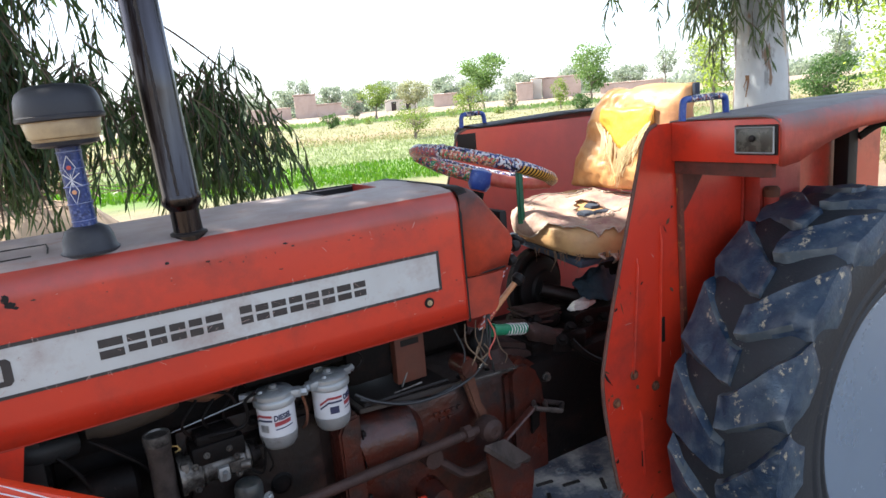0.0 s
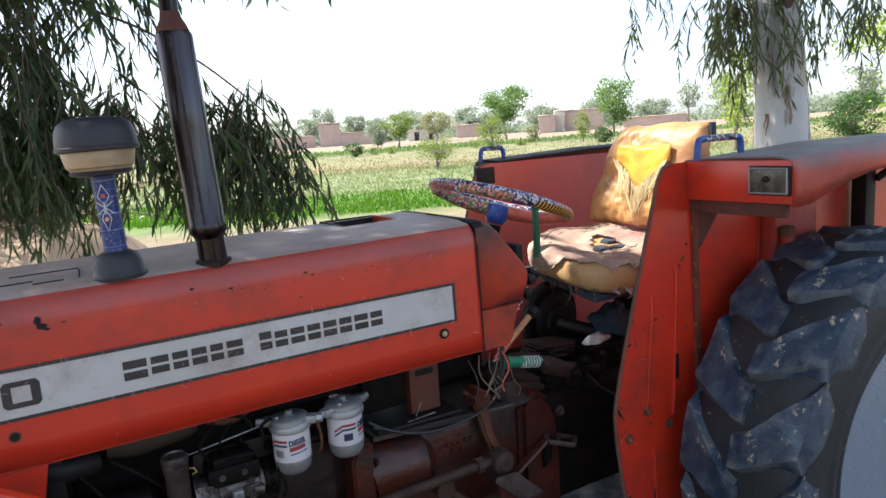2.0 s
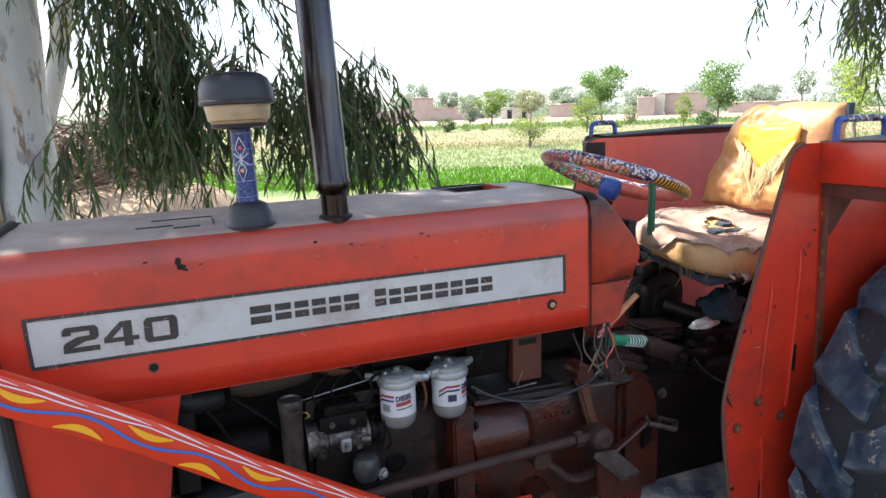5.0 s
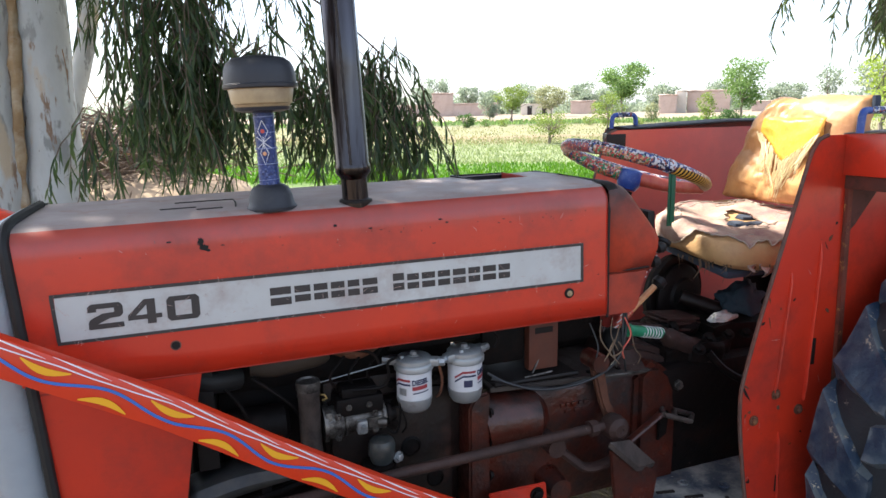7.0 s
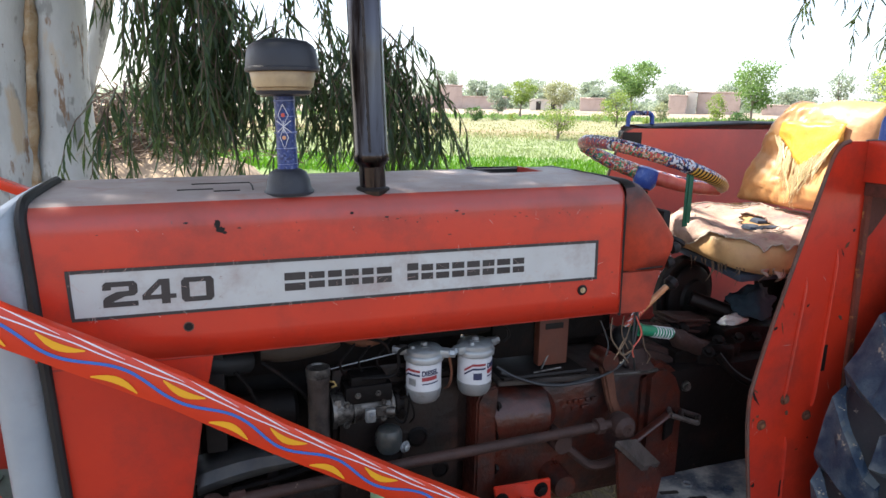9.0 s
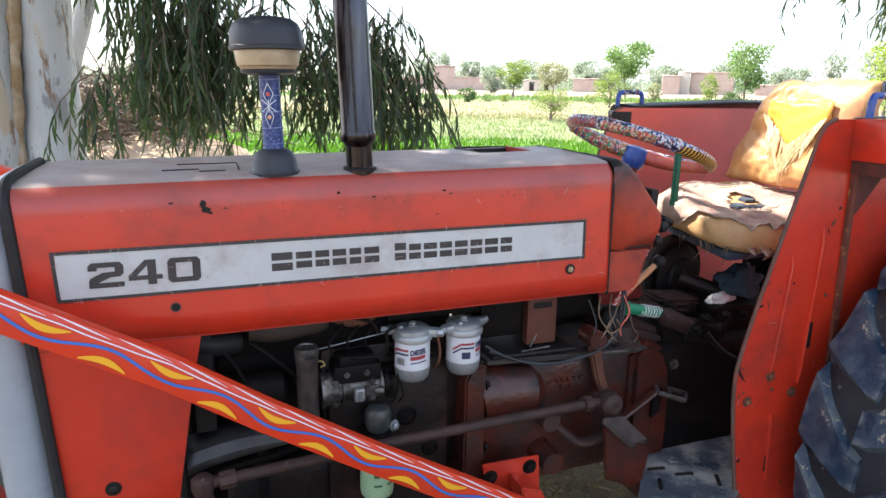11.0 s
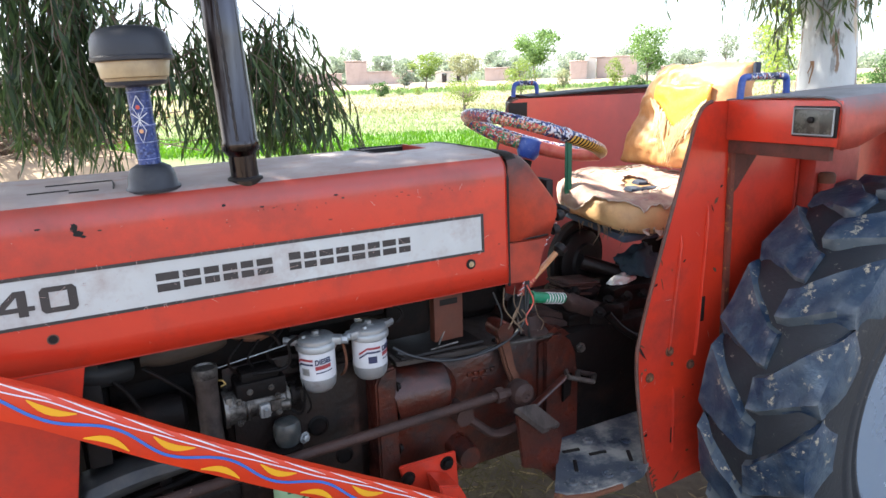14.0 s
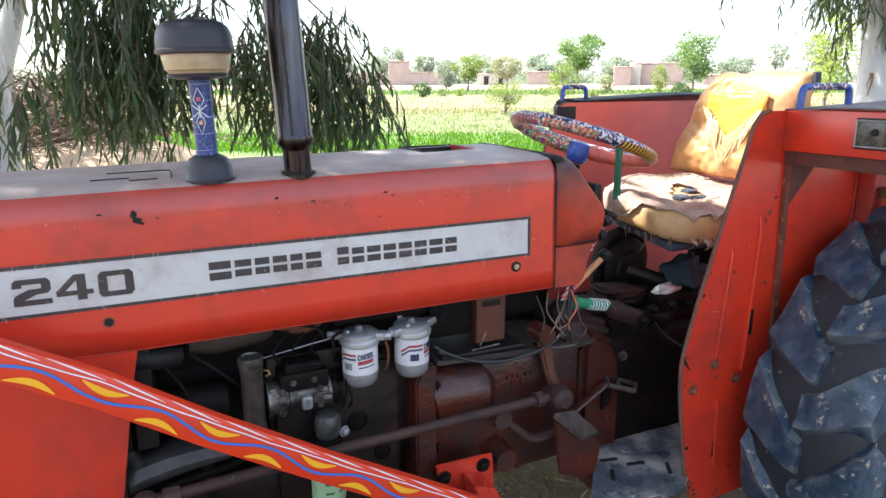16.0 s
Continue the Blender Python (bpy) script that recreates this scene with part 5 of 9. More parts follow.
H, W = 0.20, 0.25
wide_digit(-1.207, [[(0, 0), (1, 0), (1, H), (W + 0.02, H), (0.62, 0.40), (0.90, 0.42), (1, 0.54), (1, 0.86), (0.90, 1), (0.10, 1), (0, 0.88), (0, 0.68), (W, 0.68), (W, 1 - H), (1 - W, 1 - H), (1 - W, 0.62), (0.40, 0.60), (0.06, 0.40), (0, 0.28)]])
wide_digit(-1.135, [[(0.56, 0), (0.82, 0), (0.82, 1), (0.50, 1), (0, 0.40), (0, 0.20), (0.56, 0.20), (0.56, 0.38), (0.24, 0.38), (0.56, 0.78)], [(0.821, 0.20), (1, 0.20), (1, 0.38), (0.821, 0.38)]])
wide_digit(-1.061, [[(0.10, 0), (0.90, 0), (1, 0.14), (1, 0.5), (1 - W, 0.5), (1 - W, H), (W, H), (W, 0.5), (0, 0.5), (0, 0.14)], [(0, 0.501), (W, 0.501), (W, 1 - H), (1 - W, 1 - H), (1 - W, 0.501), (1, 0.501), (1, 0.86), (0.90, 1), (0.10, 1), (0, 0.86)]])
bm = bmesh.new()
lathe(bm, [(0.0135, 0), (0.0135, 0.003), (0.009, 0.004)], Matrix.Translation((-0.100, side_y(1.09) - 0.0005, 1.090)) @ pose(0, 0, 0, 90), 16)
ring = part("latch_ring", bm, M_SOOT, bonnet)
bm = bmesh.new()
bolt(bm, (-0.100, side_y(1.09) - 0.004, 1.090), (0, -1, 0), 0.0050, 0.005)
part("latch_bolt", bm, M_CREAM, ring)
# flat black disc, painted as the hole's shaded depth
for x, z in ((-1.051, 1.086),):
    bm = bmesh.new()
    lathe(bm, [(0.0085, 0), (0.0085, 0.0012), (0.001, 0.0013)], Matrix.Translation((x, side_y(z) - 0.0003, z)) @ pose(0, 0, 0, 90), 16)
    hole = part("fixing_hole", bm, M_SOOT, bonnet)
    bm = bmesh.new()
    tube(bm, [(x + 0.0095 * math.cos(k * math.pi / 12), side_y(z) - 0.0012, z + 0.0095 * math.sin(k * math.pi / 12)) for k in range(25)], 0.0016, 5)
    part("hole_rim", bm, M_EDGE, hole)

# lower side panel
bm = bmesh.new()
prism(bm, [(-1.318, 1.030), (-1.005, 1.022), (-1.03, 0.90), (-1.088, 0.56), (-1.285, 0.52)], -0.263, -0.258, 0.001)
side_panel = part("side_panel", bm, M_RED, tractor, "plain red lower side panel")
bm = bmesh.new()
bolt(bm, (-1.204, -0.263, 0.693), (0, -1, 0), 0.011, 0.007)
part("panel_bolt", bm, M_SOOT, side_panel)


def make_nose():
    """The silver nose cowl that wraps round the front of the radiator."""
    bm = bmesh.new()
    zs = [0.45, 0.55, 0.75, 0.95, 1.1, 1.2, 1.27, 1.302, 1.33, 1.352]
    rows = []
    for z in zs:
        front = -1.400 - 0.028 * min(1, max(0, (z - 0.5) / 0.8))
        if z > 1.302:
            front = -1.428 + 0.075 * (z - 1.302) / 0.05
        back = -1.302 - 0.044 * min(1, max(0, (z - 0.5) / 0.8))
        hy = 0.262 - 0.012 * max(0, (z - 1.1)) / 0.25
        if z > 1.302:
            hy -= 0.050 * ((z - 1.302) / 0.05) ** 2
        half = [(back, -hy), ((back + front) / 2, -hy - 0.001), (front + 0.030, -hy + 0.002), (front + 0.010, -hy + 0.010), (front, -hy + 0.030), (front - 0.012, -0.1)]
        rows.append([(x, y, z) for x, y in half] + [(x, -y, z) for x, y in half[::-1]])
    V = [[bm.verts.new(p) for p in r] for r in rows]
    for a, b in zip(V, V[1:]):
        for j in range(len(a) - 1):
            bm.faces.new((a[j], a[j + 1], b[j + 1], b[j]))
    bm.faces.new(V[-1])
    nose = part("nose_cowl", bm, M_SILVER, tractor, "dull silver-painted nose cowl", angle=50)
    so = nose.modifiers.new("thickness", "SOLIDIFY")
    so.thickness, so.offset = 0.004, -1
    bm = bmesh.new()
    pts = []
    for k in range(13):
        z = 0.46 + 0.84 * k / 12
        pts.append((-1.290 - 0.044 * min(1, max(0, (z - 0.5) / 0.8)), side_y(z) - 0.001, z))
    pts += [(-1.336, -0.247, 1.322), (-1.336, -0.230, 1.340), (-1.335, -0.2, 1.352), (-1.330, -0.1, 1.358), (-1.328, 0.1, 1.358)]
    tube(bm, curve(pts, 2), 0.011, 8)
    part("seal_strip", bm, M_RUBBER, nose, "black rubber seal strip")


make_nose()


def make_dash():
    """The rounded cowl behind the bonnet, with the instrument panel on its rear face."""
    prof = [(0.022, 1.364, 0.252), (0.052, 1.367, 0.249), (0.080, 1.356, 0.245), (0.112, 1.330, 0.240), (0.160, 1.270, 0.236), (0.190, 1.226, 0.234), (0.198, 1.205, 0.234), (0.196, 1.182, 0.235), (0.169, 1.131, 0.236)]
    bm = bmesh.new()
    rows = []
    for x, z, hy in prof:
        rows.append([bm.verts.new((x, y, z)) for y in (-hy, -hy + 0.004, -hy + 0.02, -hy + 0.05, 0.0, hy - 0.05, hy - 0.02, hy - 0.004, hy)])
        for k, dz in ((0, -0.030), (1, -0.016), (2, -0.004), (6, -0.004), (7, -0.016), (8, -0.030)):
            rows[-1][k].co.z += dz * max(0.0, min(1.0, (0.20 - x) / 0.06))
    for a, b in zip(rows, rows[1:]):
        for k in range(8):
            bm.faces.new((a[k], a[k + 1], b[k + 1], b[k]))
    for s, k in ((-1, 0), (1, 8)):
        col = [r[k] for r in rows]
        low = [bm.verts.new((0.022, s * 0.256, 1.131))]
        bm.faces.new(col + low)
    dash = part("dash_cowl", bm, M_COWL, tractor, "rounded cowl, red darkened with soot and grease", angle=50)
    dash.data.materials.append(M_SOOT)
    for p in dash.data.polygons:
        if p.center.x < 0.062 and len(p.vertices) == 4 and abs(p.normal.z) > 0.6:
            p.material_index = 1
    so = dash.modifiers.new("thickness", "SOLIDIFY")
    so.thickness, so.offset = 0.003, 0
    bm = bmesh.new()
    prism(bm, [(0.022, 1.127), (0.166, 1.127), (0.152, 1.085), (0.136, 1.024), (0.120, 1.005), (0.022, 1.005)], -0.243, 0.243, 0.006)
    part("lower_cowl", bm, M_COWL, dash)
    bm = bmesh.new()
    tube(bm, [(0.024, -0.252, 1.1290), (0.10, -0.246, 1.1290), (0.166, -0.238, 1.1290)], 0.003, 6)
    part("cowl_joint", bm, M_SOOT, dash)
    bm = bmesh.new()
    tube(bm, [(0.020, -0.262, 1.01), (0.021, -0.256, 1.15), (0.021, -0.254, 1.30), (0.020, -0.243, 1.335), (0.019, -0.21, 1.362), (0.018, 0, 1.372)], 0.004, 6)
    part("cowl_seam", bm, M_SOOT, dash)
    bm = bmesh.new()
    box(bm, (0.196, -0.19, 1.17), (0.222, 0.19, 1.275), 0.008)
    part("instrument_panel", bm, M_RUBBER, dash, "black instrument panel")
    for y, z in ((-0.21, 1.165), (-0.19, 1.12)):
        bm = bmesh.new()
        lathe(bm, [(0.006, 0), (0.006, 0.03), (0.015, 0.032), (0.017, 0.045), (0.012, 0.055)], Matrix.Translation((0.185, y, z)) @ pose(0, 0, 0, 0, 80, 0), 12)
        part("knob", bm, M_RUBBER, dash)


make_dash()


def make_exhaust():
    base = Matrix.Translation((-0.638, -0.20, 1.355)) @ pose(0, 0, 0, 1.0, -3.0, 0)
    bm = bmesh.new()
    lathe(bm, [(0.034, -0.03), (0.034, 0.004), (0.030, 0.010), (0.0295, 0.055), (0.034, 0.062), (0.036, 0.066)], base, 24)
    ex = part("exhaust_pipe", bm, M_CHROME, tractor, "sooty chromed upright exhaust pipe and silencer", angle=30)
    bm = bmesh.new()
    lathe(bm, [(0.036, 0.064), (0.0405, 0.070), (0.0405, 0.085), (0.0385, 0.090), (0.0375, 0.30), (0.0375, 0.482), (0.033, 0.490)], base, 28)
    part("silencer", bm, M_CHROME, ex)
    bm = bmesh.new()
    lathe(bm, [(0.0335, 0.488), (0.030, 0.500), (0.022, 0.516), (0.0195, 0.530)], base, 20)
    part("silencer_neck", bm, M_RUSTRED, ex, "rusty neck of the silencer")
    bm = bmesh.new()
    lathe(bm, [(0.0190, 0.528), (0.0190, 0.95), (0.0165, 0.95), (0.0165, 0.90)], base, 20)
    part("tail_pipe", bm, M_CHROME, ex)
    bm = bmesh.new()
    pts = [base @ Vector((-0.012 + 0.0005 * math.sin(k * 1.9), -0.0352 - 0.0004 * math.cos(k * 2.7), 0.09 + 0.39 * k / 44)) for k in range(45)]
    tube(bm, pts, [0.0036 + 0.0007 * math.sin(k * 2.3) for k in range(45)], 6)
    part("weld_seam", bm, M_SEAM, ex)
    bm = bmesh.new()
    lathe(bm, [(0.038, 0), (0.038, 0.005), (0.034, 0.007)], Matrix.Translation((-0.638, -0.20, 1.356)), 24)
    part("flange", bm, M_SOOT, ex)


make_exhaust()


def make_precleaner():
    base = Matrix.Translation((-0.826, -0.185, 1.350)) @ pose(0, 0, 0, 0, -1.5, 0)
    bm = bmesh.new()
    lathe(bm, [(0.054, 0), (0.055, 0.006), (0.050, 0.012), (0.047, 0.032), (0.040, 0.048), (0.026, 0.056)], base, 28)
    pc = part("air_precleaner", bm, M_CAP, tractor, "air intake stack with a wrapped stem and black domed cap")
    bm = bmesh.new()
    lathe(bm, [(0.0235, 0.052), (0.0225, 0.06), (0.0215, 0.13), (0.0222, 0.20), (0.0225, 0.224)], base, 24)
    stem = part("stem", bm, M_TAPE_BLUE, pc, "stem wrapped in blue tape with a painted flower")
    bm = bmesh.new()
    for k in range(5):
        z = 0.064 + k * 0.034
        pts = [base @ Vector((0.0232 * math.cos(a), 0.0232 * math.sin(a), z + 0.004 * a / 6.28)) for a in np.linspace(0, 6.28, 17)]
        tube(bm, pts, 0.0006 + 0.0004 * (k % 3), 4)
    part("tape_edge", bm, M_WRAPB, stem)["kind"] = "stuff"
    def on_stem(u, z):
        a = -math.pi / 2 - 0.32 + u / 0.0232
        return base @ Vector((0.0236 * math.cos(a), 0.0236 * math.sin(a), z))
    def motif(lines, mat, r, name):
        bm = bmesh.new()
        for ln in lines:
            tube(bm, [on_stem(u, z) for u, z in ln], r, 5)
        part(name, bm, mat, stem)
    d1 = [(0, 0.195), (0.011, 0.172), (0, 0.150), (-0.011, 0.172), (0, 0.195)]
    d2 = [(0, 0.145), (0.009, 0.125), (0, 0.100), (-0.009, 0.125), (0, 0.145)]
    petals = [[(0, 0.148), (u, z)] for u, z in ((0.016, 0.160), (-0.016, 0.160), (0.016, 0.135), (-0.015, 0.136), (0.0, 0.160), (0.0, 0.135))]
    motif([d1, d2], M_WRAPW, 0.0009, "diamond")
    motif(petals, M_WRAPW, 0.0011, "petal")
    for z, c in ((0.172, M_WRAPR), (0.124, M_WRAPO)):
        bm = bmesh.new()
        lathe(bm, [(0.0045, 0), (0.0035, 0.001)], Matrix.Translation(on_stem(0, z)) @ pose(0, 0, 0, 90, 0, -18), 10)
        part("dot", bm, c, stem)
    bm = bmesh.new()
    lathe(bm, [(0.030, 0.219), (0.056, 0.2215), (0.0585, 0.2255), (0.060, 0.229), (0.064, 0.231), (0.071, 0.270), (0.070, 0.272)], base, 36)
    part("bowl", bm, M_CREAM, pc, "yellowed clear plastic dust bowl")
    bm = bmesh.new()
    lathe(bm, [(0.040, 0.212), (0.058, 0.216), (0.060, 0.2225), (0.056, 0.224)], base, 30)
    part("bowl_base", bm, M_CAP, pc)
    bm = bmesh.new()
    lathe(bm, [(0.076, 0.262), (0.0790, 0.264), (0.0795, 0.270), (0.0770, 0.273), (0.0770, 0.277), (0.0762, 0.288), (0.0740, 0.303), (0.068, 0.316), (0.055, 0.3255), (0.03, 0.3300), (0.002, 0.3315)], base, 40)
    part("cap", bm, M_CAP, pc, "black domed rubber cap")


make_precleaner()


def make_steering():
    c = Vector((0.285, 0.0, 1.385))
    tilt = pose(0, 0, 0, 0, 19.5, 0)
    m = Matrix.Translation(c) @ tilt
    R = 0.213
    def arc(a0, a1, r, mat, name, parent, n=14, label=""):
        bm = bmesh.new()
        tube(bm, [m @ Vector((R * math.cos(a), R * math.sin(a), 0)) for a in np.linspace(radians(a0), radians(a1), n)], r, 10)
        return part(name, bm, mat, parent, label)
    # rim in flowered tape, with striped lengths wound on its near lower face
    rim = arc(0, 360, 0.0185, M_TAPE_FLOWER, "steering_wheel", tractor, 61, "steering wheel wrapped in bright patterned tape")
    for a0, a1, first, second, w in ((150, 198, M_WRAPM, M_TAPE_RED, 5.0), (201, 242, M_TAPE_GREEN, M_TAPE_RED, 3.8), (262, 318, M_WRAPY, M_SOOT, 3.1)):
        bm = bmesh.new()
        rows = []
        for a in np.arange(a0, a1 + 0.01, w / 4):
            ang = radians(a)
            c0 = Vector((R * math.cos(ang), R * math.sin(ang), 0))
            o = Vector((math.cos(ang), math.sin(ang), 0))
            row = []
            for b in np.linspace(-115, 12, 8):
                skew = radians(0.028 * (b + 50))
                cc = Vector((R * math.cos(ang + skew), R * math.sin(ang + skew), 0))
                row.append(bm.verts.new(m @ (cc + (o * math.cos(radians(b)) + Vector((0, 0, 1)) * math.sin(radians(b))) * 0.0195)))
            rows.append(row)
        for i, (p, q) in enumerate(zip(rows, rows[1:])):
            for k in range(7):
                f = bm.faces.new((p[k], q[k], q[k + 1], p[k + 1]))
                f.material_index = 1 if i % 4 >= 2 else 0
        band = part("rim_stripes", bm, first, rim)
        band.data.materials.append(second)
    for a in (199.5, 245, 258):
        arc(a - 2.2, a + 2.2, 0.0206, M_TAPE_FLOWER, "rim_knot", rim, 5)
    hub = m @ Vector((0, 0, -0.034))
    for i, a in enumerate((147, 322, 55)):
        a = radians(a)
        e = m @ Vector((R * math.cos(a), R * math.sin(a), -0.010))
        q = m @ Vector((R * 0.55 * math.cos(a), R * 0.55 * math.sin(a), -0.030))
        bm = bmesh.new()
        path = curve([hub, q, e], 8)
        tube(bm, path, [0.022 - 0.0004 * k + 0.0012 * (k % 2) for k in range(len(path))], 12)
        for f in bm.faces:
            d = (f.calc_center_median() - hub).length
            f.material_index = 1 if i == 0 and int(d / 0.0135) % 2 else 0
        sp = part("spoke", bm, (M_TAPE_RED, M_WRAPR, M_TAPE_RED)[i], rim)
        sp.data.materials.append(M_TAPE_GREEN)
    bm = bmesh.new()
    lathe(bm, [(0.026, -0.075), (0.034, -0.062), (0.040, -0.040), (0.036, -0.018), (0.02, -0.010)], m, 18)
    part("hub", bm, M_HANDLE, rim, "hub wrapped in blue cloth")
    bm = bmesh.new()
    tube(bm, [m @ Vector((0, 0, -0.08)), m @ Vector((-0.0, 0, -0.24))], 0.021, 14)
    part("steering_column", bm, M_IRON_DK, tractor)
    bm = bmesh.new()
    top = m @ Vector((R * math.cos(radians(262)), R * math.sin(radians(262)), -0.014))
    box(bm, (top.x - 0.008, top.y - 0.002, top.z - 0.150), (top.x + 0.008, top.y + 0.002, top.z), 0.001)
    box(bm, (top.x - 0.002, top.y - 0.006, top.z - 0.140), (top.x + 0.012, top.y - 0.003, top.z), 0.001)
    part("ribbon", bm, M_RIBBON, rim, "green ribbon hanging from the wheel")


make_steering()


# ---------------------------------------------------------------- seat
def make_seat():
    bm = bmesh.new()
    n, rings = 40, 9
    cx, cy = 0.70, -0.01
    def shape(a, s):
        ax, ay = 0.225 * s, 0.225 * s
        c, d = math.cos(a), math.sin(a)
        k = (abs(c) ** 3 + abs(d) ** 3) ** (-1 / 3)
        return cx + ax * c * k, cy + ay * d * k
    prof = [(0.86, 1.104), (0.97, 1.110), (1.0, 1.128), (1.0, 1.158), (0.97, 1.183), (0.88, 1.197), (0.6, 1.199), (0.3, 1.188), (0.02, 1.183)]
    rows = []
    for s, z in prof:
        row = []
        for k in range(n):
            x, y = shape(2 * math.pi * k / n, s)
            zz = z + (x - cx) * 0.07 + (y - cy) * 0.13 + 0.012 * noise.noise(Vector((x * 9, y * 9, z * 5)))
            x += 0.010 * noise.noise(Vector((x * 7, y * 7, 9)))
            row.append(bm.verts.new((x, y, zz)))
        rows.append(row)
    for a, b in zip(rows, rows[1:]):
        for k in range(n):
            bm.faces.new((a[k], a[(k + 1) % n], b[(k + 1) % n], b[k]))
    bm.faces.new(rows[0][::-1])
    bm.faces.new(rows[-1])
    cushion = part("seat_cushion", bm, M_FOAM, tractor, "torn tan seat cushion with a ragged cover", angle=70)
    # ragged faded cover lying on the cushion, torn open in the middle and hanging over its edge
    rng = np.random.default_rng(70)
    bm = bmesh.new()
    n2, ns = 180, 16
    inner, outer = [], []
    rows = []
    for k in range(n2):
        a = 2 * math.pi * k / n2
        u = Vector((math.cos(a), math.sin(a), 0))
        s_in = 0.24 + 0.12 * noise.noise(u * 1.6) + 0.06 * noise.noise(u * 6 + Vector((0, 0, 4)))
        near = max(0.0, -math.sin(a - 0.35)) ** 0.5
        front = max(0.0, -math.cos(a + 0.35)) ** 1.5
        s_out = 0.66 + 0.36 * near + 0.13 * front + 0.30 * front * (1 - near) + (0.05 + 0.05 * near) * noise.noise(u * 3.2 + Vector((0, 0, 9))) + 0.04 * noise.noise(u * 11)
        row = []
        for q in range(ns):
            sq = s_in + (max(s_out, s_in + 0.12) - s_in) * q / (ns - 1)
            x, y = shape(a, min(sq, 1.0) + 0.02 * max(0, min(1, (sq - 0.94) / 0.06)))
            x += 0.012 * (1 - min(1, sq))
            y -= 0.02 * (1 - min(1, sq))
            z = float(np.interp(sq, [0, 0.3, 0.6, 0.88, 0.97, 1.02, 1.25], [1.183, 1.188, 1.199, 1.197, 1.186, 1.160, 1.05])) + (x - cx) * 0.07 + (y - cy) * 0.13
            z += 0.012 * noise.noise(Vector((x * 9, y * 9, z * 5))) + 0.0055
            z += 0.008 * noise.noise(Vector((x * 22, y * 22, 3))) * (sq < 0.98) + (0.004 if q in (0, ns - 1) else 0)
            if sq > 1:
                y -= 0.006 * noise.noise(Vector((k * 0.35, sq * 9, 0)))
            row.append(bm.verts.new((x, y, z)))
        inner.append(row[0].co.copy())
        outer.append(row[-1].co.copy())
        rows.append(row)
    for k in range(n2):
        for q in range(ns - 1):
            bm.faces.new((rows[k][q], rows[(k + 1) % n2][q], rows[(k + 1) % n2][q + 1], rows[k][q + 1]))
    cover = part("seat_cover", bm, M_CLOTH, cushion, "faded pinkish torn cloth cover", angle=80)
    cover.modifiers.new("thickness", "SOLIDIFY").thickness = 0.003
    for ring, thick in ((inner, 0.0008), (outer, 0.0022)):
        edge = bmesh.new()
        tube(edge, ring + ring[:1], [thick + thick * 1.3 * abs(noise.noise(Vector((k * 0.4, 0, 2)))) for k in range(n2 + 1)], 5)
        part("torn_edge", edge, M_FRAY, cushion, "frayed pale edge of the torn cover")
    # creases and seams over the cover
    edge = bmesh.new()
    for k in range(16):
        a, sq = rng.random() * 6.28, 0.5 + 0.45 * rng.random()
        pts = []
        for j in range(7):
            x, y = shape(a + 0.09 * j + 0.05 * rng.normal(), sq + 0.02 * rng.normal())
            pts.append((x, y, float(np.interp(sq, [0.3, 0.6, 0.88, 0.97], [1.188, 1.199, 1.197, 1.186])) + (x - cx) * 0.07 + (y - cy) * 0.13 + 0.012 * noise.noise(Vector((x * 9, y * 9, 6))) + 0.006))
        tube(edge, curve(pts, 3), 0.0018, 4)
    part("crease", edge, M_FRAY, cushion)["kind"] = "stuff"
    bm = bmesh.new()
    for sx, sy, w, d in ((0.664, -0.046, 0.034, 0.028), (0.738, -0.004, 0.034, 0.026), (0.705, -0.072, 0.050, 0.018)):
        lathe(bm, [(1.0, -0.006), (0.85, 0.001), (0.2, 0.002)], Matrix.Translation((sx, sy, 1.1945 + 0.07 * (sx - 0.70) + 0.13 * (sy + 0.01))) @ pose(0, 0, 0, 7) @ Matrix.Diagonal((w, d, 1, 1)), 11, wobble=0.18)
    part("tear", bm, M_NAVY, cushion, "dark torn patch")["kind"] = "stuff"
    bm = bmesh.new()
    for k in range(46):
        a = math.pi * (0.95 + 0.75 * rng.random())
        x, y = shape(a, 0.985)
        L = 0.010 + 0.05 * rng.random() ** 2
        tube(bm, curve([(x, y, 1.090), (x + rng.normal(0, 0.004), y - 0.005, 1.084 - L * 0.4), (x + rng.normal(0, 0.010), y + rng.normal(0, 0.006), 1.082 - L)], 3), [0.0030, 0.0026, 0.0022, 0.0018, 0.0014, 0.0010, 0.0007], 4)
    part("frayed_thread", bm, M_CORD, cushion)["kind"] = "stuff"
    bm = bmesh.new()
    for k in range(9):
        x = 0.56 + 0.032 * k + rng.normal(0, 0.006)
        w, L = 0.010 + 0.016 * rng.random(), 0.018 + 0.05 * rng.random() * (1 - 0.08 * k)
        y = -0.222 - 0.004 * rng.random()
        strip = []
        for j in range(6):
            t = j / 5
            ww = w * (1 - 0.75 * t) * (0.8 + 0.4 * rng.random())
            mid = x + 0.014 * t * math.sin(k * 2.3)
            strip.append([bm.verts.new((mid + e * ww, y + 0.012 * t * math.sin(k + 5 * t), 1.092 - L * t)) for e in (-1, 0, 1)])
        for p, q in zip(strip, strip[1:]):
            for i in range(2):
                bm.faces.new((p[i], p[i + 1], q[i + 1], q[i]))
    rag = part("hanging_shred", bm, M_FRAY, cushion, "shreds of torn backing cloth")
    rag["kind"] = "stuff"
    rag.modifiers.new("thickness", "SOLIDIFY").thickness = 0.0015
    bm = bmesh.new()
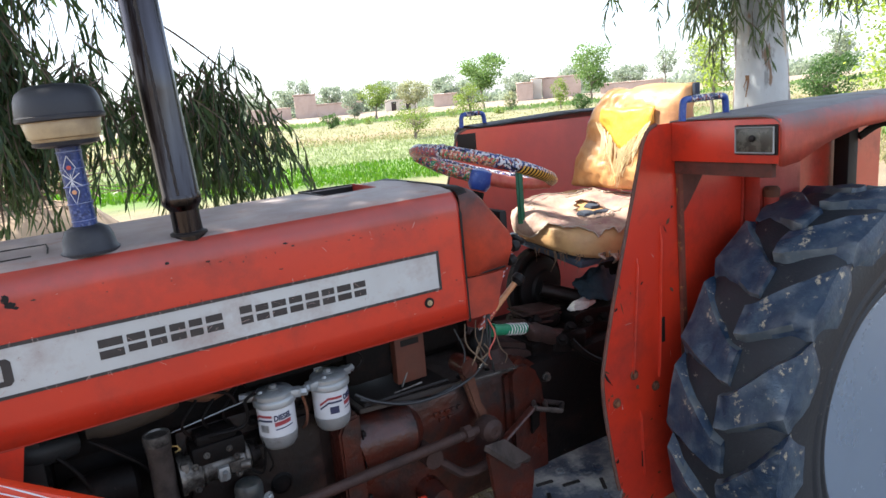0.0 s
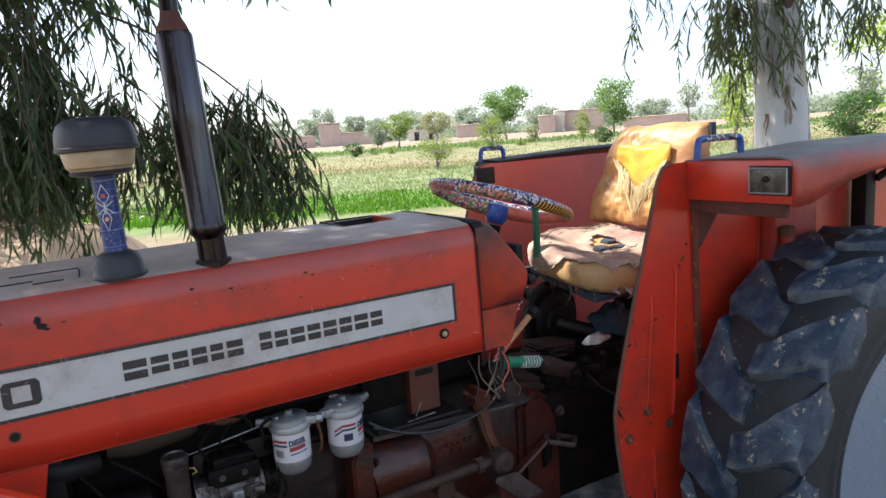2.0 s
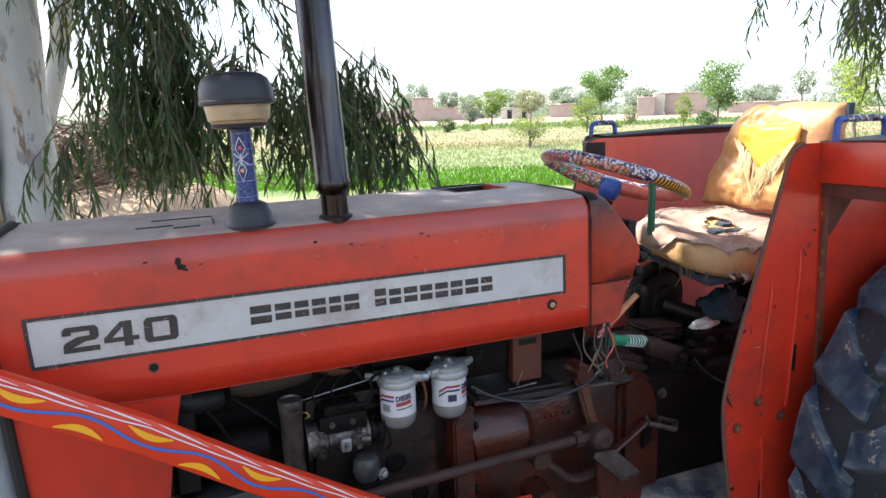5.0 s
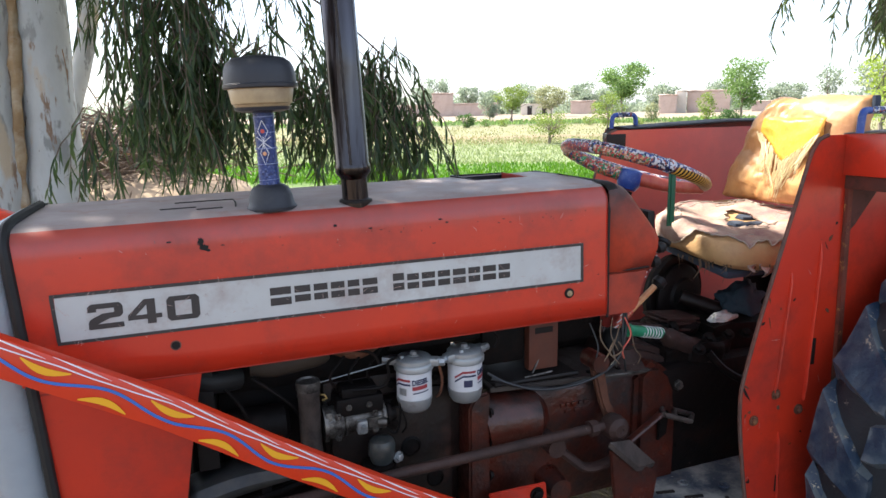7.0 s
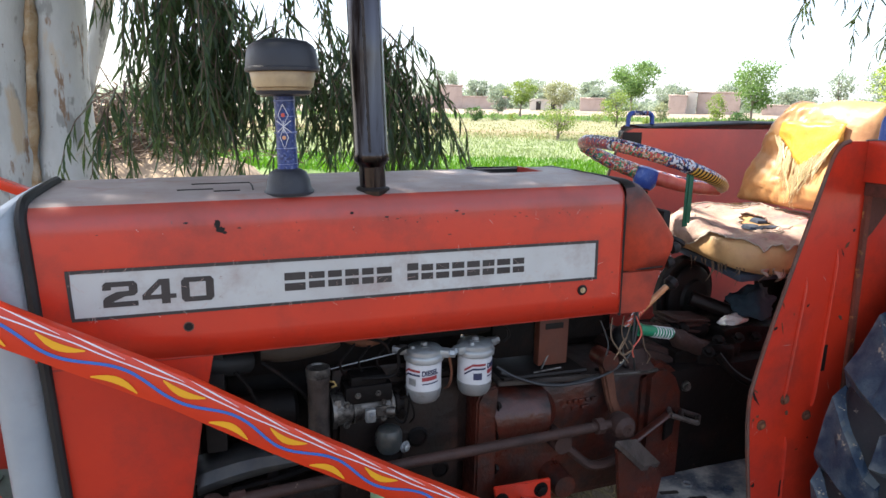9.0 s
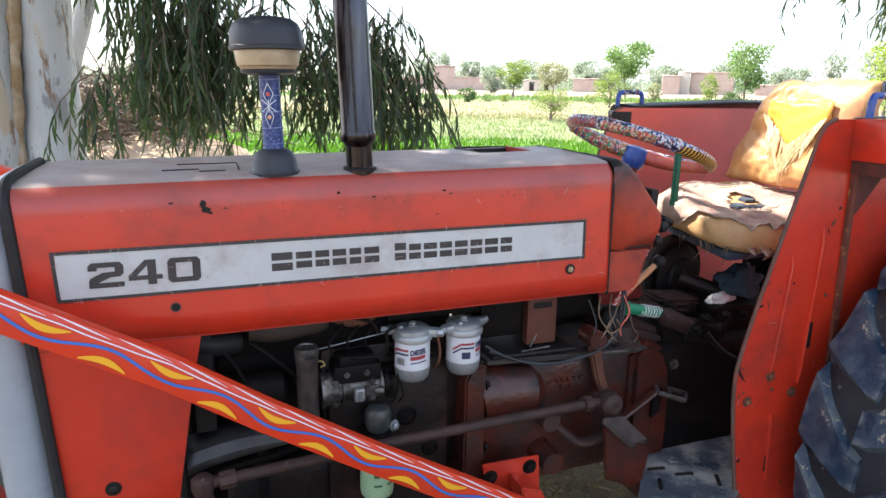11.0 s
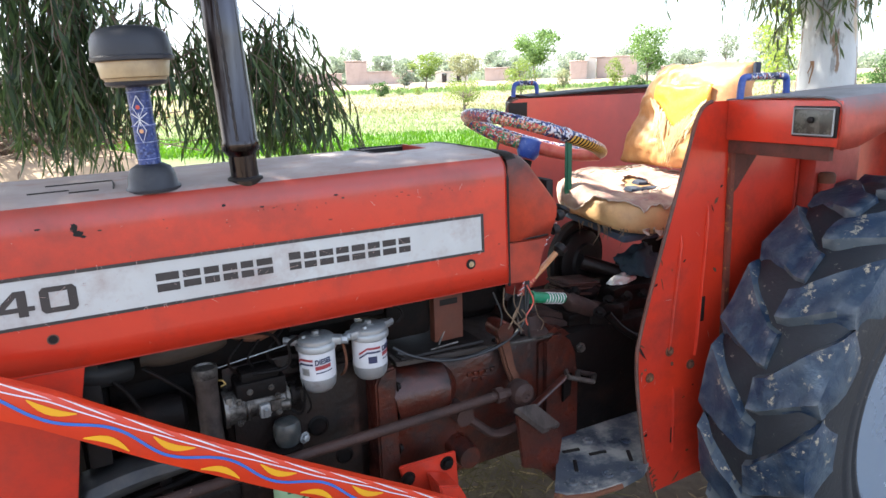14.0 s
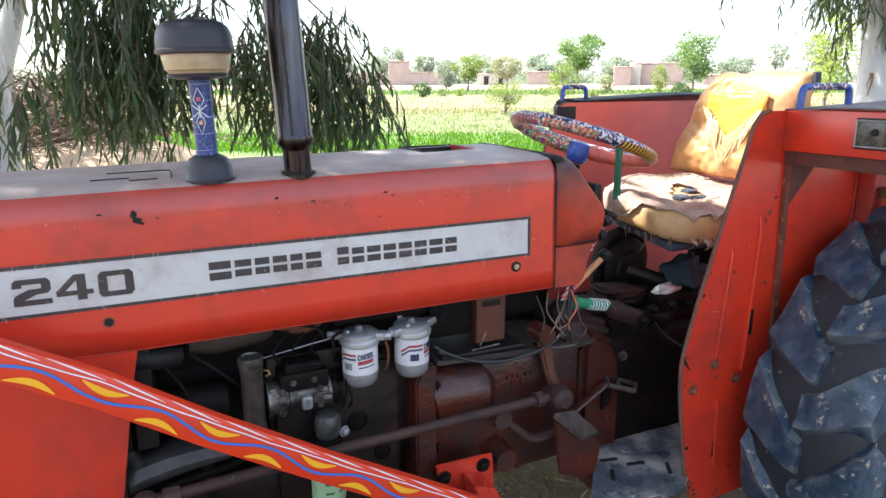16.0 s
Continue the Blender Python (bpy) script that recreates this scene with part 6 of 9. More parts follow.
    box(bm, (0.50, -0.19, 1.066), (0.90, 0.19, 1.092), 0.012, Matrix.Translation((0, 0, 1.09)) @ pose(0, 0, 0, 7.4) @ Matrix.Translation((0, 0, -1.09)))
    part("seat_pan", bm, M_NAVY, cushion)
    bm = bmesh.new()
    box(bm, (0.87, -0.02, 0.80), (0.95, 0.12, 1.08), 0.02)
    part("seat_support", bm, M_IRON_DK, cushion)
    # backrest
    bm = bmesh.new()
    y0, y1, z0, z1 = -0.250, 0.235, 1.232, 1.585
    rec = 0.085
    nx, nz = 44, 36
    def back(y, z, side):
        t = (z - z0) / (z1 - z0)
        u = (y - y0) / (y1 - y0) * 2 - 1
        x = 0.885 + rec * t
        edge = 1 - max(abs(u), abs(2 * t - 1)) ** 6
        bulge = 0.050 * max(0, edge) ** 0.5 if side < 0 else -0.03 * max(0, edge) ** 0.5
        w = 0.018 * noise.noise(Vector((y * 9, z * 11, side))) + 0.012 * abs(noise.noise(Vector((y * 26 + z * 14, z * 30 - y * 10, side)))) - 0.006
        return x - bulge + w * 1.2 + (0.0 if side < 0 else 0.02)
    for side in (-1, 1):
        g = []
        for j in range(nz + 1):
            row = []
            for i in range(nx + 1):
                y, z = y0 + (y1 - y0) * i / nx, z0 + (z1 - z0) * j / nz
                taper = 1 - 0.46 * (j / nz) ** 2.4
                yy = -0.05 + (y + 0.05) * (taper if y > 0 else 1)
                zz = z + 0.030 * noise.noise(Vector((y * 6, 1, 2))) * (j / nz) ** 3
                row.append(bm.verts.new((back(y, z, side), yy, zz)))
            g.append(row)
        for j in range(nz):
            for i in range(nx):
                bm.faces.new((g[j][i], g[j][i + 1], g[j + 1][i + 1], g[j + 1][i]))
        if side < 0:
            front = g
    border = lambda g: g[0] + [r[-1] for r in g[1:]] + g[-1][-2::-1] + [r[0] for r in g[-2:0:-1]]
    a, b = border(front), border(g)
    for k in range(len(a)):
        j = (k + 1) % len(a)
        bm.faces.new((a[k], a[j], b[j], b[k]))
    rest = part("seat_backrest", bm, M_BACK, tractor, "wrinkled tan vinyl backrest draped with yellow cloth", angle=70)
    # yellow satin panel and fringe on the backrest
    bm = bmesh.new()
    V = []
    for j in range(9):
        row = []
        for i in range(13):
            u = i / 12
            y = 0.088 - 0.25 * u
            t = j / 8
            low = 1.368 + 0.11 * abs(u - 0.5) * 1.8 + 0.008 * noise.noise(Vector((u * 9, 0, 0)))
            top = 1.518 + 0.008 * noise.noise(Vector((u * 4, 3, 0)))
            z = top + (low - top) * t
            row.append(bm.verts.new((back(y, z, -1) - 0.010 - 0.004 * math.sin(7 * u + 3 * t), y, z)))
        V.append(row)
    for j in range(8):
        for i in range(12):
            bm.faces.new((V[j][i], V[j][i + 1], V[j + 1][i + 1], V[j + 1][i]))
    cloth = part("yellow_cloth", bm, M_YCLOTH, rest, "bright yellow satin cloth", angle=80)
    cloth.modifiers.new("thickness", "SOLIDIFY").thickness = 0.002
    bm = bmesh.new()
    for k in range(120):
        u = rng.random()
        y = 0.100 - 0.26 * u
        z = 1.372 + 0.11 * abs(u - 0.5) * 1.8 + 0.01 * rng.random()
        L = 0.05 + 0.10 * rng.random() * (1 - abs(u - 0.5))
        pts = [(back(y + dy, z - dz, -1) - 0.015, y + dy, z - dz) for dy, dz in ((0, 0), ((0.0 - y) * 0.15 + rng.normal(0, 0.005), L / 2), ((0.0 - y) * 0.35 + rng.normal(0, 0.012), L))]
        tube(bm, pts, [0.0019, 0.0016, 0.0010], 4)
    part("fringe", bm, M_FRINGE, rest, "cream fringe")["kind"] = "stuff"
    bm = bmesh.new()
    box(bm, (0.955, -0.262, 1.540), (0.980, -0.249, 1.583), 0.004)
    part("corner_patch", bm, M_NAVY, rest)


make_seat()


# ---------------------------------------------------------------- mudguards
def make_mudguard(s, outer):
    """A mudguard: upright plate with pressed ribs, flat crown over the tyre, lamp, grab handle. s = -1 is the side by the long bar."""
    yp = 0.45 * s
    def Y(v):
        return yp + s * v
    bm = bmesh.new()
    out = [(0.392, 0.352), (0.352, 0.50), (0.318, 0.70), (0.310, 0.80), (0.318, 0.86), (0.350, 0.985), (0.399, 1.15), (0.445, 1.300), (0.480, 1.415), (0.494, 1.448), (0.512, 1.470), (0.540, 1.480),
           (1.75, 1.480), (1.75, 0.75), (1.45, 0.50), (0.66, 0.362)]
    prism(bm, out, Y(-0.003), Y(0.003), 0.001)
    g = part("mudguard", bm, M_RED if s < 0 else M_RED_SHEEN, tractor, "scratched red steel mudguard with rust along its seams" if s < 0 else "dull red steel mudguard", angle=30)
    # rolled front edge
    bm = bmesh.new()
    edge = [(x, Y(0.002), z) for x, z in out[:12]]
    tube(bm, curve(edge, 3), 0.0055, 6)
    part("rolled_edge", bm, M_EDGE, g)
    # pressed ribs on the front part
    for x0, z0, x1, z1, r in ((0.452, 1.13, 0.425, 0.80, 0.012), (0.548, 1.20, 0.532, 0.76, 0.013), (0.452, 0.68, 0.462, 0.47, 0.011)):
        bm = bmesh.new()
        tube(bm, curve([(x0, Y(0.002), z0), ((x0 + x1) / 2, Y(0.002), (z0 + z1) / 2), (x1, Y(0.002), z1)], 4), [0.003] + [r * 0.9] * 7 + [r * 0.6], 12, squash=0.17)
        part("rib", bm, M_RED, g)
    # rusted corner seam, angle bracket and gusset below the crown
    bm = bmesh.new()
    prism(bm, [(0.614, 1.38), (0.634, 1.38), (0.664, 0.60), (0.668, 0.43), (0.648, 0.43), (0.640, 0.60)], Y(0.003), Y(0.014), 0.002)
    part("corner_seam", bm, M_SEAMRUST, g, "rusty seam")
    bm = bmesh.new()
    lo, hi = sorted((Y(0.004), Y(outer - 0.03)))
    box(bm, (0.612, lo, 1.340), (0.630, hi, 1.378), 0.002)
    part("angle_bracket", bm, M_RUSTRED, g, "rusty angle bracket")
    bm = bmesh.new()
    prism(bm, [(0.634, 1.375), (0.735, 1.340), (0.735, 1.330), (0.660, 1.240), (0.638, 1.220)], Y(0.004), Y(0.009), 0.001)
    part("gusset", bm, M_RUSTRED, g)
    for x, z in ((0.431, 0.794), (0.518, 0.735), (0.359, 0.731)):
        bm = bmesh.new()
        bolt(bm, (x, Y(0.004), z), (0, s, 0), 0.010, 0.008)
        part("bolt", bm, M_RUST, g)
    # thin black plates whose colour stands for the shade inside slots
    for x, z, h in ((0.555, 0.86, 0.075), (0.461, 0.500, 0.05)):
        bm = bmesh.new()
        lo, hi = sorted((Y(0.0035), Y(0.0055)))
        box(bm, (x - 0.007, lo, z), (x + 0.007, hi, z + h), 0.001)
        part("slot", bm, M_SOOT, g)
    # chipped paint, rust spots and scuffs
    crng = np.random.default_rng(31)
    for name, mat, count, zone in (("rust_spot", M_RUST, 26, 0), ("scuff", M_SOOT, 9, 1), ("pale_scratch", M_SCRATCH, 8, 2)):
        bm = bmesh.new()
        for k in range(count):
            z = 0.40 + 0.9 * crng.random() if zone or k % 2 else 0.365 + 0.09 * crng.random() ** 2
            x0 = np.interp(z, [0.35, 0.5, 0.7, 0.8, 0.985, 1.15, 1.3, 1.45], [0.392, 0.352, 0.318, 0.310, 0.350, 0.399, 0.445, 0.50]) + 0.008
            x = x0 + (0.62 - x0) * (crng.random() if k % 3 else 0.03 * crng.random())
            a, L, w = crng.random() * math.pi, 0.004 + 0.016 * crng.random() ** 2, 0.002 + 0.004 * crng.random()
            if zone == 2:
                w, L = 0.0005, 0.004 + 0.012 * crng.random()
            ring = []
            for q in range(7):
                b = 2 * math.pi * q / 7
                r = 1 + 0.35 * crng.normal()
                dx, dz = L * math.cos(b) * r, w * math.sin(b) * r
                ring.append(bm.verts.new((x + dx * math.cos(a) - dz * math.sin(a), Y(0.0042), z + dx * math.sin(a) + dz * math.cos(a))))
            bm.faces.new(ring)
        part(name, bm, mat, g, smooth=False)["kind"] = "stuff"
    # seams of the plate behind
    for x, w in ((0.915, 0.006), (1.16, 0.010)):
        bm = bmesh.new()
        lo, hi = sorted((Y(0.003), Y(0.012)))
        box(bm, (x, lo, 0.6), (x + w, hi, 1.44), 0.001)
        part("plate_seam", bm, M_RED_IN, g)
    bm = bmesh.new()
    lo, hi = sorted((Y(0.003), Y(0.060)))
    box(bm, (0.925, lo, 1.06), (1.14, hi, 1.33), 0.010)
    part("stiffener", bm, M_RED_IN, g)
    bm = bmesh.new()
    tube(bm, [(0.955, Y(0.078), 1.08), (0.955, Y(0.078), 1.235)], 0.021, 14)
    stub = part("tube_stub", bm, M_RED_IN, g, "short red tube with a rusty cap")
    bm = bmesh.new()
    lathe(bm, [(0.023, 0), (0.024, 0.022), (0.018, 0.030), (0.004, 0.032)], Matrix.Translation((0.955, Y(0.078), 1.232)), 14)
    part("tube_cap", bm, M_RUST, stub)
    # crown over the tyre with a drop lip
    bm = bmesh.new()
    lo, hi = sorted((Y(-0.004), Y(outer)))
    ys = [Y(-0.002), Y(0.03), Y(outer * 0.5), Y(outer - 0.05), Y(outer - 0.02), Y(outer - 0.005), Y(outer)]
    zs = [1.484, 1.487, 1.492, 1.492, 1.487, 1.476, 1.46]
    xs = [0.60, 0.615, 0.68, 0.80, 0.95, 1.10, 1.30, 1.55, 1.75]
    low = [1.372, 1.368, 1.372, 1.405, 1.430, 1.435, 1.42, 1.40, 1.38]
    rows = []
    for x, lz in zip(xs, low):
        lift = 0.020 * min(1, (x - 0.6) / 0.5)
        row = [bm.verts.new((x, y, z + lift)) for y, z in zip(ys, zs)]
        row.append(bm.verts.new((x, Y(outer + 0.001), (1.46 + lz) / 2)))
        row.append(bm.verts.new((x, Y(outer - 0.004), lz)))
        rows.append(row)
    for a, b in zip(rows, rows[1:]):
        for k in range(len(a) - 1):
            bm.faces.new((a[k], a[k + 1], b[k + 1], b[k]))
    crown = part("crown", bm, M_LIP, g, "mudguard crown, its top darkened with dust", angle=50)
    crown.data.materials.append(M_SOOT if s > 0 else M_CROWN)
    for p in crown.data.polygons:
        if abs(p.normal.z) > 0.9:
            p.material_index = 1
    so = crown.modifiers.new("thickness", "SOLIDIFY")
    so.thickness, so.offset = 0.004, -1
    # front face of the crown
    bm = bmesh.new()
    lo, hi = sorted((Y(0.004), Y(outer - 0.004)))
    box(bm, (0.601, lo, 1.376), (0.606, hi, 1.483), 0.002)
    part("front_plate", bm, M_RED if s < 0 else M_SOOT, g)
    bm = bmesh.new()
    c = Y(outer - 0.063)
    box(bm, (0.592, c - 0.056, 1.397), (0.601, c + 0.056, 1.470), 0.004)
    lamp = part("marker_lamp", bm, M_SOOT, g, "broken marker lamp in its frame")
    bm = bmesh.new()
    box(bm, (0.588, c - 0.048, 1.404), (0.593, c + 0.048, 1.463), 0.002)
    part("lens", bm, M_LAMP, lamp)
    bm = bmesh.new()
    q = [(0.588, c - 0.050, 1.403), (0.588, c + 0.050, 1.403), (0.588, c + 0.050, 1.464), (0.588, c - 0.050, 1.464), (0.588, c - 0.050, 1.403)]
    tube(bm, q, 0.0028, 6)
    part("bezel", bm, M_ZINC, lamp, "dull plated bezel")
    bm = bmesh.new()
    lathe(bm, [(0.008, 0), (0.008, 0.006), (0.004, 0.008)], Matrix.Translation((0.588, c + 0.004, 1.438)) @ pose(0, 0, 0, 0, -90, 0), 10)
    part("bulb_socket", bm, M_SOOT, lamp)
    if s > 0:
        bm = bmesh.new()
        box(bm, (0.492, Y(-0.006), 1.402), (0.578, Y(-0.0035), 1.466), 0.001)
        part("corner_plate", bm, M_SOOT, g, "black corner plate")
    # grab handle wrapped in tape
    yh = Y(0.15 if s < 0 else 0.085)
    x0, x1, zt = (0.448, 0.665, 1.540) if s < 0 else (0.575, 0.690, 1.536)
    if s < 0:
        x0, x1 = 0.575, 0.760
        yh = Y(0.06)
    bm = bmesh.new()
    path = curve([(x0, yh, 1.485), (x0 + 0.002, yh, zt - 0.024), (x0 + 0.005, yh, zt - 0.009), (x0 + 0.018, yh, zt), ((x0 + x1) / 2, yh, zt + 0.001), (x1 - 0.018, yh, zt), (x1 - 0.005, yh, zt - 0.009), (x1 - 0.002, yh, zt - 0.024), (x1, yh, 1.489)], 5)
    tube(bm, path, 0.0092, 10)
    hnd = part("grab_handle", bm, M_HANDLE, g, "grab handle wrapped in blue tape")
    bm = bmesh.new()
    q = path[16:25]
    tube(bm, q, 0.0099, 10)
    part("handle_band", bm, M_TAPE_FLOWER, hnd)
    return g


make_mudguard(-1, 0.32)
make_mudguard(1, 0.17)
# rear strap and hook below the crown
bm = bmesh.new()
box(bm, (1.40, -0.52, 0.80), (1.46, -0.47, 1.44), 0.006)
tube(bm, curve([(1.46, -0.52, 1.36), (1.52, -0.56, 1.40), (1.57, -0.60, 1.385), (1.58, -0.61, 1.35), (1.555, -0.60, 1.335)], 5), 0.013, 8)
part("guard_stay", bm, M_SOOT, tractor, "dark steel stay with a hooked end")


# ---------------------------------------------------------------- wheels
def make_tyre(center, R, W, rim_r, lugs, name, label, near=True, lug_h=0.026, lug_w=0.148):
    """A ribbed tractor tyre on its rim, the axle along y."""
    C = Vector(center)
    lay = Matrix.Translation(C) @ pose(0, 0, 0, 90, 0, 0)
    bm = bmesh.new()
    r0 = R - lug_h
    prof = [(rim_r - 0.004, -W * 0.36), (rim_r + 0.014, -W * 0.43), (rim_r + 0.026, -W * 0.435), (rim_r + 0.032, -W * 0.415), (rim_r + 0.046, -W * 0.42), (rim_r + 0.056, -W * 0.465), (rim_r + 0.09, -W * 0.485), (rim_r + 0.094, -W * 0.475), (rim_r + 0.104, -W * 0.478), (r0 - 0.10, -W * 0.505), (r0 - 0.040, -W * 0.495), (r0 - 0.012, -W * 0.455), (r0 + 0.001, -W * 0.36), (r0 + 0.004, -W * 0.2), (r0 + 0.006, 0)]
    prof = prof + [(r, -z) for r, z in prof[-2::-1]]
    lathe(bm, prof, lay, 72, cap=False)
    wheel = part(name, bm, M_TYRE_LOW, tractor, label, angle=60)
    lug = None
    for side in (-1, 1):
        for i in range(lugs):
            a0 = 2 * math.pi * (i + (0.5 if side > 0 else 0)) / lugs + radians(10)
            if near or i == 0:
                bm = bmesh.new()
                rows = []
                for k in range(9):
                    t = min(1.0, k / 6)
                    down = max(0, k - 6)
                    y = side * W * (-0.03 + 0.525 * t)
                    lead = -(abs(y) * 0.80) / R + 0.02
                    w = lug_w * (0.66 + 0.66 * t ** 1.2)
                    rt = R - 0.012 * t ** 2
                    rb = r0 - 0.014
                    if down:
                        y = side * W * (0.495, 0.520, 0.505)[down]
                        rt = R - (0.012, 0.045, 0.112)[down]
                        rb = r0 - (0.014, 0.060, 0.120)[down]
                        w = lug_w * (1.32, 1.27, 0.92)[down]
                        lead -= 0.012 * down
                    ring = []
                    for da, rr in ((-0.64, rb), (-0.43, rt), (0.43, rt), (0.64, rb)):
                        an = lead + da * w / R
                        yy = y if rr == rt else y * (0.90 if down else 1)
                        ring.append(bm.verts.new((-math.sin(an) * rr, yy, math.cos(an) * rr)))
                    rows.append(ring)
                for a, b in zip(rows, rows[1:]):
                    for k in range(3):
                        bm.faces.new((a[k], a[k + 1], b[k + 1], b[k]))
                bm.faces.new(rows[0])
                bm.faces.new(rows[-1])
                bmesh.ops.bevel(bm, geom=[e for e in bm.edges if e.is_manifold and e.calc_face_angle(0) > 0.6], offset=0.017, segments=3, affect="EDGES")
                if near:
                    bmesh.ops.subdivide_edges(bm, edges=[e for e in bm.edges if e.calc_length() > 0.022], cuts=2, use_grid_fill=True)
                    for v in bm.verts:
                        q = v.co + Vector((3.7 * i, side * 5, 0))
                        out = Vector((v.co.x, 0, v.co.z)).normalized()
                        v.co += out * (0.010 * noise.noise(q * 7) + 0.006 * noise.noise(q * 21)) + Vector((noise.noise(q * 13), noise.noise(q * 13 + Vector((9, 0, 0))), noise.noise(q * 13 + Vector((0, 9, 0))))) * 0.006
                first = part("lug", bm, M_TYRE, wheel, angle=50)
                first.data.materials.append(M_TYRE_FLANK)
                # flanks take the lighter rubber, painted as if catching the sky
                for p in first.data.polygons:
                    c = p.center
                    if p.normal.dot(Vector((c.x, 0, c.z)).normalized()) < 0.62 and abs(p.normal.y) < 0.6:
                        p.material_index = 1
                first.location = C
                lug = first
                first.rotation_euler = (0, -a0, 0)
            else:
                o = new("lug", lug.data)
                o.parent = wheel
                o.location = C
                o.rotation_euler = (0, -a0, 0)
    return wheel, lay


rear, lay = make_tyre((1.10, -0.69, 0.615), 0.635, 0.33, 0.362, 16, "rear_tyre", "large dusty rear tyre with deep chevron lugs")
def make_rim(wheel, lay, r, W, s, mat, nuts=8):
    """A pressed disc wheel: flange, well, dished centre and wheel nuts. s: the way it faces."""
    bm = bmesh.new()
    prof = [(r + 0.012, W * 0.36), (r + 0.014, W * 0.40), (r + 0.002, W * 0.41), (r - 0.008, W * 0.38), (r - 0.018, W * 0.33), (r - 0.045, W * 0.25), (r - 0.06, W * 0.10), (r - 0.10, W * 0.17), (r - 0.16, W * 0.26), (r - 0.205, W * 0.24), (0.10, W * 0.16), (0.095, W * 0.22), (0.03, W * 0.24)]
    lathe(bm, [(a, z) for a, z in prof], lay @ (pose(0, 0, 0, 0) if s > 0 else pose(0, 0, 0, 180)), 56, cap=True)
    rim = part("rim", bm, mat, wheel, "silver-grey painted steel rim", angle=45)
    for k in range(nuts):
        bm = bmesh.new()
        a = 2 * math.pi * k / nuts
        m = lay @ (pose(0, 0, 0, 0) if s > 0 else pose(0, 0, 0, 180)) @ Matrix.Translation((0.135 * math.cos(a), 0.135 * math.sin(a), W * 0.185))
        lathe(bm, [(0.02, 0), (0.02, 0.012), (0.014, 0.03), (0.010, 0.032)], m, 6)
        part("wheel_nut", bm, M_SOOT, wheel)


make_rim(rear, lay, 0.362, 0.33, 1, M_RIM)
far, lay2 = make_tyre((1.10, 0.69, 0.615), 0.635, 0.33, 0.362, 16, "rear_tyre", "large dusty rear tyre with deep chevron lugs", False)
make_rim(far, lay2, 0.362, 0.33, -1, M_SILVER)
for s in (-1, 1):
    bm = bmesh.new()
    lay3 = Matrix.Translation((-0.86, 0.62 * s, 0.335)) @ pose(0, 0, 0, 90)
    lathe(bm, [(0.20, -0.06), (0.25, -0.078), (0.31, -0.075), (0.332, -0.05), (0.338, -0.03), (0.330, -0.022), (0.338, -0.014), (0.340, 0.0), (0.338, 0.014), (0.330, 0.022), (0.338, 0.03), (0.332, 0.05), (0.31, 0.075), (0.25, 0.078), (0.20, 0.06)], lay3, 48)
    fw = part("front_tyre", bm, M_RUBBER, tractor, "narrow ribbed front tyre", angle=30)
    make_rim(fw, lay3, 0.20, 0.15, -s, M_SILVER, 6)
bm = bmesh.new()
tube(bm, [(-0.86, -0.56, 0.36), (-0.88, -0.3, 0.42), (-0.88, 0.3, 0.42), (-0.86, 0.56, 0.36)], 0.04, 10)
part("front_axle", bm, M_IRON_DK, tractor)
bm = bmesh.new()
tube(bm, [(1.10, -0.60, 0.615), (1.10, 0.60, 0.615)], 0.10, 20)
box(bm, (0.84, -0.24, 0.42), (1.35, 0.24, 0.86), 0.04)
part("rear_axle", bm, M_IRON_DK, tractor)


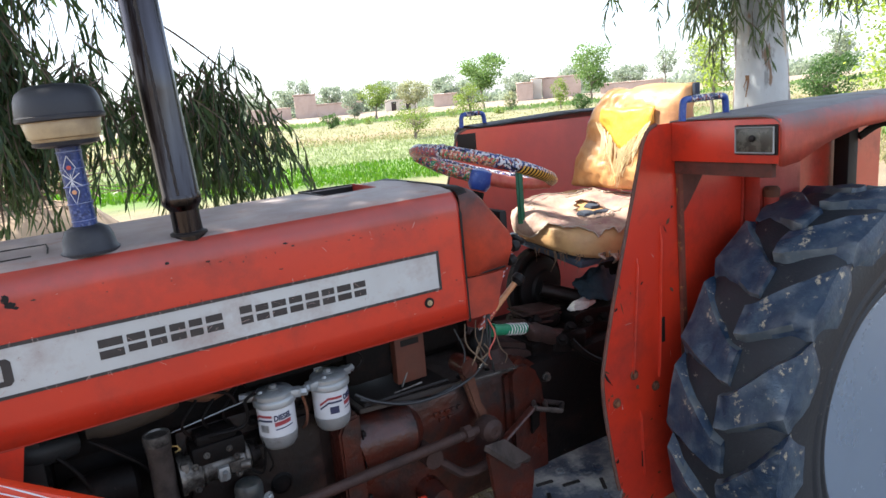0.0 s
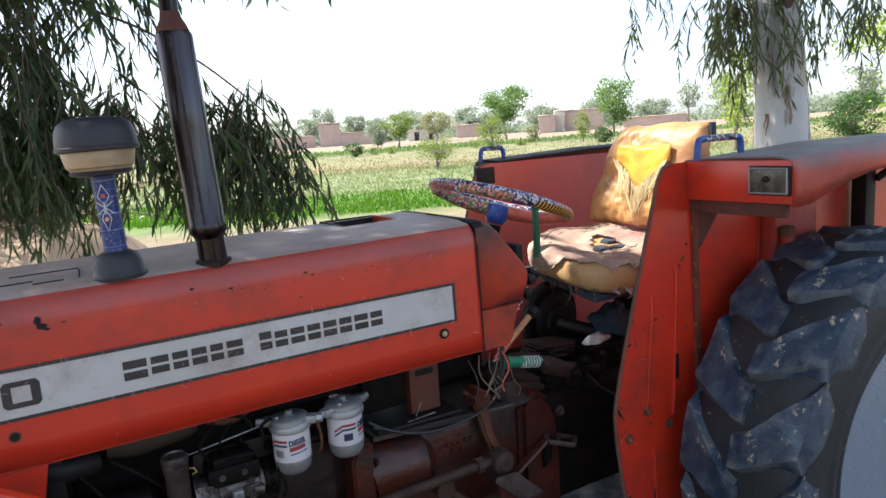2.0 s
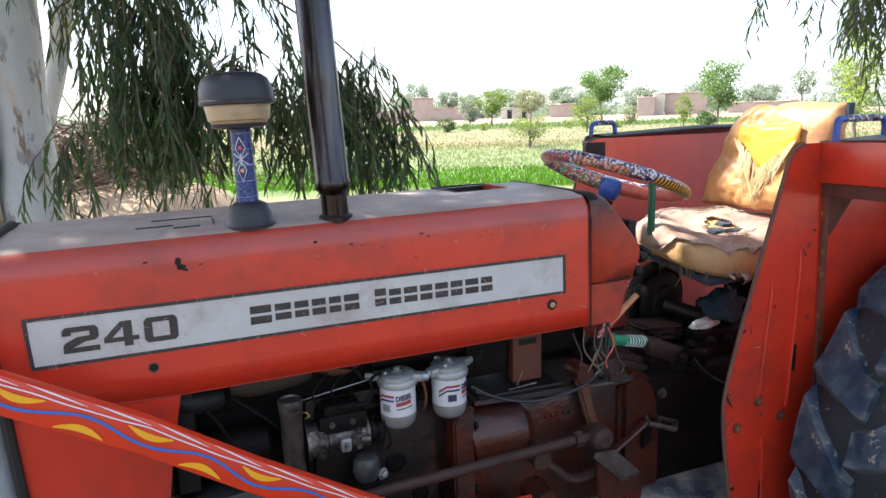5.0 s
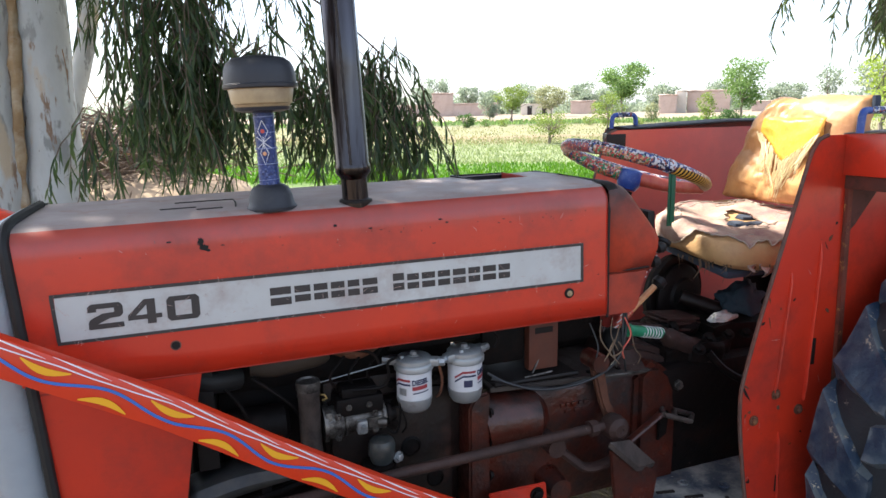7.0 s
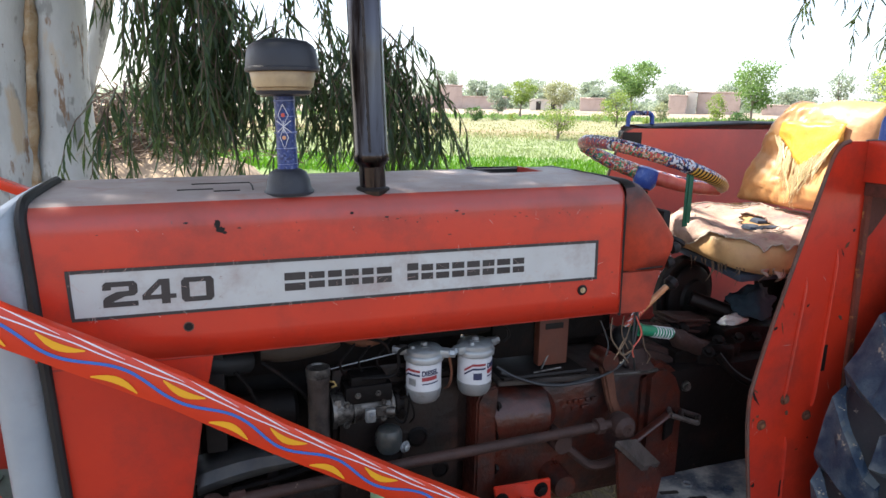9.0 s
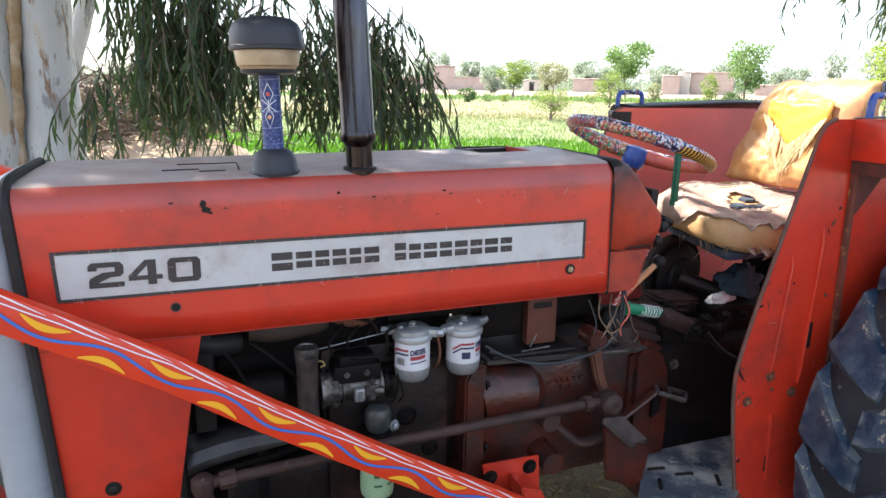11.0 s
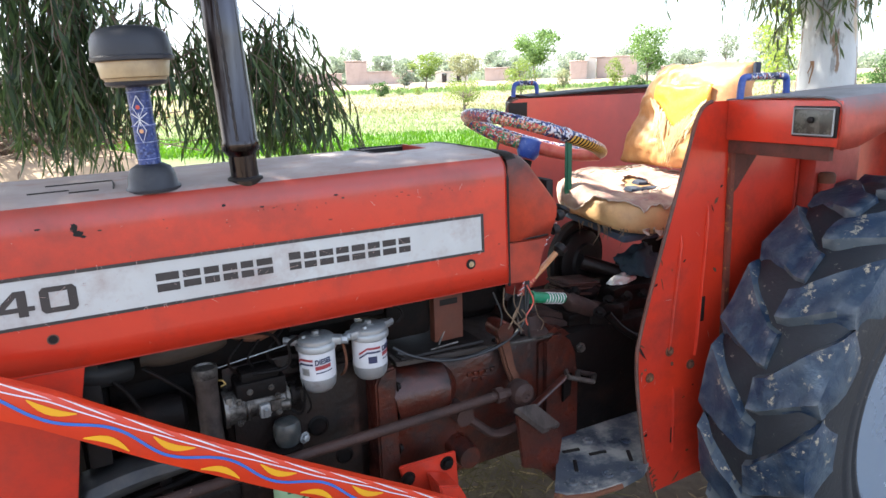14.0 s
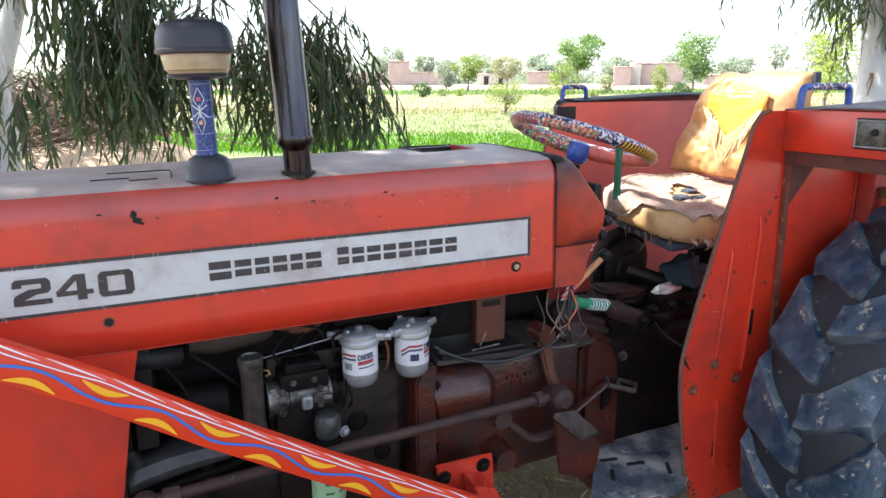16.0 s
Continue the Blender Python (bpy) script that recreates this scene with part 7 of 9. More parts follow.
# ---------------------------------------------------------------- painted side bar and front guard
def make_bar():
    a, b = Vector((-1.72, -0.37, 1.388)), Vector((-0.176, -0.37, 0.440))
    mid = [(-1.36, 1.154), (-1.08, 0.992), (-0.885, 0.859), (-0.65, 0.712), (-0.365, 0.542), (-0.183, 0.436)]
    hw = [0.041, 0.040, 0.040, 0.040, 0.043, 0.035]
    pts = [(-1.72, 1.372)] + mid
    hws = [0.043] + hw
    bm = bmesh.new()
    rows = []
    for (x, z), h in zip(pts, hws):
        d = Vector((1.18, 0, -0.718)).normalized()
        nrm = Vector((0.718, 0, 1.18)).normalized() * (-1)
        nrm = Vector((0.52, 0, 0.855))
        rows.append([bm.verts.new(Vector((x, y, z)) + nrm * k) for y, k in ((-0.376, -h * 0.86), (-0.379, -h * 0.5), (-0.379, h * 0.5), (-0.374, h * 0.80), (-0.366, h * 0.86), (-0.352, h * 0.86), (-0.350, -h * 0.86))])
    for p, q in zip(rows, rows[1:]):
        for k in range(7):
            bm.faces.new((p[k], p[(k + 1) % 7], q[(k + 1) % 7], q[k]))
    bm.faces.new(rows[0])
    bm.faces.new(rows[-1])
    bar = part("side_guard_bar", bm, M_BAR, tractor, "red side bar painted with white, blue and yellow ornament", angle=30)
    line = [Vector((x, 0, z)) for x, z in pts]
    cum = [0]
    for p, q in zip(line, line[1:]):
        cum.append(cum[-1] + (q - p).length)
    def at(s, k):
        i = max(j for j in range(len(cum) - 1) if cum[j] <= s + 1e-9)
        t = (s - cum[i]) / (cum[i + 1] - cum[i])
        h = hws[i] + (hws[i + 1] - hws[i]) * t
        p = line[i].lerp(line[i + 1], t) + Vector((0.52, 0, 0.855)) * k * h
        p.y = -0.3812 - 0.0012 * (k > 0.4)
        return p
    total = cum[-1]
    def ribbon(name, fn, s0, s1, w, mat, step=0.012):
        bm = bmesh.new()
        prev = None
        n = max(4, int((s1 - s0) / step))
        for i in range(n + 1):
            s = s0 + (s1 - s0) * i / n
            k = fn(s)
            ww = w(i / n) if callable(w) else w
            p = bm.verts.new(at(s, k - ww))
            q = bm.verts.new(at(s, k + ww))
            if prev:
                bm.faces.new((prev[0], p, q, prev[1]))
            prev = (p, q)
        o = part(name, bm, mat, bar, smooth=False)
        so = o.modifiers.new("thickness", "SOLIDIFY")
        so.thickness, so.offset = 0.0008, 0
        return o
    per = 0.236
    up0 = cum[1] + (1.36 - 1.075) * 1.175
    wave = lambda s: -0.08 - 0.27 * math.cos(2 * math.pi * (s - up0) / per)
    ribbon("blue_wave", wave, 0.02, total - 0.01, 0.075, M_BLUE)
    ribbon("white_line", lambda s: 0.50 + 0.025 * math.sin(s * 27) + 0.012 * math.sin(s * 61), 0.02, total - 0.02, 0.030, M_PALE)
    for i in range(int(total / 0.118)):
        s = 0.05 + 0.118 * i
        ribbon("white_stroke", lambda q, s=s: 0.86 - 0.20 * (q - s) / 0.11, s, s + 0.11, lambda t: 0.036 * math.sin(math.pi * t) + 0.003, M_PALE)
    k = 0
    s = up0 - per * math.floor(up0 / per)
    while s < total - 0.10:
        # one leaf above and one below the wave in turn
        up = k % 2 == 0
        if s > 0.05:
            c = 0.36 if up else -0.66
            bendy = 0.26 if up else -0.26
            ribbon("yellow_leaf", lambda q, s=s, c=c, b=bendy: c - b * math.sin(math.pi * (q - s + 0.044) / 0.088), s - 0.044, s + 0.044, lambda t: 0.17 * math.sin(math.pi * (0.06 + 0.88 * t)), M_YELLOW)
        s += per / 2
        k += 1
    # bracket on the bell housing
    bm = bmesh.new()
    prism(bm, [(-0.335, 0.575), (-0.166, 0.571), (-0.158, 0.455), (-0.24, 0.42), (-0.32, 0.50)], -0.272, -0.262, 0.003)
    prism(bm, [(-0.26, 0.54), (-0.20, 0.52), (-0.165, 0.45), (-0.24, 0.45)], -0.352, -0.272, 0.004)
    br = part("bar_bracket", bm, M_RED, tractor, "bright red bracket with two bolts")
    for x, z in ((-0.195, 0.544), (-0.312, 0.535)):
        bm = bmesh.new()
        bolt(bm, (x, -0.272, z), (0, -1, 0), 0.014, 0.012)
        part("bracket_bolt", bm, M_IRON_DK, br)


make_bar()


def make_front_guard():
    """The welded guard before the nose: the far bar, cross bars and a green painted board."""
    bars = [((-1.72, 0.37, 1.42), (-1.36, 0.37, 1.262)), ((-1.60, 0.10, 1.34), (-1.455, 0.10, 1.02)), ((-1.62, 0.05, 1.12), (-1.44, 0.05, 0.83)), ((-1.62, -0.02, 0.775), (-1.44, -0.02, 0.760)),
            ((-1.66, -0.10, 0.93), (-1.44, -0.10, 0.60)), ((-1.585, -0.15, 0.45), (-1.585, -0.15, 1.42))]
    guard = None
    for i, (a, b) in enumerate(bars):
        bm = bmesh.new()
        h = 0.026 if i not in (3,) else 0.100
        d = (Vector(b) - Vector(a))
        m = Matrix.Translation(a) @ d.to_track_quat("X", "Z").to_matrix().to_4x4()
        box(bm, (0, -0.02, -h / 2), (d.length, 0.02, h / 2), 0.003, m)
        o = part("front_guard" if guard is None else "guard_bar", bm, M_BAR if i != 3 else M_RED_IN, tractor if guard is None else guard, "welded red front guard bars" if guard is None else "")
        guard = guard or o
    bm = bmesh.new()
    prism(bm, [(-1.75, 0.80), (-1.66, 0.88), (-1.47, 0.60), (-1.47, 0.45), (-1.75, 0.45)], -0.14, -0.125, 0.002)
    board = part("painted_board", bm, M_GREENPAINT, guard, "green painted board with dark strokes")
    bm = bmesh.new()
    for k in range(11):
        x = -1.73 + 0.026 * k
        z = 0.80 - abs(x + 1.66) * 1.2
        tube(bm, curve([(x, -0.1415, z - 0.03), (x + 0.01, -0.1415, z - 0.10), (x - 0.004, -0.1415, z - 0.17)], 4), 0.003, 4)
    part("brush_stroke", bm, M_INK, board)
    bm = bmesh.new()
    prism(bm, [(-1.80, 1.04), (-1.462, 1.00), (-1.45, 0.52), (-1.80, 0.50)], 0.10, 0.112, 0.002)
    pale = part("painted_board", bm, M_BOARD, guard, "pale grey-blue painted board with dark floral strokes")
    prng = np.random.default_rng(91)
    bm = bmesh.new()
    for k in range(26):
        x, z = -1.78 + 0.31 * prng.random(), 0.55 + 0.42 * prng.random()
        a = prng.normal(0.9, 0.5)
        d = Vector((math.cos(a), 0, math.sin(a))) * (0.015 + 0.03 * prng.random())
        p = Vector((x, 0.0985, z))
        tube(bm, curve([p - d, p + Vector((0.006 * prng.normal(), 0, 0.006 * prng.normal())), p + d], 3), [0.001, 0.003, 0.004, 0.005, 0.004, 0.003, 0.001], 5, squash=0.4)
    part("brush_stroke", bm, M_INK, pale)["kind"] = "stuff"


make_front_guard()


# ---------------------------------------------------------------- engine and gearbox
def finely(bm, cuts=3):
    bmesh.ops.subdivide_edges(bm, edges=bm.edges[:], cuts=cuts, use_grid_fill=True)
    return bm


def cyl(bm, a, b, r, n=16, r2=None):
    tube(bm, [a, b], [r, r2 or r], n)
    return bm


def make_engine():
    bm = bmesh.new()
    box(bm, (-0.735, -0.165, 0.60), (-0.37, 0.165, 0.91), 0.012)
    eng = part("engine_block", bm, M_BLOCK, tractor, "oily red-brown engine block", angle=30)
    bm = bmesh.new()
    box(bm, (-0.98, -0.150, 0.365), (-0.36, 0.150, 0.602), 0.03)
    part("sump", lump(finely(bm, 4), 0.012, 16), M_BLOCK, eng)
    bm = bmesh.new()
    box(bm, (-0.72, -0.178, 0.50), (-0.40, -0.16, 0.86), 0.006)
    part("side_cover", lump(finely(bm, 2), 0.003, 18), M_BLOCK, eng)
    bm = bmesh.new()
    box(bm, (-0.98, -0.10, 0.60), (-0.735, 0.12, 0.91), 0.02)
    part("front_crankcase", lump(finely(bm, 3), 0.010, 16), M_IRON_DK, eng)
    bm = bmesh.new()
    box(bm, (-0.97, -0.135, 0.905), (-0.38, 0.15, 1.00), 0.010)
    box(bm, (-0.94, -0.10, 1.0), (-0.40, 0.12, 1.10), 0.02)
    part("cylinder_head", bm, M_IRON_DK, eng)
    for x in (-0.70, -0.56, -0.44):
        bm = bmesh.new()
        bolt(bm, (x, -0.168, 0.885), (0, -1, 0), 0.009, 0.010)
        part("block_bolt", bm, M_IRON_DK, eng)
    for x, z, r in ((-0.515, 0.705, 0.028), (-0.45, 0.60, 0.024)):
        bm = bmesh.new()
        lathe(bm, [(r, 0), (r, 0.006), (r * 0.8, 0.009), (r * 0.75, 0.005)], Matrix.Translation((x, -0.174, z)) @ pose(0, 0, 0, 90), 18)
        part("core_plug", bm, M_IRON_DK, eng)
    # timing case, radiator shroud and fan side before the block
    bm = bmesh.new()
    box(bm, (-1.045, -0.12, 0.50), (-0.975, 0.12, 0.98), 0.02)
    part("timing_case", bm, M_IRON_DK, eng)
    bm = bmesh.new()
    box(bm, (-1.28, -0.235, 0.45), (-1.16, 0.235, 1.24), 0.008)
    rad = part("radiator", bm, M_SOOT, tractor, "dark dusty radiator behind the side panel")
    bm = bmesh.new()
    box(bm, (-1.03, -0.205, 0.76), (-0.985, -0.195, 1.03), 0.003)
    box(bm, (-1.17, -0.222, 0.44), (-1.10, -0.205, 1.02), 0.003)
    part("shroud_bracket", bm, M_SOOT, rad)
    bm = bmesh.new()
    lathe(bm, [(0.19, 0), (0.19, 0.015), (0.05, 0.02), (0.05, 0.06), (0.01, 0.06)], Matrix.Translation((-1.15, 0, 0.84)) @ pose(0, 0, 0, 0, 90, 0), 20)
    part("fan", bm, M_SOOT, rad)
    # water outlet and hose under the bonnet
    bm = bmesh.new()
    tube(bm, curve([(-0.90, -0.17, 0.985), (-0.84, -0.175, 0.985), (-0.76, -0.17, 0.992), (-0.725, -0.165, 1.0)], 4), [0.026, 0.026, 0.030, 0.032, 0.033, 0.033, 0.033, 0.033, 0.034, 0.034, 0.034, 0.032, 0.030], 16)
    part("water_hose", bm, surf("brown_hose", (0.045, 0.029, 0.019), (0.026, 0.017, 0.012), scale=12, rough=0.7), eng, "dusty brown water hose")
    bm = bmesh.new()
    tube(bm, curve([(-0.70, -0.15, 1.0), (-0.64, -0.165, 0.985), (-0.58, -0.15, 1.01)], 4), 0.024, 12)
    part("manifold_pipe", bm, M_RUST, eng)
    # oil filler tube
    bm = bmesh.new()
    lathe(bm, [(0.030, 0.70), (0.028, 0.72), (0.0255, 0.80), (0.0255, 0.905), (0.0275, 0.908), (0.0275, 0.925)], Matrix.Translation((-0.776, -0.215, 0)), 20)
    fil = part("oil_filler", bm, M_BROWNSTEEL, eng, "oil filler tube with a steel cap")
    bm = bmesh.new()
    lathe(bm, [(0.0285, 0.922), (0.0290, 0.938), (0.0275, 0.944), (0.023, 0.945), (0.021, 0.941), (0.002, 0.942)], Matrix.Translation((-0.776, -0.215, 0)), 22)
    part("filler_cap", bm, M_ALU, fil)
    bm = bmesh.new()
    tube(bm, [(-0.752, -0.215, 0.905), (-0.740, -0.222, 0.905), (-0.735, -0.222, 0.895), (-0.745, -0.218, 0.890)], 0.0025, 6)
    part("cap_clip", bm, M_BRASS, fil)
    # injection pump
    bm = bmesh.new()
    tube(bm, [(-0.742, -0.20, 0.822), (-0.700, -0.20, 0.822), (-0.698, -0.20, 0.822), (-0.60, -0.20, 0.818), (-0.585, -0.20, 0.818)], [0.040, 0.040, 0.032, 0.032, 0.026], 20)
    box(bm, (-0.742, -0.235, 0.80), (-0.725, -0.16, 0.862), 0.006)
    pump = part("injection_pump", bm, M_ALU, eng, "grimy cast aluminium injection pump")
    bm = bmesh.new()
    box(bm, (-0.715, -0.232, 0.842), (-0.598, -0.165, 0.888), 0.008)
    box(bm, (-0.700, -0.225, 0.885), (-0.612, -0.170, 0.910), 0.006)
    part("pump_cover", bm, M_IRON_DK, pump)
    for x in (-0.685, -0.635):
        bm = bmesh.new()
        bolt(bm, (x, -0.233, 0.866), (0, -1, 0), 0.005, 0.005)
        part("cover_screw", bm, M_ALU, pump)
    bm = bmesh.new()
    box(bm, (-0.668, -0.244, 0.795), (-0.642, -0.222, 0.830), 0.007)
    tube(bm, [(-0.655, -0.245, 0.802), (-0.655, -0.252, 0.822)], 0.006, 8)
    part("lever_plate", bm, M_ZINC, pump)
    for x, r, w in ((-0.745, 0.044, 0.010), (-0.694, 0.037, 0.006), (-0.600, 0.036, 0.008)):
        bm = bmesh.new()
        tube(bm, [(x, -0.20, 0.821), (x + w, -0.20, 0.821)], r, 22)
        part("pump_flange", bm, M_ALU, pump)
    for x, z in ((-0.713, 0.848), (-0.713, 0.795), (-0.622, 0.842), (-0.622, 0.800)):
        bm = bmesh.new()
        bolt(bm, (x, -0.234, z), (0, -1, 0), 0.0055, 0.006)
        part("pump_bolt", bm, M_ALU, pump)
    bm = bmesh.new()
    box(bm, (-0.640, -0.2365, 0.806), (-0.606, -0.230, 0.832), 0.002)
    part("rating_plate", bm, M_ALU, pump, "small plain rating plate")
    bm = bmesh.new()
    tube(bm, [(-0.588, -0.205, 0.822), (-0.578, -0.205, 0.822), (-0.577, -0.205, 0.822), (-0.565, -0.205, 0.822)], [0.030, 0.030, 0.021, 0.021], 16)
    part("end_cap", bm, M_IRON_DK, pump)
    bm = bmesh.new()
    cyl(bm, (-0.615, -0.235, 0.818), (-0.595, -0.243, 0.818), 0.010, 10)
    part("pump_union", bm, M_ALU, pump)
    bm = bmesh.new()
    tube(bm, curve([(-0.70, -0.20, 0.895), (-0.66, -0.228, 0.905), (-0.60, -0.232, 0.905), (-0.585, -0.235, 0.93), (-0.585, -0.235, 0.965), (-0.56, -0.23, 0.975)], 5), 0.0042, 6)
    part("fuel_pipe", bm, M_IRON_DK, pump)
    bm = bmesh.new()
    tube(bm, [(-0.755, -0.195, 0.925), (-0.585, -0.205, 0.952)], 0.0016, 5)
    part("throttle_rod", bm, M_ZINC, pump)
    for x in np.linspace(-0.70, -0.61, 3):
        bm = bmesh.new()
        tube(bm, curve([(x, -0.185, 0.895), (x - 0.02, -0.20, 0.94), (x + 0.03, -0.17, 0.985), (x + 0.05, -0.14, 1.02)], 5), 0.0032, 6)
        part("injector_pipe", bm, M_IRON_DK, pump)
    bm = bmesh.new()
    tube(bm, curve([(-0.60, -0.205, 0.80), (-0.572, -0.225, 0.775), (-0.56, -0.232, 0.80), (-0.555, -0.232, 0.86)], 5), 0.0032, 6)
    tube(bm, curve([(-0.585, -0.21, 0.83), (-0.56, -0.235, 0.845), (-0.545, -0.24, 0.80), (-0.55, -0.22, 0.77)], 5), 0.0026, 6)
    part("return_pipe", bm, M_IRON_DK, pump)
    # dynamo, hoses and belt in the dark space before the block
    bm = bmesh.new()
    tube(bm, [(-0.97, -0.165, 0.83), (-0.955, -0.165, 0.83), (-0.95, -0.165, 0.83), (-0.83, -0.165, 0.83), (-0.82, -0.165, 0.83)], [0.030, 0.044, 0.046, 0.046, 0.034], 20)
    dyn = part("dynamo", bm, M_IRON_DK, eng, "dark dirty dynamo")
    bm = bmesh.new()
    lathe(bm, [(0.012, 0), (0.050, 0.004), (0.038, 0.011), (0.050, 0.018), (0.012, 0.022)], Matrix.Translation((-1.0, -0.165, 0.83)) @ pose(0, 0, 0, 0, 90, 0), 22)
    part("pulley", bm, M_SOOT, dyn)
    bm = bmesh.new()
    tube(bm, curve([(-1.16, -0.12, 1.00), (-1.06, -0.17, 0.985), (-0.99, -0.18, 0.965), (-0.93, -0.15, 0.955)], 6), 0.030, 14)
    part("radiator_hose", bm, M_RUBBER, eng, "black radiator hose")
    for pts in ([(-0.98, -0.19, 0.97), (-0.93, -0.20, 0.90), (-0.90, -0.20, 0.80), (-0.92, -0.19, 0.70)], [(-0.90, -0.19, 0.96), (-0.85, -0.205, 0.92), (-0.80, -0.20, 0.86), (-0.79, -0.19, 0.78)]):
        bm = bmesh.new()
        tube(bm, curve(pts, 6), 0.0045, 8)
        part("cable", bm, M_IRON_DK, eng)
    # dirt crust beside the pump
    bm = bmesh.new()
    box(bm, (-0.60, -0.20, 0.775), (-0.555, -0.17, 0.86), 0.01)
    lump(finely(bm, 2), 0.012, 40)
    part("linkage", bm, M_IRON_DK, eng)


make_engine()


def make_filter(x, y, turn, parent_label):
    """A fuel filter: cast head with unions, steel bowl and a printed white can."""
    m = Matrix.Translation((x, y, 0)) @ pose(0, 0, 0, 0, 0, turn)
    bm = bmesh.new()
    lathe(bm, [(0.046, 0.936), (0.0495, 0.939), (0.0500, 0.950), (0.0485, 0.953), (0.0455, 0.955), (0.0450, 0.964), (0.040, 0.968), (0.018, 0.970)], m, 28)
    box(bm, (-0.065, -0.014, 0.946), (0.065, 0.014, 0.966), 0.006, m)
    f = part("fuel_filter", bm, M_ZINC, tractor, parent_label)
    for sx in (-1, 1):
        bm = bmesh.new()
        cyl(bm, m @ Vector((sx * 0.055, 0, 0.955)), m @ Vector((sx * 0.078, 0, 0.955)), 0.010, 6)
        part("union", bm, M_ZINC, f)
    bm = bmesh.new()
    bolt(bm, m @ Vector((0, 0, 0.970)), (0, 0, 1), 0.009, 0.009)
    part("centre_bolt", bm, M_ZINC, f)
    bm = bmesh.new()
    bolt(bm, m @ Vector((-0.026, -0.018, 0.966)), (0, 0, 1), 0.006, 0.006)
    part("bleed_screw", bm, M_ZINC, f)
    bm = bmesh.new()
    lathe(bm, [(0.0435, 0.866), (0.0440, 0.870), (0.0440, 0.932), (0.0435, 0.937)], m, 36)
    can = part("can", bm, M_LABEL, f, "white printed filter can")
    bm = bmesh.new()
    lathe(bm, [(0.008, 0.825), (0.020, 0.827), (0.034, 0.832), (0.041, 0.842), (0.0435, 0.856), (0.0448, 0.862), (0.0448, 0.867)], m, 30)
    part("lower_bowl", bm, M_ZINC, f, "grey steel lower bowl")
    def wrap(u0, u1, z0, z1, off=0.0008, slope=0.0):
        """A printed patch on the can; u is metres round it from its face."""
        bm = bmesh.new()
        n = 8
        rows = []
        for i in range(n + 1):
            u = u0 + (u1 - u0) * i / n
            a = -math.pi / 2 + u / 0.044
            r = 0.044 + off
            dz = slope * (u - u0)
            rows.append([bm.verts.new(m @ Vector((r * math.cos(a), r * math.sin(a), z + dz))) for z in (z0, z1)])
        for p, q in zip(rows, rows[1:]):
            bm.faces.new((p[0], q[0], q[1], p[1]))
        return bm
    for u0, u1, z0, z1, sl, mat in ((-0.036, -0.002, 0.916, 0.922, 0.0, M_LRED), (-0.058, -0.036, 0.9005, 0.9065, 0.70, M_LRED), (-0.036, -0.002, 0.906, 0.911, 0.0, M_LBLUE), (-0.058, -0.036, 0.8905, 0.8955, 0.70, M_LBLUE), (0.004, 0.046, 0.885, 0.888, 0.1, M_LBLUE)):
        part("printed_stripe", wrap(u0, u1, z0, z1, slope=sl), mat, can)
    part("printed_badge", wrap(-0.034, -0.012, 0.880, 0.898), M_ZINC if turn < -20 else M_LBLUE, can)
    def bent(u0, u1, z0, z1):
        def go(u, v, d):
            a = -math.pi / 2 + (u0 + u * (u1 - u0)) / 0.044
            r = 0.0452 + d
            return m @ Vector((r * math.cos(a), r * math.sin(a), z0 + v * (z1 - z0) + 0.004 * u))
        return go
    lettering("DIESEL", 0.012, 1, 0.0003, bent(0.003, 0.044, 0.907, 0.921), M_LBLUE, can)
    part("print_bar", wrap(0.003, 0.042, 0.894, 0.904, slope=0.1), M_LRED, can)
    return f


make_filter(-0.516, -0.222, -28, "fuel filter with a white printed can and zinc head")
make_filter(-0.379, -0.222, 18, "fuel filter with a white printed can and zinc head")
bm = bmesh.new()
tube(bm, curve([(-0.30, -0.222, 0.957), (-0.285, -0.225, 0.975), (-0.30, -0.22, 1.0), (-0.36, -0.20, 1.012)], 5), 0.004, 6)
part("fuel_pipe", bm, M_IRON_DK, tractor)
bm = bmesh.new()
tube(bm, curve([(-0.455, -0.222, 0.957), (-0.445, -0.23, 0.90), (-0.447, -0.222, 0.86), (-0.45, -0.20, 0.84)], 5), 0.0035, 6)
part("fuel_pipe", bm, M_RUST, tractor)
bm = bmesh.new()
tube(bm, curve([(-0.60, -0.21, 0.955), (-0.62, -0.20, 0.985), (-0.70, -0.18, 1.0)], 5), 0.004, 6)
part("fuel_pipe", bm, M_IRON_DK, tractor)
bm = bmesh.new()
box(bm, (-0.57, -0.19, 0.975), (-0.32, -0.165, 1.015), 0.005)
part("filter_bracket", bm, M_IRON_DK, tractor)

# lift pump with its glass bowl, green spin-on oil filter
bm = bmesh.new()
lathe(bm, [(0.026, 0.705), (0.031, 0.715), (0.033, 0.738), (0.033, 0.752), (0.028, 0.764), (0.014, 0.770)], Matrix.Translation((-0.605, -0.222, 0)), 20)
box(bm, (-0.63, -0.21, 0.66), (-0.575, -0.165, 0.73), 0.008)
lp = part("lift_pump", bm, surf("dusty_glass_bowl", (0.050, 0.056, 0.058), (0.025, 0.028, 0.028), scale=18, rough=0.3, dirt=(0.16, 0.12, 0.09), amount=0.4, dscale=14), tractor, "lift pump with a dusty glass bowl")
bm = bmesh.new()
bolt(bm, (-0.568, -0.235, 0.715), (0.5, -1, 0), 0.010, 0.010)
part("pump_screw", bm, M_ZINC, lp)
bm = bmesh.new()
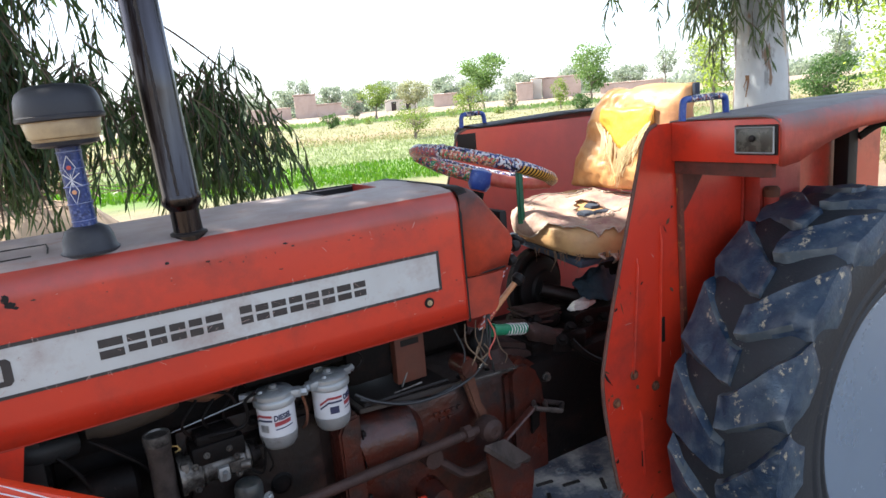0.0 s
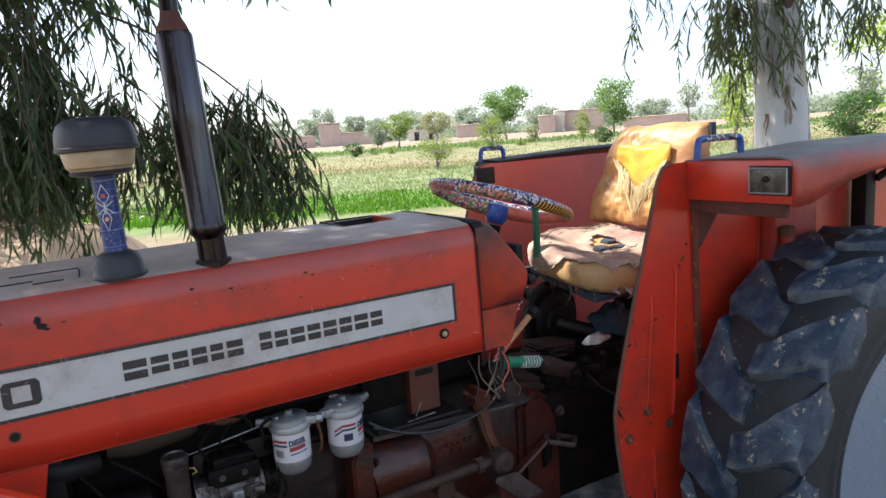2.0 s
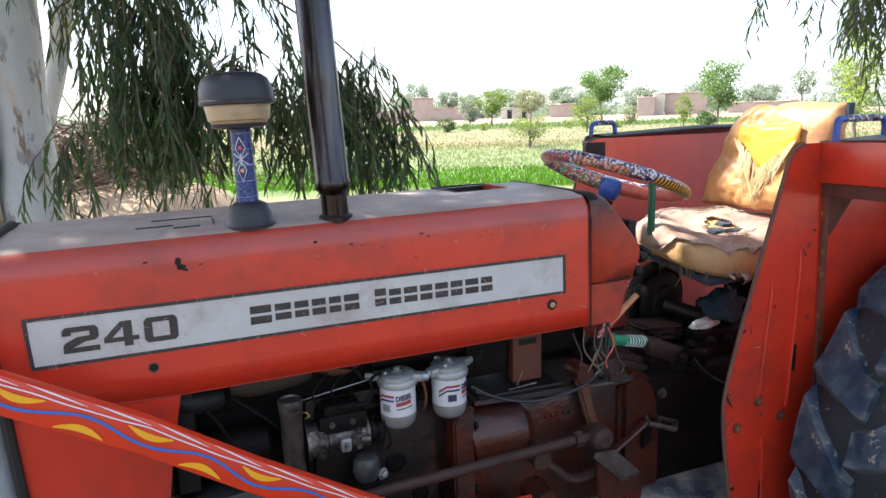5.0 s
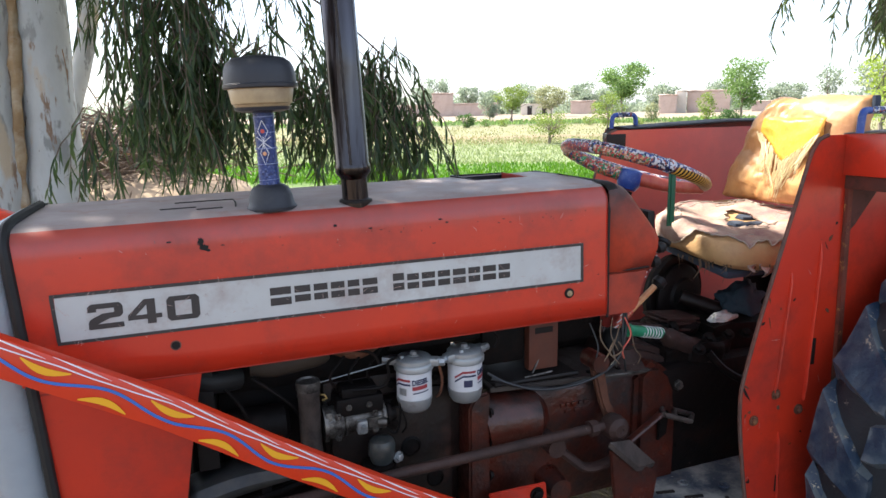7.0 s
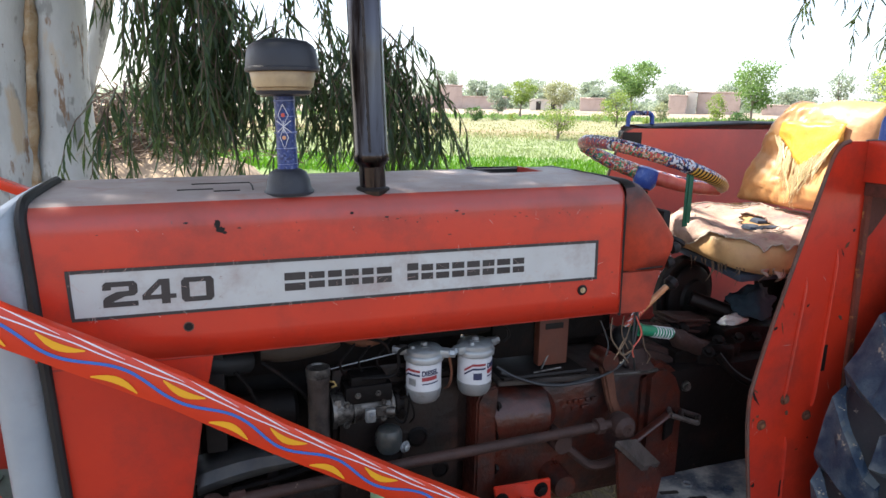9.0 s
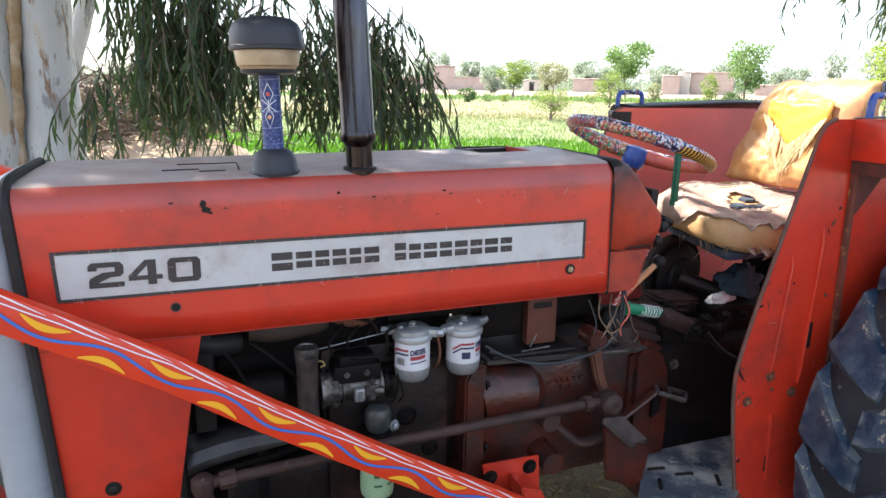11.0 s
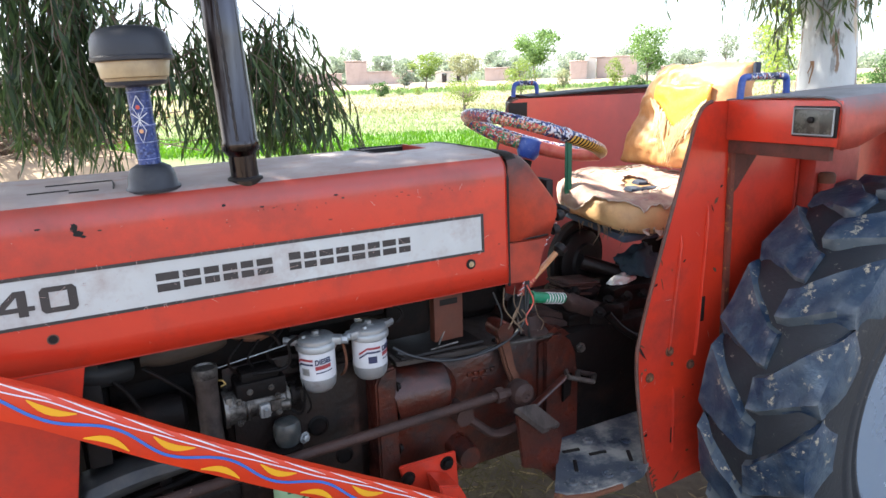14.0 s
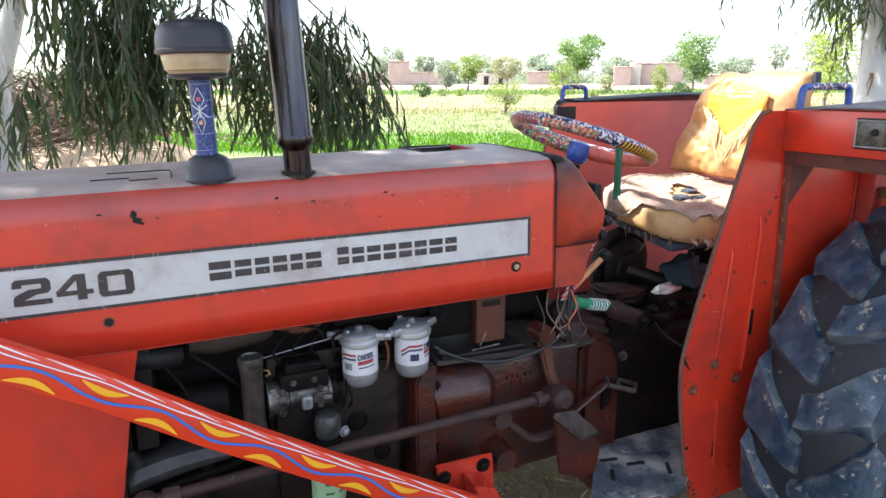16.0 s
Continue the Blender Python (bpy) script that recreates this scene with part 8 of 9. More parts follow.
lathe(bm, [(0.036, 0.535), (0.0405, 0.540), (0.042, 0.548), (0.042, 0.665), (0.038, 0.672)], Matrix.Translation((-0.613, -0.235, 0)), 28)
of = part("oil_filter", bm, M_GREENCAN, tractor, "pale green spin-on oil filter")
for z, h, w in ((0.628, 0.018, 0.5), (0.600, 0.016, 0.35), (0.575, 0.006, 0.5)):
    for a0 in (-2.0, -1.2):
        bm = bmesh.new()
        rows = []
        for i in range(6):
            a = a0 + w * i / 5
            rows.append([bm.verts.new((-0.613 + 0.0426 * math.cos(a), -0.235 + 0.0426 * math.sin(a), zz)) for zz in (z, z + h)])
        for p, q in zip(rows, rows[1:]):
            bm.faces.new((p[0], q[0], q[1], p[1]))
        part("print_bar", bm, M_GREENINK, of)
bm = bmesh.new()
lathe(bm, [(0.045, 0.672), (0.045, 0.70), (0.03, 0.705)], Matrix.Translation((-0.613, -0.215, 0)), 20)
part("filter_head", bm, M_IRON_DK, of)


def make_gearbox():
    bm = bmesh.new()
    prism(bm, [(-0.372, 0.46), (-0.372, 0.80), (-0.355, 0.835), (-0.312, 0.840), (-0.312, 0.46)], -0.232, 0.232, 0.006)
    gb = part("bell_housing", bm, M_IRON, tractor, "red-brown cast bell housing and gearbox", angle=30)
    bm = bmesh.new()
    tube(bm, [(-0.315, -0.16, 0.725), (-0.30, -0.16, 0.728), (-0.16, -0.16, 0.722), (-0.135, -0.155, 0.72)], [0.080, 0.084, 0.080, 0.055], 24)
    part("starter_bulge", bm, M_IRON, gb)
    bm = bmesh.new()
    box(bm, (-0.312, -0.185, 0.44), (0.25, 0.185, 0.800), 0.02)
    finely(bm, 2)
    part("gearbox_case", lump(bm, 0.004, 14), M_IRON, gb)
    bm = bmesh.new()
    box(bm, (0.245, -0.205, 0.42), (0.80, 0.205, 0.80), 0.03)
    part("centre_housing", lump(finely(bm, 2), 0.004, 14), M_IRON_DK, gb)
    bm = bmesh.new()
    prism(bm, [(0.165, 0.44), (0.165, 0.80), (0.200, 0.826), (0.245, 0.826), (0.285, 0.792), (0.308, 0.740), (0.318, 0.66), (0.320, 0.43)], -0.214, 0.214, 0.018)
    part("rear_shoulder", lump(finely(bm, 1), 0.004, 20), M_IRON, gb)
    bm = bmesh.new()
    prism(bm, [(0.13, 0.815), (0.165, 0.862), (0.215, 0.866), (0.33, 0.825), (0.47, 0.772), (0.47, 0.70), (0.16, 0.75)], -0.150, 0.10, 0.016)
    part("sloping_cover", lump(finely(bm, 2), 0.006, 22), M_DUSTIRON, gb)
    for z in (0.50, 0.60, 0.70, 0.78):
        bm = bmesh.new()
        bolt(bm, (-0.312, -0.222, z), (1, 0, 0), 0.010, 0.010)
        part("flange_bolt", bm, M_IRON_DK, gb)
        bm = bmesh.new()
        bolt(bm, (0.318, -0.195, z - 0.05), (1, 0, 0), 0.010, 0.010)
        part("flange_bolt", bm, M_IRON_DK, gb)
    for k, (x, w) in enumerate(((-0.075, 0.014), (-0.055, 0.010), (-0.038, 0.016), (-0.016, 0.012), (0.002, 0.014), (-0.060, 0.020), (-0.030, 0.024))):
        bm = bmesh.new()
        z = 0.735 if k < 5 else 0.715
        box(bm, (x, -0.1905, z), (x + w, -0.1845, z + 0.011), 0.001)
        part("casting_mark", bm, M_IRON, gb)
    # top cover with its pale gasket edge
    bm = bmesh.new()
    prism(bm, [(-0.30, 0.825), (-0.30, 0.838), (0.215, 0.812), (0.222, 0.799), (0.0, 0.806)], -0.205, 0.18, 0.002)
    cover = part("gearbox_cover", bm, surf("grimy_grey_cover", (0.052, 0.040, 0.034), (0.026, 0.018, 0.015), scale=10, rough=0.6, bump=0.4, dirt=(0.05, 0.04, 0.036), amount=0.42, dscale=10), gb, "grimy grey gearbox cover plate")
    bm = bmesh.new()
    tube(bm, [(-0.02, -0.2065, 0.819), (0.216, -0.2065, 0.806)], 0.0028, 6)
    part("gasket_edge", bm, M_ALU, cover)
    for x in (-0.10, 0.02, 0.12, 0.19):
        bm = bmesh.new()
        bolt(bm, (x, -0.18, 0.832 - 0.05 * (x + 0.3)), (0, 0, 1), 0.008, 0.010)
        part("cover_bolt", bm, M_IRON_DK, cover)
    # black tray under the fuel tank and the pale struts on it
    bm = bmesh.new()
    box(bm, (-0.285, -0.20, 0.842), (-0.03, 0.10, 0.850), 0.003, Matrix.Translation((0, 0, -0.01)))
    tube(bm, [(-0.285, -0.20, 0.842), (-0.03, -0.20, 0.838)], 0.006, 6)
    part("drip_tray", bm, M_SOOT, gb)
    for a, b in (((-0.155, -0.17, 0.845), (-0.125, -0.16, 0.89)), ((-0.19, -0.19, 0.845), (-0.105, -0.19, 0.850)), ((0.115, -0.18, 0.825), (0.105, -0.17, 0.885))):
        bm = bmesh.new()
        tube(bm, [a, b], 0.003, 6)
        part("pale_strut", bm, M_ALU, gb)
    # gear lever tower with its rubber boot
    bm = bmesh.new()
    lathe(bm, [(0.075, 0.80), (0.075, 0.815), (0.050, 0.825), (0.044, 0.845), (0.034, 0.862)], Matrix.Translation((0.170, -0.13, 0)), 20)
    part("lever_tower", bm, M_DUSTIRON, gb)
    bm = bmesh.new()
    lathe(bm, [(0.033, 0.860), (0.036, 0.870), (0.036, 0.895), (0.028, 0.912), (0.018, 0.920), (0.010, 0.922)], Matrix.Translation((0.148, -0.12, 0)), 18)
    part("lever_boot", bm, M_RUBBER, gb, "black rubber lever boot")
    bm = bmesh.new()
    tube(bm, curve([(0.148, -0.12, 0.915), (0.215, -0.12, 0.975), (0.290, -0.12, 1.035)], 5), [0.0095] * 11, 10)
    lv = part("gear_lever", bm, M_WRAPO, gb, "gear lever wrapped in worn orange tape")
    bm = bmesh.new()
    for k in range(7):
        p = Vector((0.148, -0.12, 0.920)).lerp(Vector((0.29, -0.12, 1.035)), k / 18 + 0.02)
        lathe(bm, [(0.0105, 0), (0.0112, 0.004), (0.0105, 0.007)], Matrix.Translation(p) @ pose(0, 0, 0, 0, 50, 0), 10)
    part("lever_band", bm, M_WRAPR, lv)["kind"] = "stuff"
    bm = bmesh.new()
    lathe(bm, [(0.012, 0), (0.022, 0.012), (0.020, 0.03), (0.008, 0.036)], Matrix.Translation((0.288, -0.12, 1.030)) @ pose(0, 0, 0, 0, 50, 0), 14)
    part("lever_knob", bm, M_RUBBER, lv)
    bm = bmesh.new()
    cord = curve([(0.106, -0.18, 0.945), (0.150, -0.18, 1.02), (0.205, -0.18, 1.095), (0.246, -0.18, 1.165)], 8)
    tube(bm, cord, 0.0036, 8)
    c = part("beaded_cord", bm, M_WRAPR, gb, "red and white beaded cord")
    bm = bmesh.new()
    for i in range(0, len(cord) - 1, 2):
        tube(bm, [cord[i] + Vector((-0.005, -0.003, 0)), cord[i + 1] + Vector((0.005, -0.003, 0))], 0.0018, 5)
    part("bead", bm, M_WRAPW, c)["kind"] = "stuff"
    bm = bmesh.new()
    lathe(bm, [(0.006, 0), (0.010, 0.02), (0.024, 0.036), (0.022, 0.045)], Matrix.Translation((0.240, -0.18, 1.150)) @ pose(0, 0, 0, 0, 32, 0), 14)
    part("throttle_knob", bm, M_RUBBER, gb)
    # green hose-wound grip
    bm = bmesh.new()
    a, b = Vector((0.160, -0.165, 0.925)), Vector((0.292, -0.150, 0.893))
    cyl(bm, a, b, 0.0165, 14)
    grip = part("control_grip", bm, M_WRAPG, gb, "control lever grip wound in green tape")
    bm = bmesh.new()
    d = (b - a).normalized()
    u, w = frame_of(d)
    for k in range(7):
        p = a.lerp(b, 0.40 + 0.085 * k)
        tube(bm, [p + (u * math.cos(t) + w * math.sin(t)) * 0.017 + d * 0.002 * t for t in np.linspace(0, 6.28, 12)], 0.0016 + 0.0008 * (k % 2), 4)
    part("grip_winding", bm, M_PALE, grip)
    bm = bmesh.new()
    cyl(bm, a - d * 0.004, a + d * 0.006, 0.020, 14)
    part("grip_end", bm, M_WRAPG, grip)
    bm = bmesh.new()
    tube(bm, curve([b, (0.33, -0.155, 0.872), (0.39, -0.155, 0.842), (0.450, -0.155, 0.815)], 4), [0.022] * 3 + [0.029] * 8 + [0.032] * 2, 14)
    part("control_arm", lump(bm, 0.006, 30), M_DUSTIRON, gb)
    bm = bmesh.new()
    tube(bm, [(0.455, -0.165, 0.845), (0.452, -0.168, 0.79), (0.456, -0.17, 0.765)], [0.026, 0.030, 0.020], 12)
    part("arm_knuckle", lump(bm, 0.004, 40), M_DUSTIRON, gb)
    for k in range(5):
        bm = bmesh.new()
        box(bm, (-0.065, -0.05, 0), (0.065, 0.05, 0.007), 0.002, Matrix.Translation((0.405 + 0.006 * (k % 3), -0.06 + 0.012 * (k % 2), 0.872 + 0.0085 * k)) @ pose(0, 0, 0, 0, 6, -6 + 7 * (k % 3)))
        part("stacked_plate", bm, M_DUSTIRON, gb)
    bm = bmesh.new()
    tube(bm, [(0.215, -0.09, 0.905), (0.335, -0.09, 0.882)], 0.016, 12)
    part("upper_rod", bm, M_DUSTIRON, gb)
    # lumpy hydraulic control housing behind it
    for lo, hi in (((0.30, -0.17, 0.76), (0.56, 0.10, 0.845)), ((0.38, -0.19, 0.76), (0.50, -0.12, 0.855)), ((0.50, -0.15, 0.78), (0.76, 0.06, 0.885)), ((0.34, -0.11, 0.84), (0.48, 0.02, 0.895))):
        bm = bmesh.new()
        box(bm, lo, hi, 0.02)
        part("hydraulic_housing", lump(finely(bm, 3), 0.016, 18), M_IRON_DK, gb, "greasy dark hydraulic control housing")
    for x, y, z in ((0.40, -0.195, 0.84), (0.46, -0.17, 0.86), (0.55, -0.155, 0.855), (0.37, -0.11, 0.89), (0.62, -0.155, 0.85)):
        bm = bmesh.new()
        bolt(bm, (x, y, z), (-0.3, -0.6, 0.7), 0.013, 0.014)
        part("housing_bolt", bm, M_IRON_DK, gb)
    bm = bmesh.new()
    tube(bm, curve([(0.43, -0.20, 0.83), (0.47, -0.22, 0.78), (0.53, -0.235, 0.74), (0.60, -0.25, 0.72)], 5), 0.012, 8)
    part("lever_rod", bm, M_IRON_DK, gb)
    bm = bmesh.new()
    lathe(bm, [(0.016, 0), (0.016, 0.006), (0.010, 0.007), (0.010, 0.014), (0.004, 0.014)], Matrix.Translation((0.316, -0.206, 0.745)) @ pose(0, 0, 0, 90, 0, 0), 14)
    part("drain_plug", bm, M_ALU, gb)
    # orange-brown bracket of the fuel tank above
    bm = bmesh.new()
    box(bm, (-0.163, -0.165, 0.850), (-0.072, -0.135, 1.00), 0.004)
    tb = part("tank_bracket", bm, surf("orange_rust_paint", (0.135, 0.032, 0.014), (0.085, 0.024, 0.013), scale=10, rough=0.6, dirt=(0.10, 0.045, 0.03), amount=0.4, dscale=12), gb, "rusty orange tank bracket")
    # black plate in place of a slot's shaded inside
    bm = bmesh.new()
    box(bm, (-0.145, -0.167, 0.955), (-0.09, -0.160, 0.972), 0.001)
    part("bracket_slot", bm, M_SOOT, tb)
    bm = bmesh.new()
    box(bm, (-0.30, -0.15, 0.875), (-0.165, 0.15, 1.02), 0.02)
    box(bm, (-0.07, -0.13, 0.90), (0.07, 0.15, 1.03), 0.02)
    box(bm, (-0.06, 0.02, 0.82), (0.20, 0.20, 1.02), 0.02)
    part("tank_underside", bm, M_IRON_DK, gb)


make_gearbox()


def make_linkage():
    # brake arm and drag link with its ball joint
    bm = bmesh.new()
    prism(bm, [(0.002, 0.862), (0.012, 0.885), (0.034, 0.880), (0.042, 0.855), (0.066, 0.745), (0.090, 0.695), (0.062, 0.680), (0.035, 0.745)], -0.225, -0.200, 0.006)
    arm = part("brake_arm", bm, M_RUST, tractor, "rusty brown brake arm")
    bm = bmesh.new()
    tube(bm, [(0.022, -0.24, 0.868), (0.022, -0.17, 0.868)], 0.026, 14)
    part("arm_pivot", bm, M_IRON, arm)
    bm = bmesh.new()
    tube(bm, [(-1.012, -0.30, 0.688), (-0.55, -0.285, 0.699), (-0.02, -0.270, 0.700), (0.03, -0.268, 0.698)], 0.0135, 12)
    rod = part("drag_link", bm, M_DUSTIRON, tractor, "long rusty steering drag link")
    bm = bmesh.new()
    tube(bm, [(-0.035, -0.271, 0.701), (-0.012, -0.270, 0.701)], 0.022, 8)
    part("clamp", bm, M_DUSTIRON, rod)
    bm = bmesh.new()
    tube(bm, [(-0.99, -0.30, 0.688), (-0.955, -0.299, 0.689)], 0.021, 8)
    part("clamp", bm, M_DUSTIRON, rod)
    bm = bmesh.new()
    lathe(bm, [(0.004, -0.034), (0.022, -0.032), (0.032, -0.022), (0.036, 0), (0.032, 0.022), (0.022, 0.030), (0.018, 0.034), (0.008, 0.034), (0.006, 0.030)], Matrix.Translation((0.045, -0.275, 0.695)) @ pose(0, 0, 0, 90), 20)
    part("ball_joint", bm, M_DUSTIRON, rod, "greasy steering ball joint")
    bm = bmesh.new()
    lathe(bm, [(0.010, -0.04), (0.018, -0.028), (0.024, -0.010), (0.024, 0.012), (0.017, 0.020), (0.008, 0.022)], Matrix.Translation((-1.025, -0.305, 0.690)), 18)
    tube(bm, curve([(-1.02, -0.30, 0.67), (-1.01, -0.30, 0.60), (-0.98, -0.30, 0.50)], 4), 0.015, 10)
    part("track_rod_end", bm, M_DUSTIRON, rod)
    # lower cross lever and boss
    bm = bmesh.new()
    tube(bm, curve([(-0.125, -0.225, 0.655), (-0.075, -0.24, 0.610), (-0.03, -0.25, 0.575), (0.03, -0.255, 0.575), (0.10, -0.255, 0.600)], 6), 0.017, 10, squash=0.75)
    tube(bm, [(-0.125, -0.26, 0.655), (-0.125, -0.18, 0.655)], 0.027, 12)
    part("clutch_lever", bm, M_DUSTIRON, tractor)
    bm = bmesh.new()
    tube(bm, [(-0.115, -0.185, 0.530), (-0.115, -0.265, 0.530)], [0.040, 0.032], 16)
    part("cross_shaft_boss", bm, M_IRON, tractor)
    # clutch pedal: sloping pad and side plate
    bm = bmesh.new()
    v = [(-0.010, -0.335, 0.686), (0.079, -0.300, 0.660), (0.169, -0.300, 0.572), (0.086, -0.335, 0.594)]
    top = [bm.verts.new(p) for p in v]
    low = [bm.verts.new((p[0] - 0.006, p[1], p[2] - 0.012)) for p in v]
    bm.faces.new(top)
    bm.faces.new(low[::-1])
    for i in range(4):
        bm.faces.new((top[i], low[i], low[(i + 1) % 4], top[(i + 1) % 4]))
    ped = part("clutch_pedal", bm, M_BROWNSTEEL, tractor, "worn grey clutch pedal pad on a rusty arm")
    bm = bmesh.new()
    prism(bm, [(0.002, 0.652), (0.146, 0.566), (0.163, 0.541), (0.138, 0.400), (0.083, 0.458), (0.060, 0.47), (0.023, 0.484)], -0.322, -0.310, 0.003)
    part("pedal_plate", bm, M_IRON, ped)
    # brake pedal
    bm = bmesh.new()
    tube(bm, curve([(0.09, -0.24, 0.60), (0.16, -0.24, 0.64), (0.232, -0.24, 0.682)], 5), 0.013, 10, squash=0.6)
    bp = part("brake_pedal", bm, M_IRON, tractor, "brake pedal with an openwork pad")
    for a, b in (((0.235, -0.25, 0.683), (0.315, -0.27, 0.656)), ((0.265, -0.20, 0.683), (0.365, -0.22, 0.646)), ((0.235, -0.25, 0.683), (0.265, -0.20, 0.683)), ((0.315, -0.27, 0.656), (0.365, -0.22, 0.646)), ((0.270, -0.255, 0.672), (0.305, -0.208, 0.668))):
        bm = bmesh.new()
        tube(bm, [a, b], 0.008, 8)
        part("pad_bar", bm, M_BROWNSTEEL, bp)
    bm = bmesh.new()
    prism(bm, [(0.235, 0.68), (0.27, 0.68), (0.265, 0.61), (0.235, 0.59)], -0.23, -0.22, 0.002)
    part("pedal_web", bm, M_IRON_DK, bp)


make_linkage()


def make_footplate():
    bm = bmesh.new()
    out = [(0.055, -0.425), (0.075, -0.452), (0.14, -0.478), (0.24, -0.487), (0.33, -0.476), (0.365, -0.457), (0.39, -0.446), (0.85, -0.446), (0.85, -0.20), (0.24, -0.20), (0.175, -0.280)]
    a = [bm.verts.new((x, y, 0.460)) for x, y in out]
    b = [bm.verts.new((x, y, 0.438)) for x, y in out]
    bm.faces.new(a)
    bm.faces.new(b[::-1])
    for i in range(len(a)):
        j = (i + 1) % len(a)
        bm.faces.new((a[i], b[i], b[j], a[j]))
    fp = part("foot_plate", bm, M_PLATE, tractor, "worn blue-grey chequered foot plate")
    rng = np.random.default_rng(80)
    for k, (x, y) in enumerate([(0.12, -0.42), (0.18, -0.36), (0.23, -0.44), (0.28, -0.34), (0.31, -0.455), (0.35, -0.40), (0.30, -0.27), (0.22, -0.29), (0.40, -0.33), (0.42, -0.42), (0.16, -0.455)]):
        bm = bmesh.new()
        if k % 2:
            box(bm, (-0.028, -0.006, 0), (0.028, 0.006, 0.006), 0.003, Matrix.Translation((x, y, 0.4585)) @ pose(0, 0, 0, 0, 0, -12 + 70 * (k % 4 == 1)))
        else:
            lathe(bm, [(0.016, 0), (0.016, 0.007), (0.010, 0.007), (0.009, 0.001)], Matrix.Translation((x, y, 0.4595)), 14)
        part("tread_boss", bm, M_SOOT if k % 2 else M_PLATE, fp)
    bm = bmesh.new()
    tube(bm, [(x, y, 0.447) for x, y in out[:4]], 0.008, 8)
    part("plate_edge", bm, M_RUST, fp)
    for x in (0.45, 0.75):
        bm = bmesh.new()
        box(bm, (x - 0.03, -0.44, 0.40), (x + 0.03, -0.2, 0.44), 0.005)
        part("plate_support", bm, M_IRON_DK, fp)


make_footplate()


def make_axle_side():
    """Black drum on the far side of the centre housing, half-shaft pipe and seat frame."""
    bm = bmesh.new()
    lathe(bm, [(0.02, -0.03), (0.11, -0.03), (0.138, -0.02), (0.143, 0.0), (0.135, 0.012), (0.126, 0.012), (0.121, 0.0), (0.02, 0.0)], Matrix.Translation((0.548, 0.10, 0.925)) @ pose(0, 0, 0, 90, 0, 12), 36)
    d = part("brake_drum", bm, M_SOOT, tractor, "black round drum housing", angle=30)
    bm = bmesh.new()
    lathe(bm, [(0.112, 0.0), (0.112, 0.012), (0.102, 0.020), (0.068, 0.024), (0.062, 0.034), (0.02, 0.036)], Matrix.Translation((0.556, 0.094, 0.920)) @ pose(0, 0, 0, 90, 0, 12), 30)
    part("drum_cover", bm, M_SOOT, d)
    bm = bmesh.new()
    tube(bm, [(0.515, 0.03, 0.935), (0.62, -0.05, 0.895)], 0.026, 16)
    part("stub_pipe", lump(bm, 0.003, 40), M_BLOCK, tractor)
    bm = bmesh.new()
    box(bm, (0.46, 0.16, 0.60), (0.80, 0.30, 0.78), 0.02)
    part("axle_housing", bm, M_IRON_DK, tractor)


make_axle_side()


def make_wiring():
    runs = [([(-0.31, -0.21, 0.885), (-0.26, -0.225, 0.855), (-0.17, -0.235, 0.825), (-0.06, -0.235, 0.82), (0.03, -0.235, 0.84), (0.085, -0.235, 0.885), (0.105, -0.23, 0.95), (0.11, -0.22, 1.01)], 0.0042, M_WIRE),
            ([(-0.30, -0.215, 0.87), (-0.22, -0.225, 0.838), (-0.12, -0.23, 0.818), (-0.02, -0.23, 0.826)], 0.005, M_WIRE),
            ([(0.105, -0.22, 1.0), (0.095, -0.23, 0.93), (0.102, -0.235, 0.86), (0.11, -0.23, 0.83)], 0.0035, M_WIRE),
            ([(0.06, -0.23, 0.995), (0.05, -0.24, 0.95), (0.075, -0.24, 0.90)], 0.0014, M_CORD),
            ([(0.03, -0.22, 0.99), (0.02, -0.235, 0.94), (0.05, -0.24, 0.895), (0.08, -0.24, 0.86)], 0.002, M_CORD),
            ([(0.085, -0.23, 0.97), (0.06, -0.24, 0.92), (0.03, -0.24, 0.875)], 0.002, M_CORD),
            ([(0.12, -0.23, 0.96), (0.13, -0.24, 0.90), (0.155, -0.235, 0.87), (0.15, -0.23, 0.845)], 0.0016, M_CORD),
            ([(0.0, -0.21, 0.98), (0.015, -0.23, 0.92), (0.005, -0.235, 0.88)], 0.0025, M_WIRE),
            ([(0.10, -0.23, 0.99), (0.115, -0.24, 0.94), (0.09, -0.24, 0.90), (0.10, -0.235, 0.87)], 0.0022, M_WRAPR),
            ([(0.07, -0.23, 0.93), (0.045, -0.242, 0.905), (0.06, -0.24, 0.885), (0.09, -0.24, 0.90), (0.075, -0.24, 0.925)], 0.0022, M_CORD)]
    for pts, r, mat in runs:
        bm = bmesh.new()
        tube(bm, curve(pts, 6), r, 6)
        part("wire", bm, mat, tractor)


make_wiring()
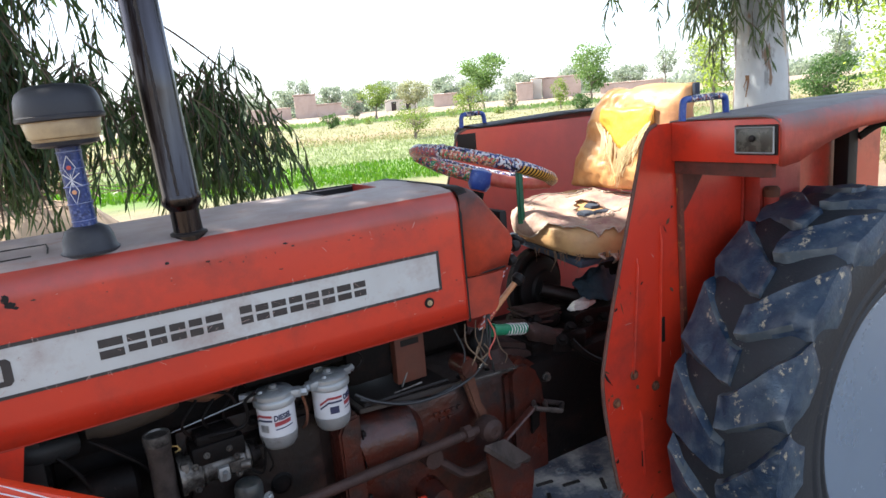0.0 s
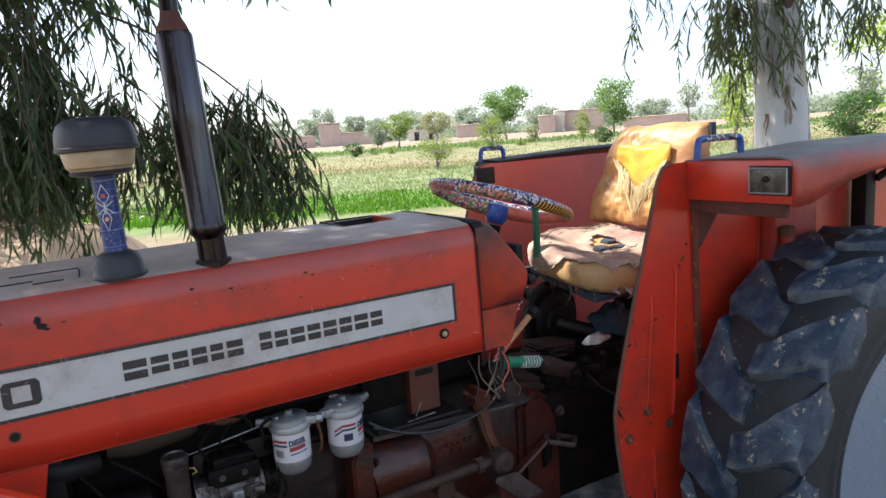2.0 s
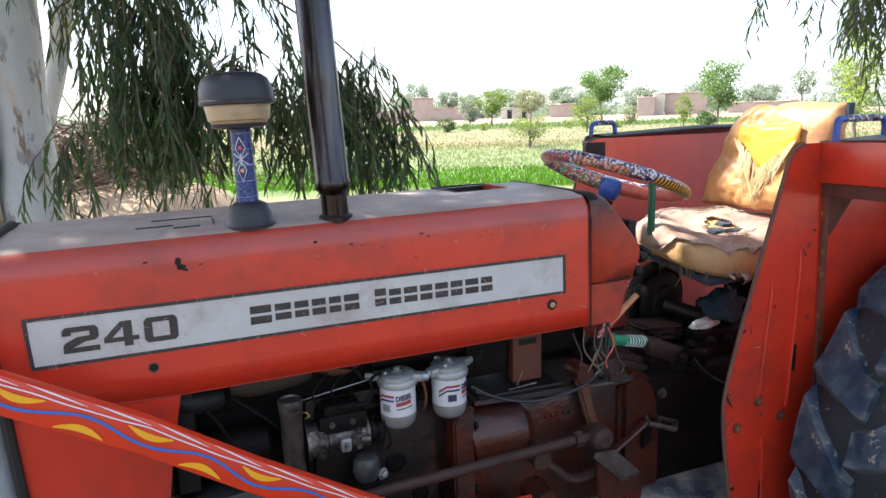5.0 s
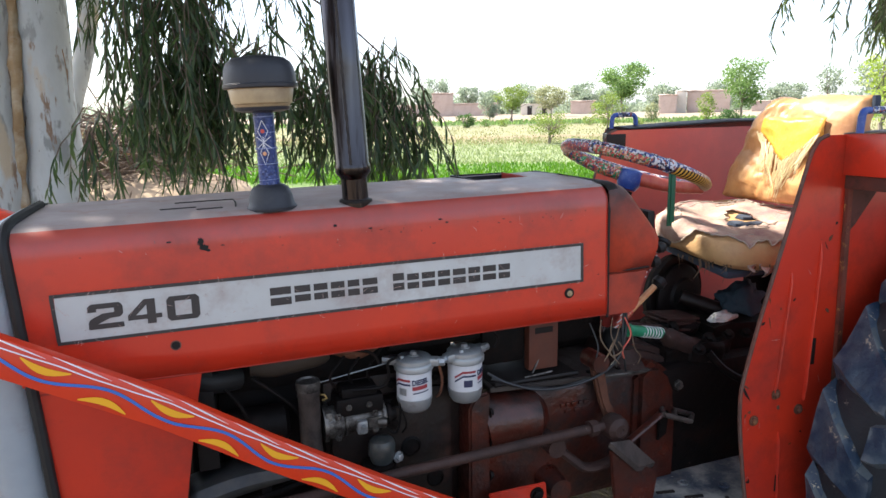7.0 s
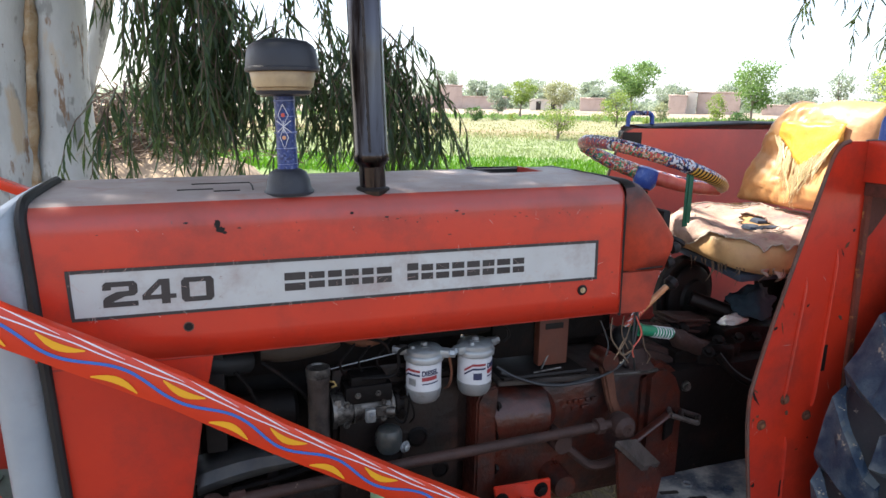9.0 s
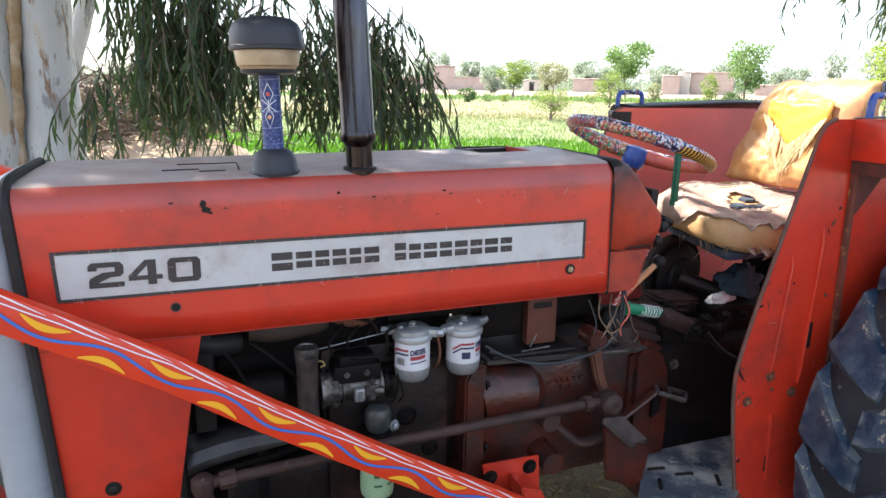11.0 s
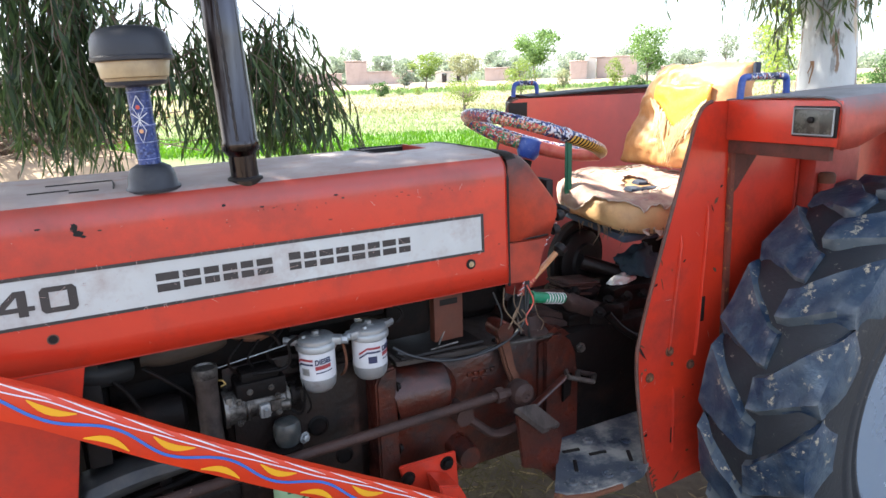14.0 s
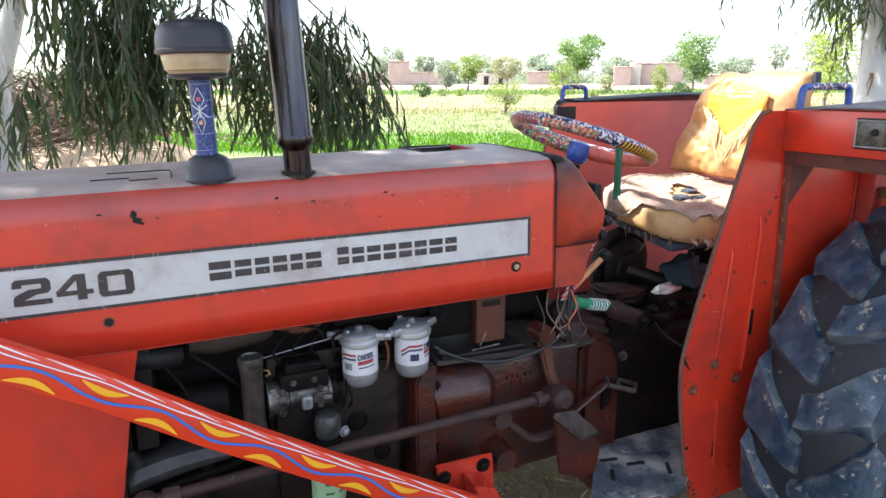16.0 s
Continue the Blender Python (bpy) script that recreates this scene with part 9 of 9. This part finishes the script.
# grey sheet strip and bars low beside the radiator
bm = bmesh.new()
rows = []
for k in range(11):
    t = k / 10
    x = -1.055 + 0.225 * t
    zc = 0.704 + 0.010 * math.sin(t * 3) + 0.024 * t
    h = 0.022 * (1 - 0.5 * t ** 3)
    rows.append([bm.verts.new((x, y, z)) for y, z in ((-0.245, zc - h), (-0.250, zc), (-0.235, zc + h), (-0.15, zc + h + 0.004))])
for a, b in zip(rows, rows[1:]):
    for k in range(3):
        bm.faces.new((a[k], a[k + 1], b[k + 1], b[k]))
o = part("air_deflector", bm, surf("dusty_dark_sheet", (0.045, 0.048, 0.054), (0.020, 0.020, 0.022), scale=9, rough=0.5, dirt=(0.085, 0.074, 0.064), amount=0.42, dscale=12), tractor, "bent dark sheet deflector")
o.modifiers.new("thickness", "SOLIDIFY").thickness = 0.004
bm = bmesh.new()
box(bm, (-1.06, -0.24, 0.60), (-1.035, -0.22, 0.70), 0.003)
box(bm, (-0.90, -0.22, 0.56), (-0.875, -0.20, 0.70), 0.003)
tube(bm, [(-0.98, -0.215, 0.665), (-0.86, -0.215, 0.678), (-0.78, -0.205, 0.69)], 0.010, 8)
tube(bm, [(-1.02, -0.22, 0.640), (-0.80, -0.21, 0.640)], 0.008, 8)
part("deflector_stay", bm, M_IRON_DK, tractor)


# ---------------------------------------------------------------- loose things on the tractor
def crumpled(name, at, size, mat, seed, label, category, squash=0.5):
    """A crumpled cloth or bag."""
    bm = bmesh.new()
    bmesh.ops.create_icosphere(bm, subdivisions=4, radius=1)
    for v in bm.verts:
        n = v.co.normalized()
        k = 1 + 0.45 * noise.noise(n * 1.8 + Vector((seed, 0, 0))) + 0.28 * abs(noise.noise(n * 4.5 + Vector((0, seed, 0)))) + 0.10 * noise.noise(n * 11)
        v.co = Vector((n.x * size[0], n.y * size[1], max(-0.35, n.z) * size[2])) * k
    ob = part(name, bm, mat, None, angle=180)
    ob.location = at
    tagged(ob, label, category)


crumpled("rag", (0.665, -0.08, 0.925), (0.075, 0.05, 0.060), M_TEAL, 3.0, "crumpled dark teal rag lying on the housing", "rag")
crumpled("plastic_bag", (0.570, -0.105, 0.892), (0.045, 0.02, 0.020), M_PLASTIC, 8.0, "scrap of white plastic bag under the seat", "plastic bag")
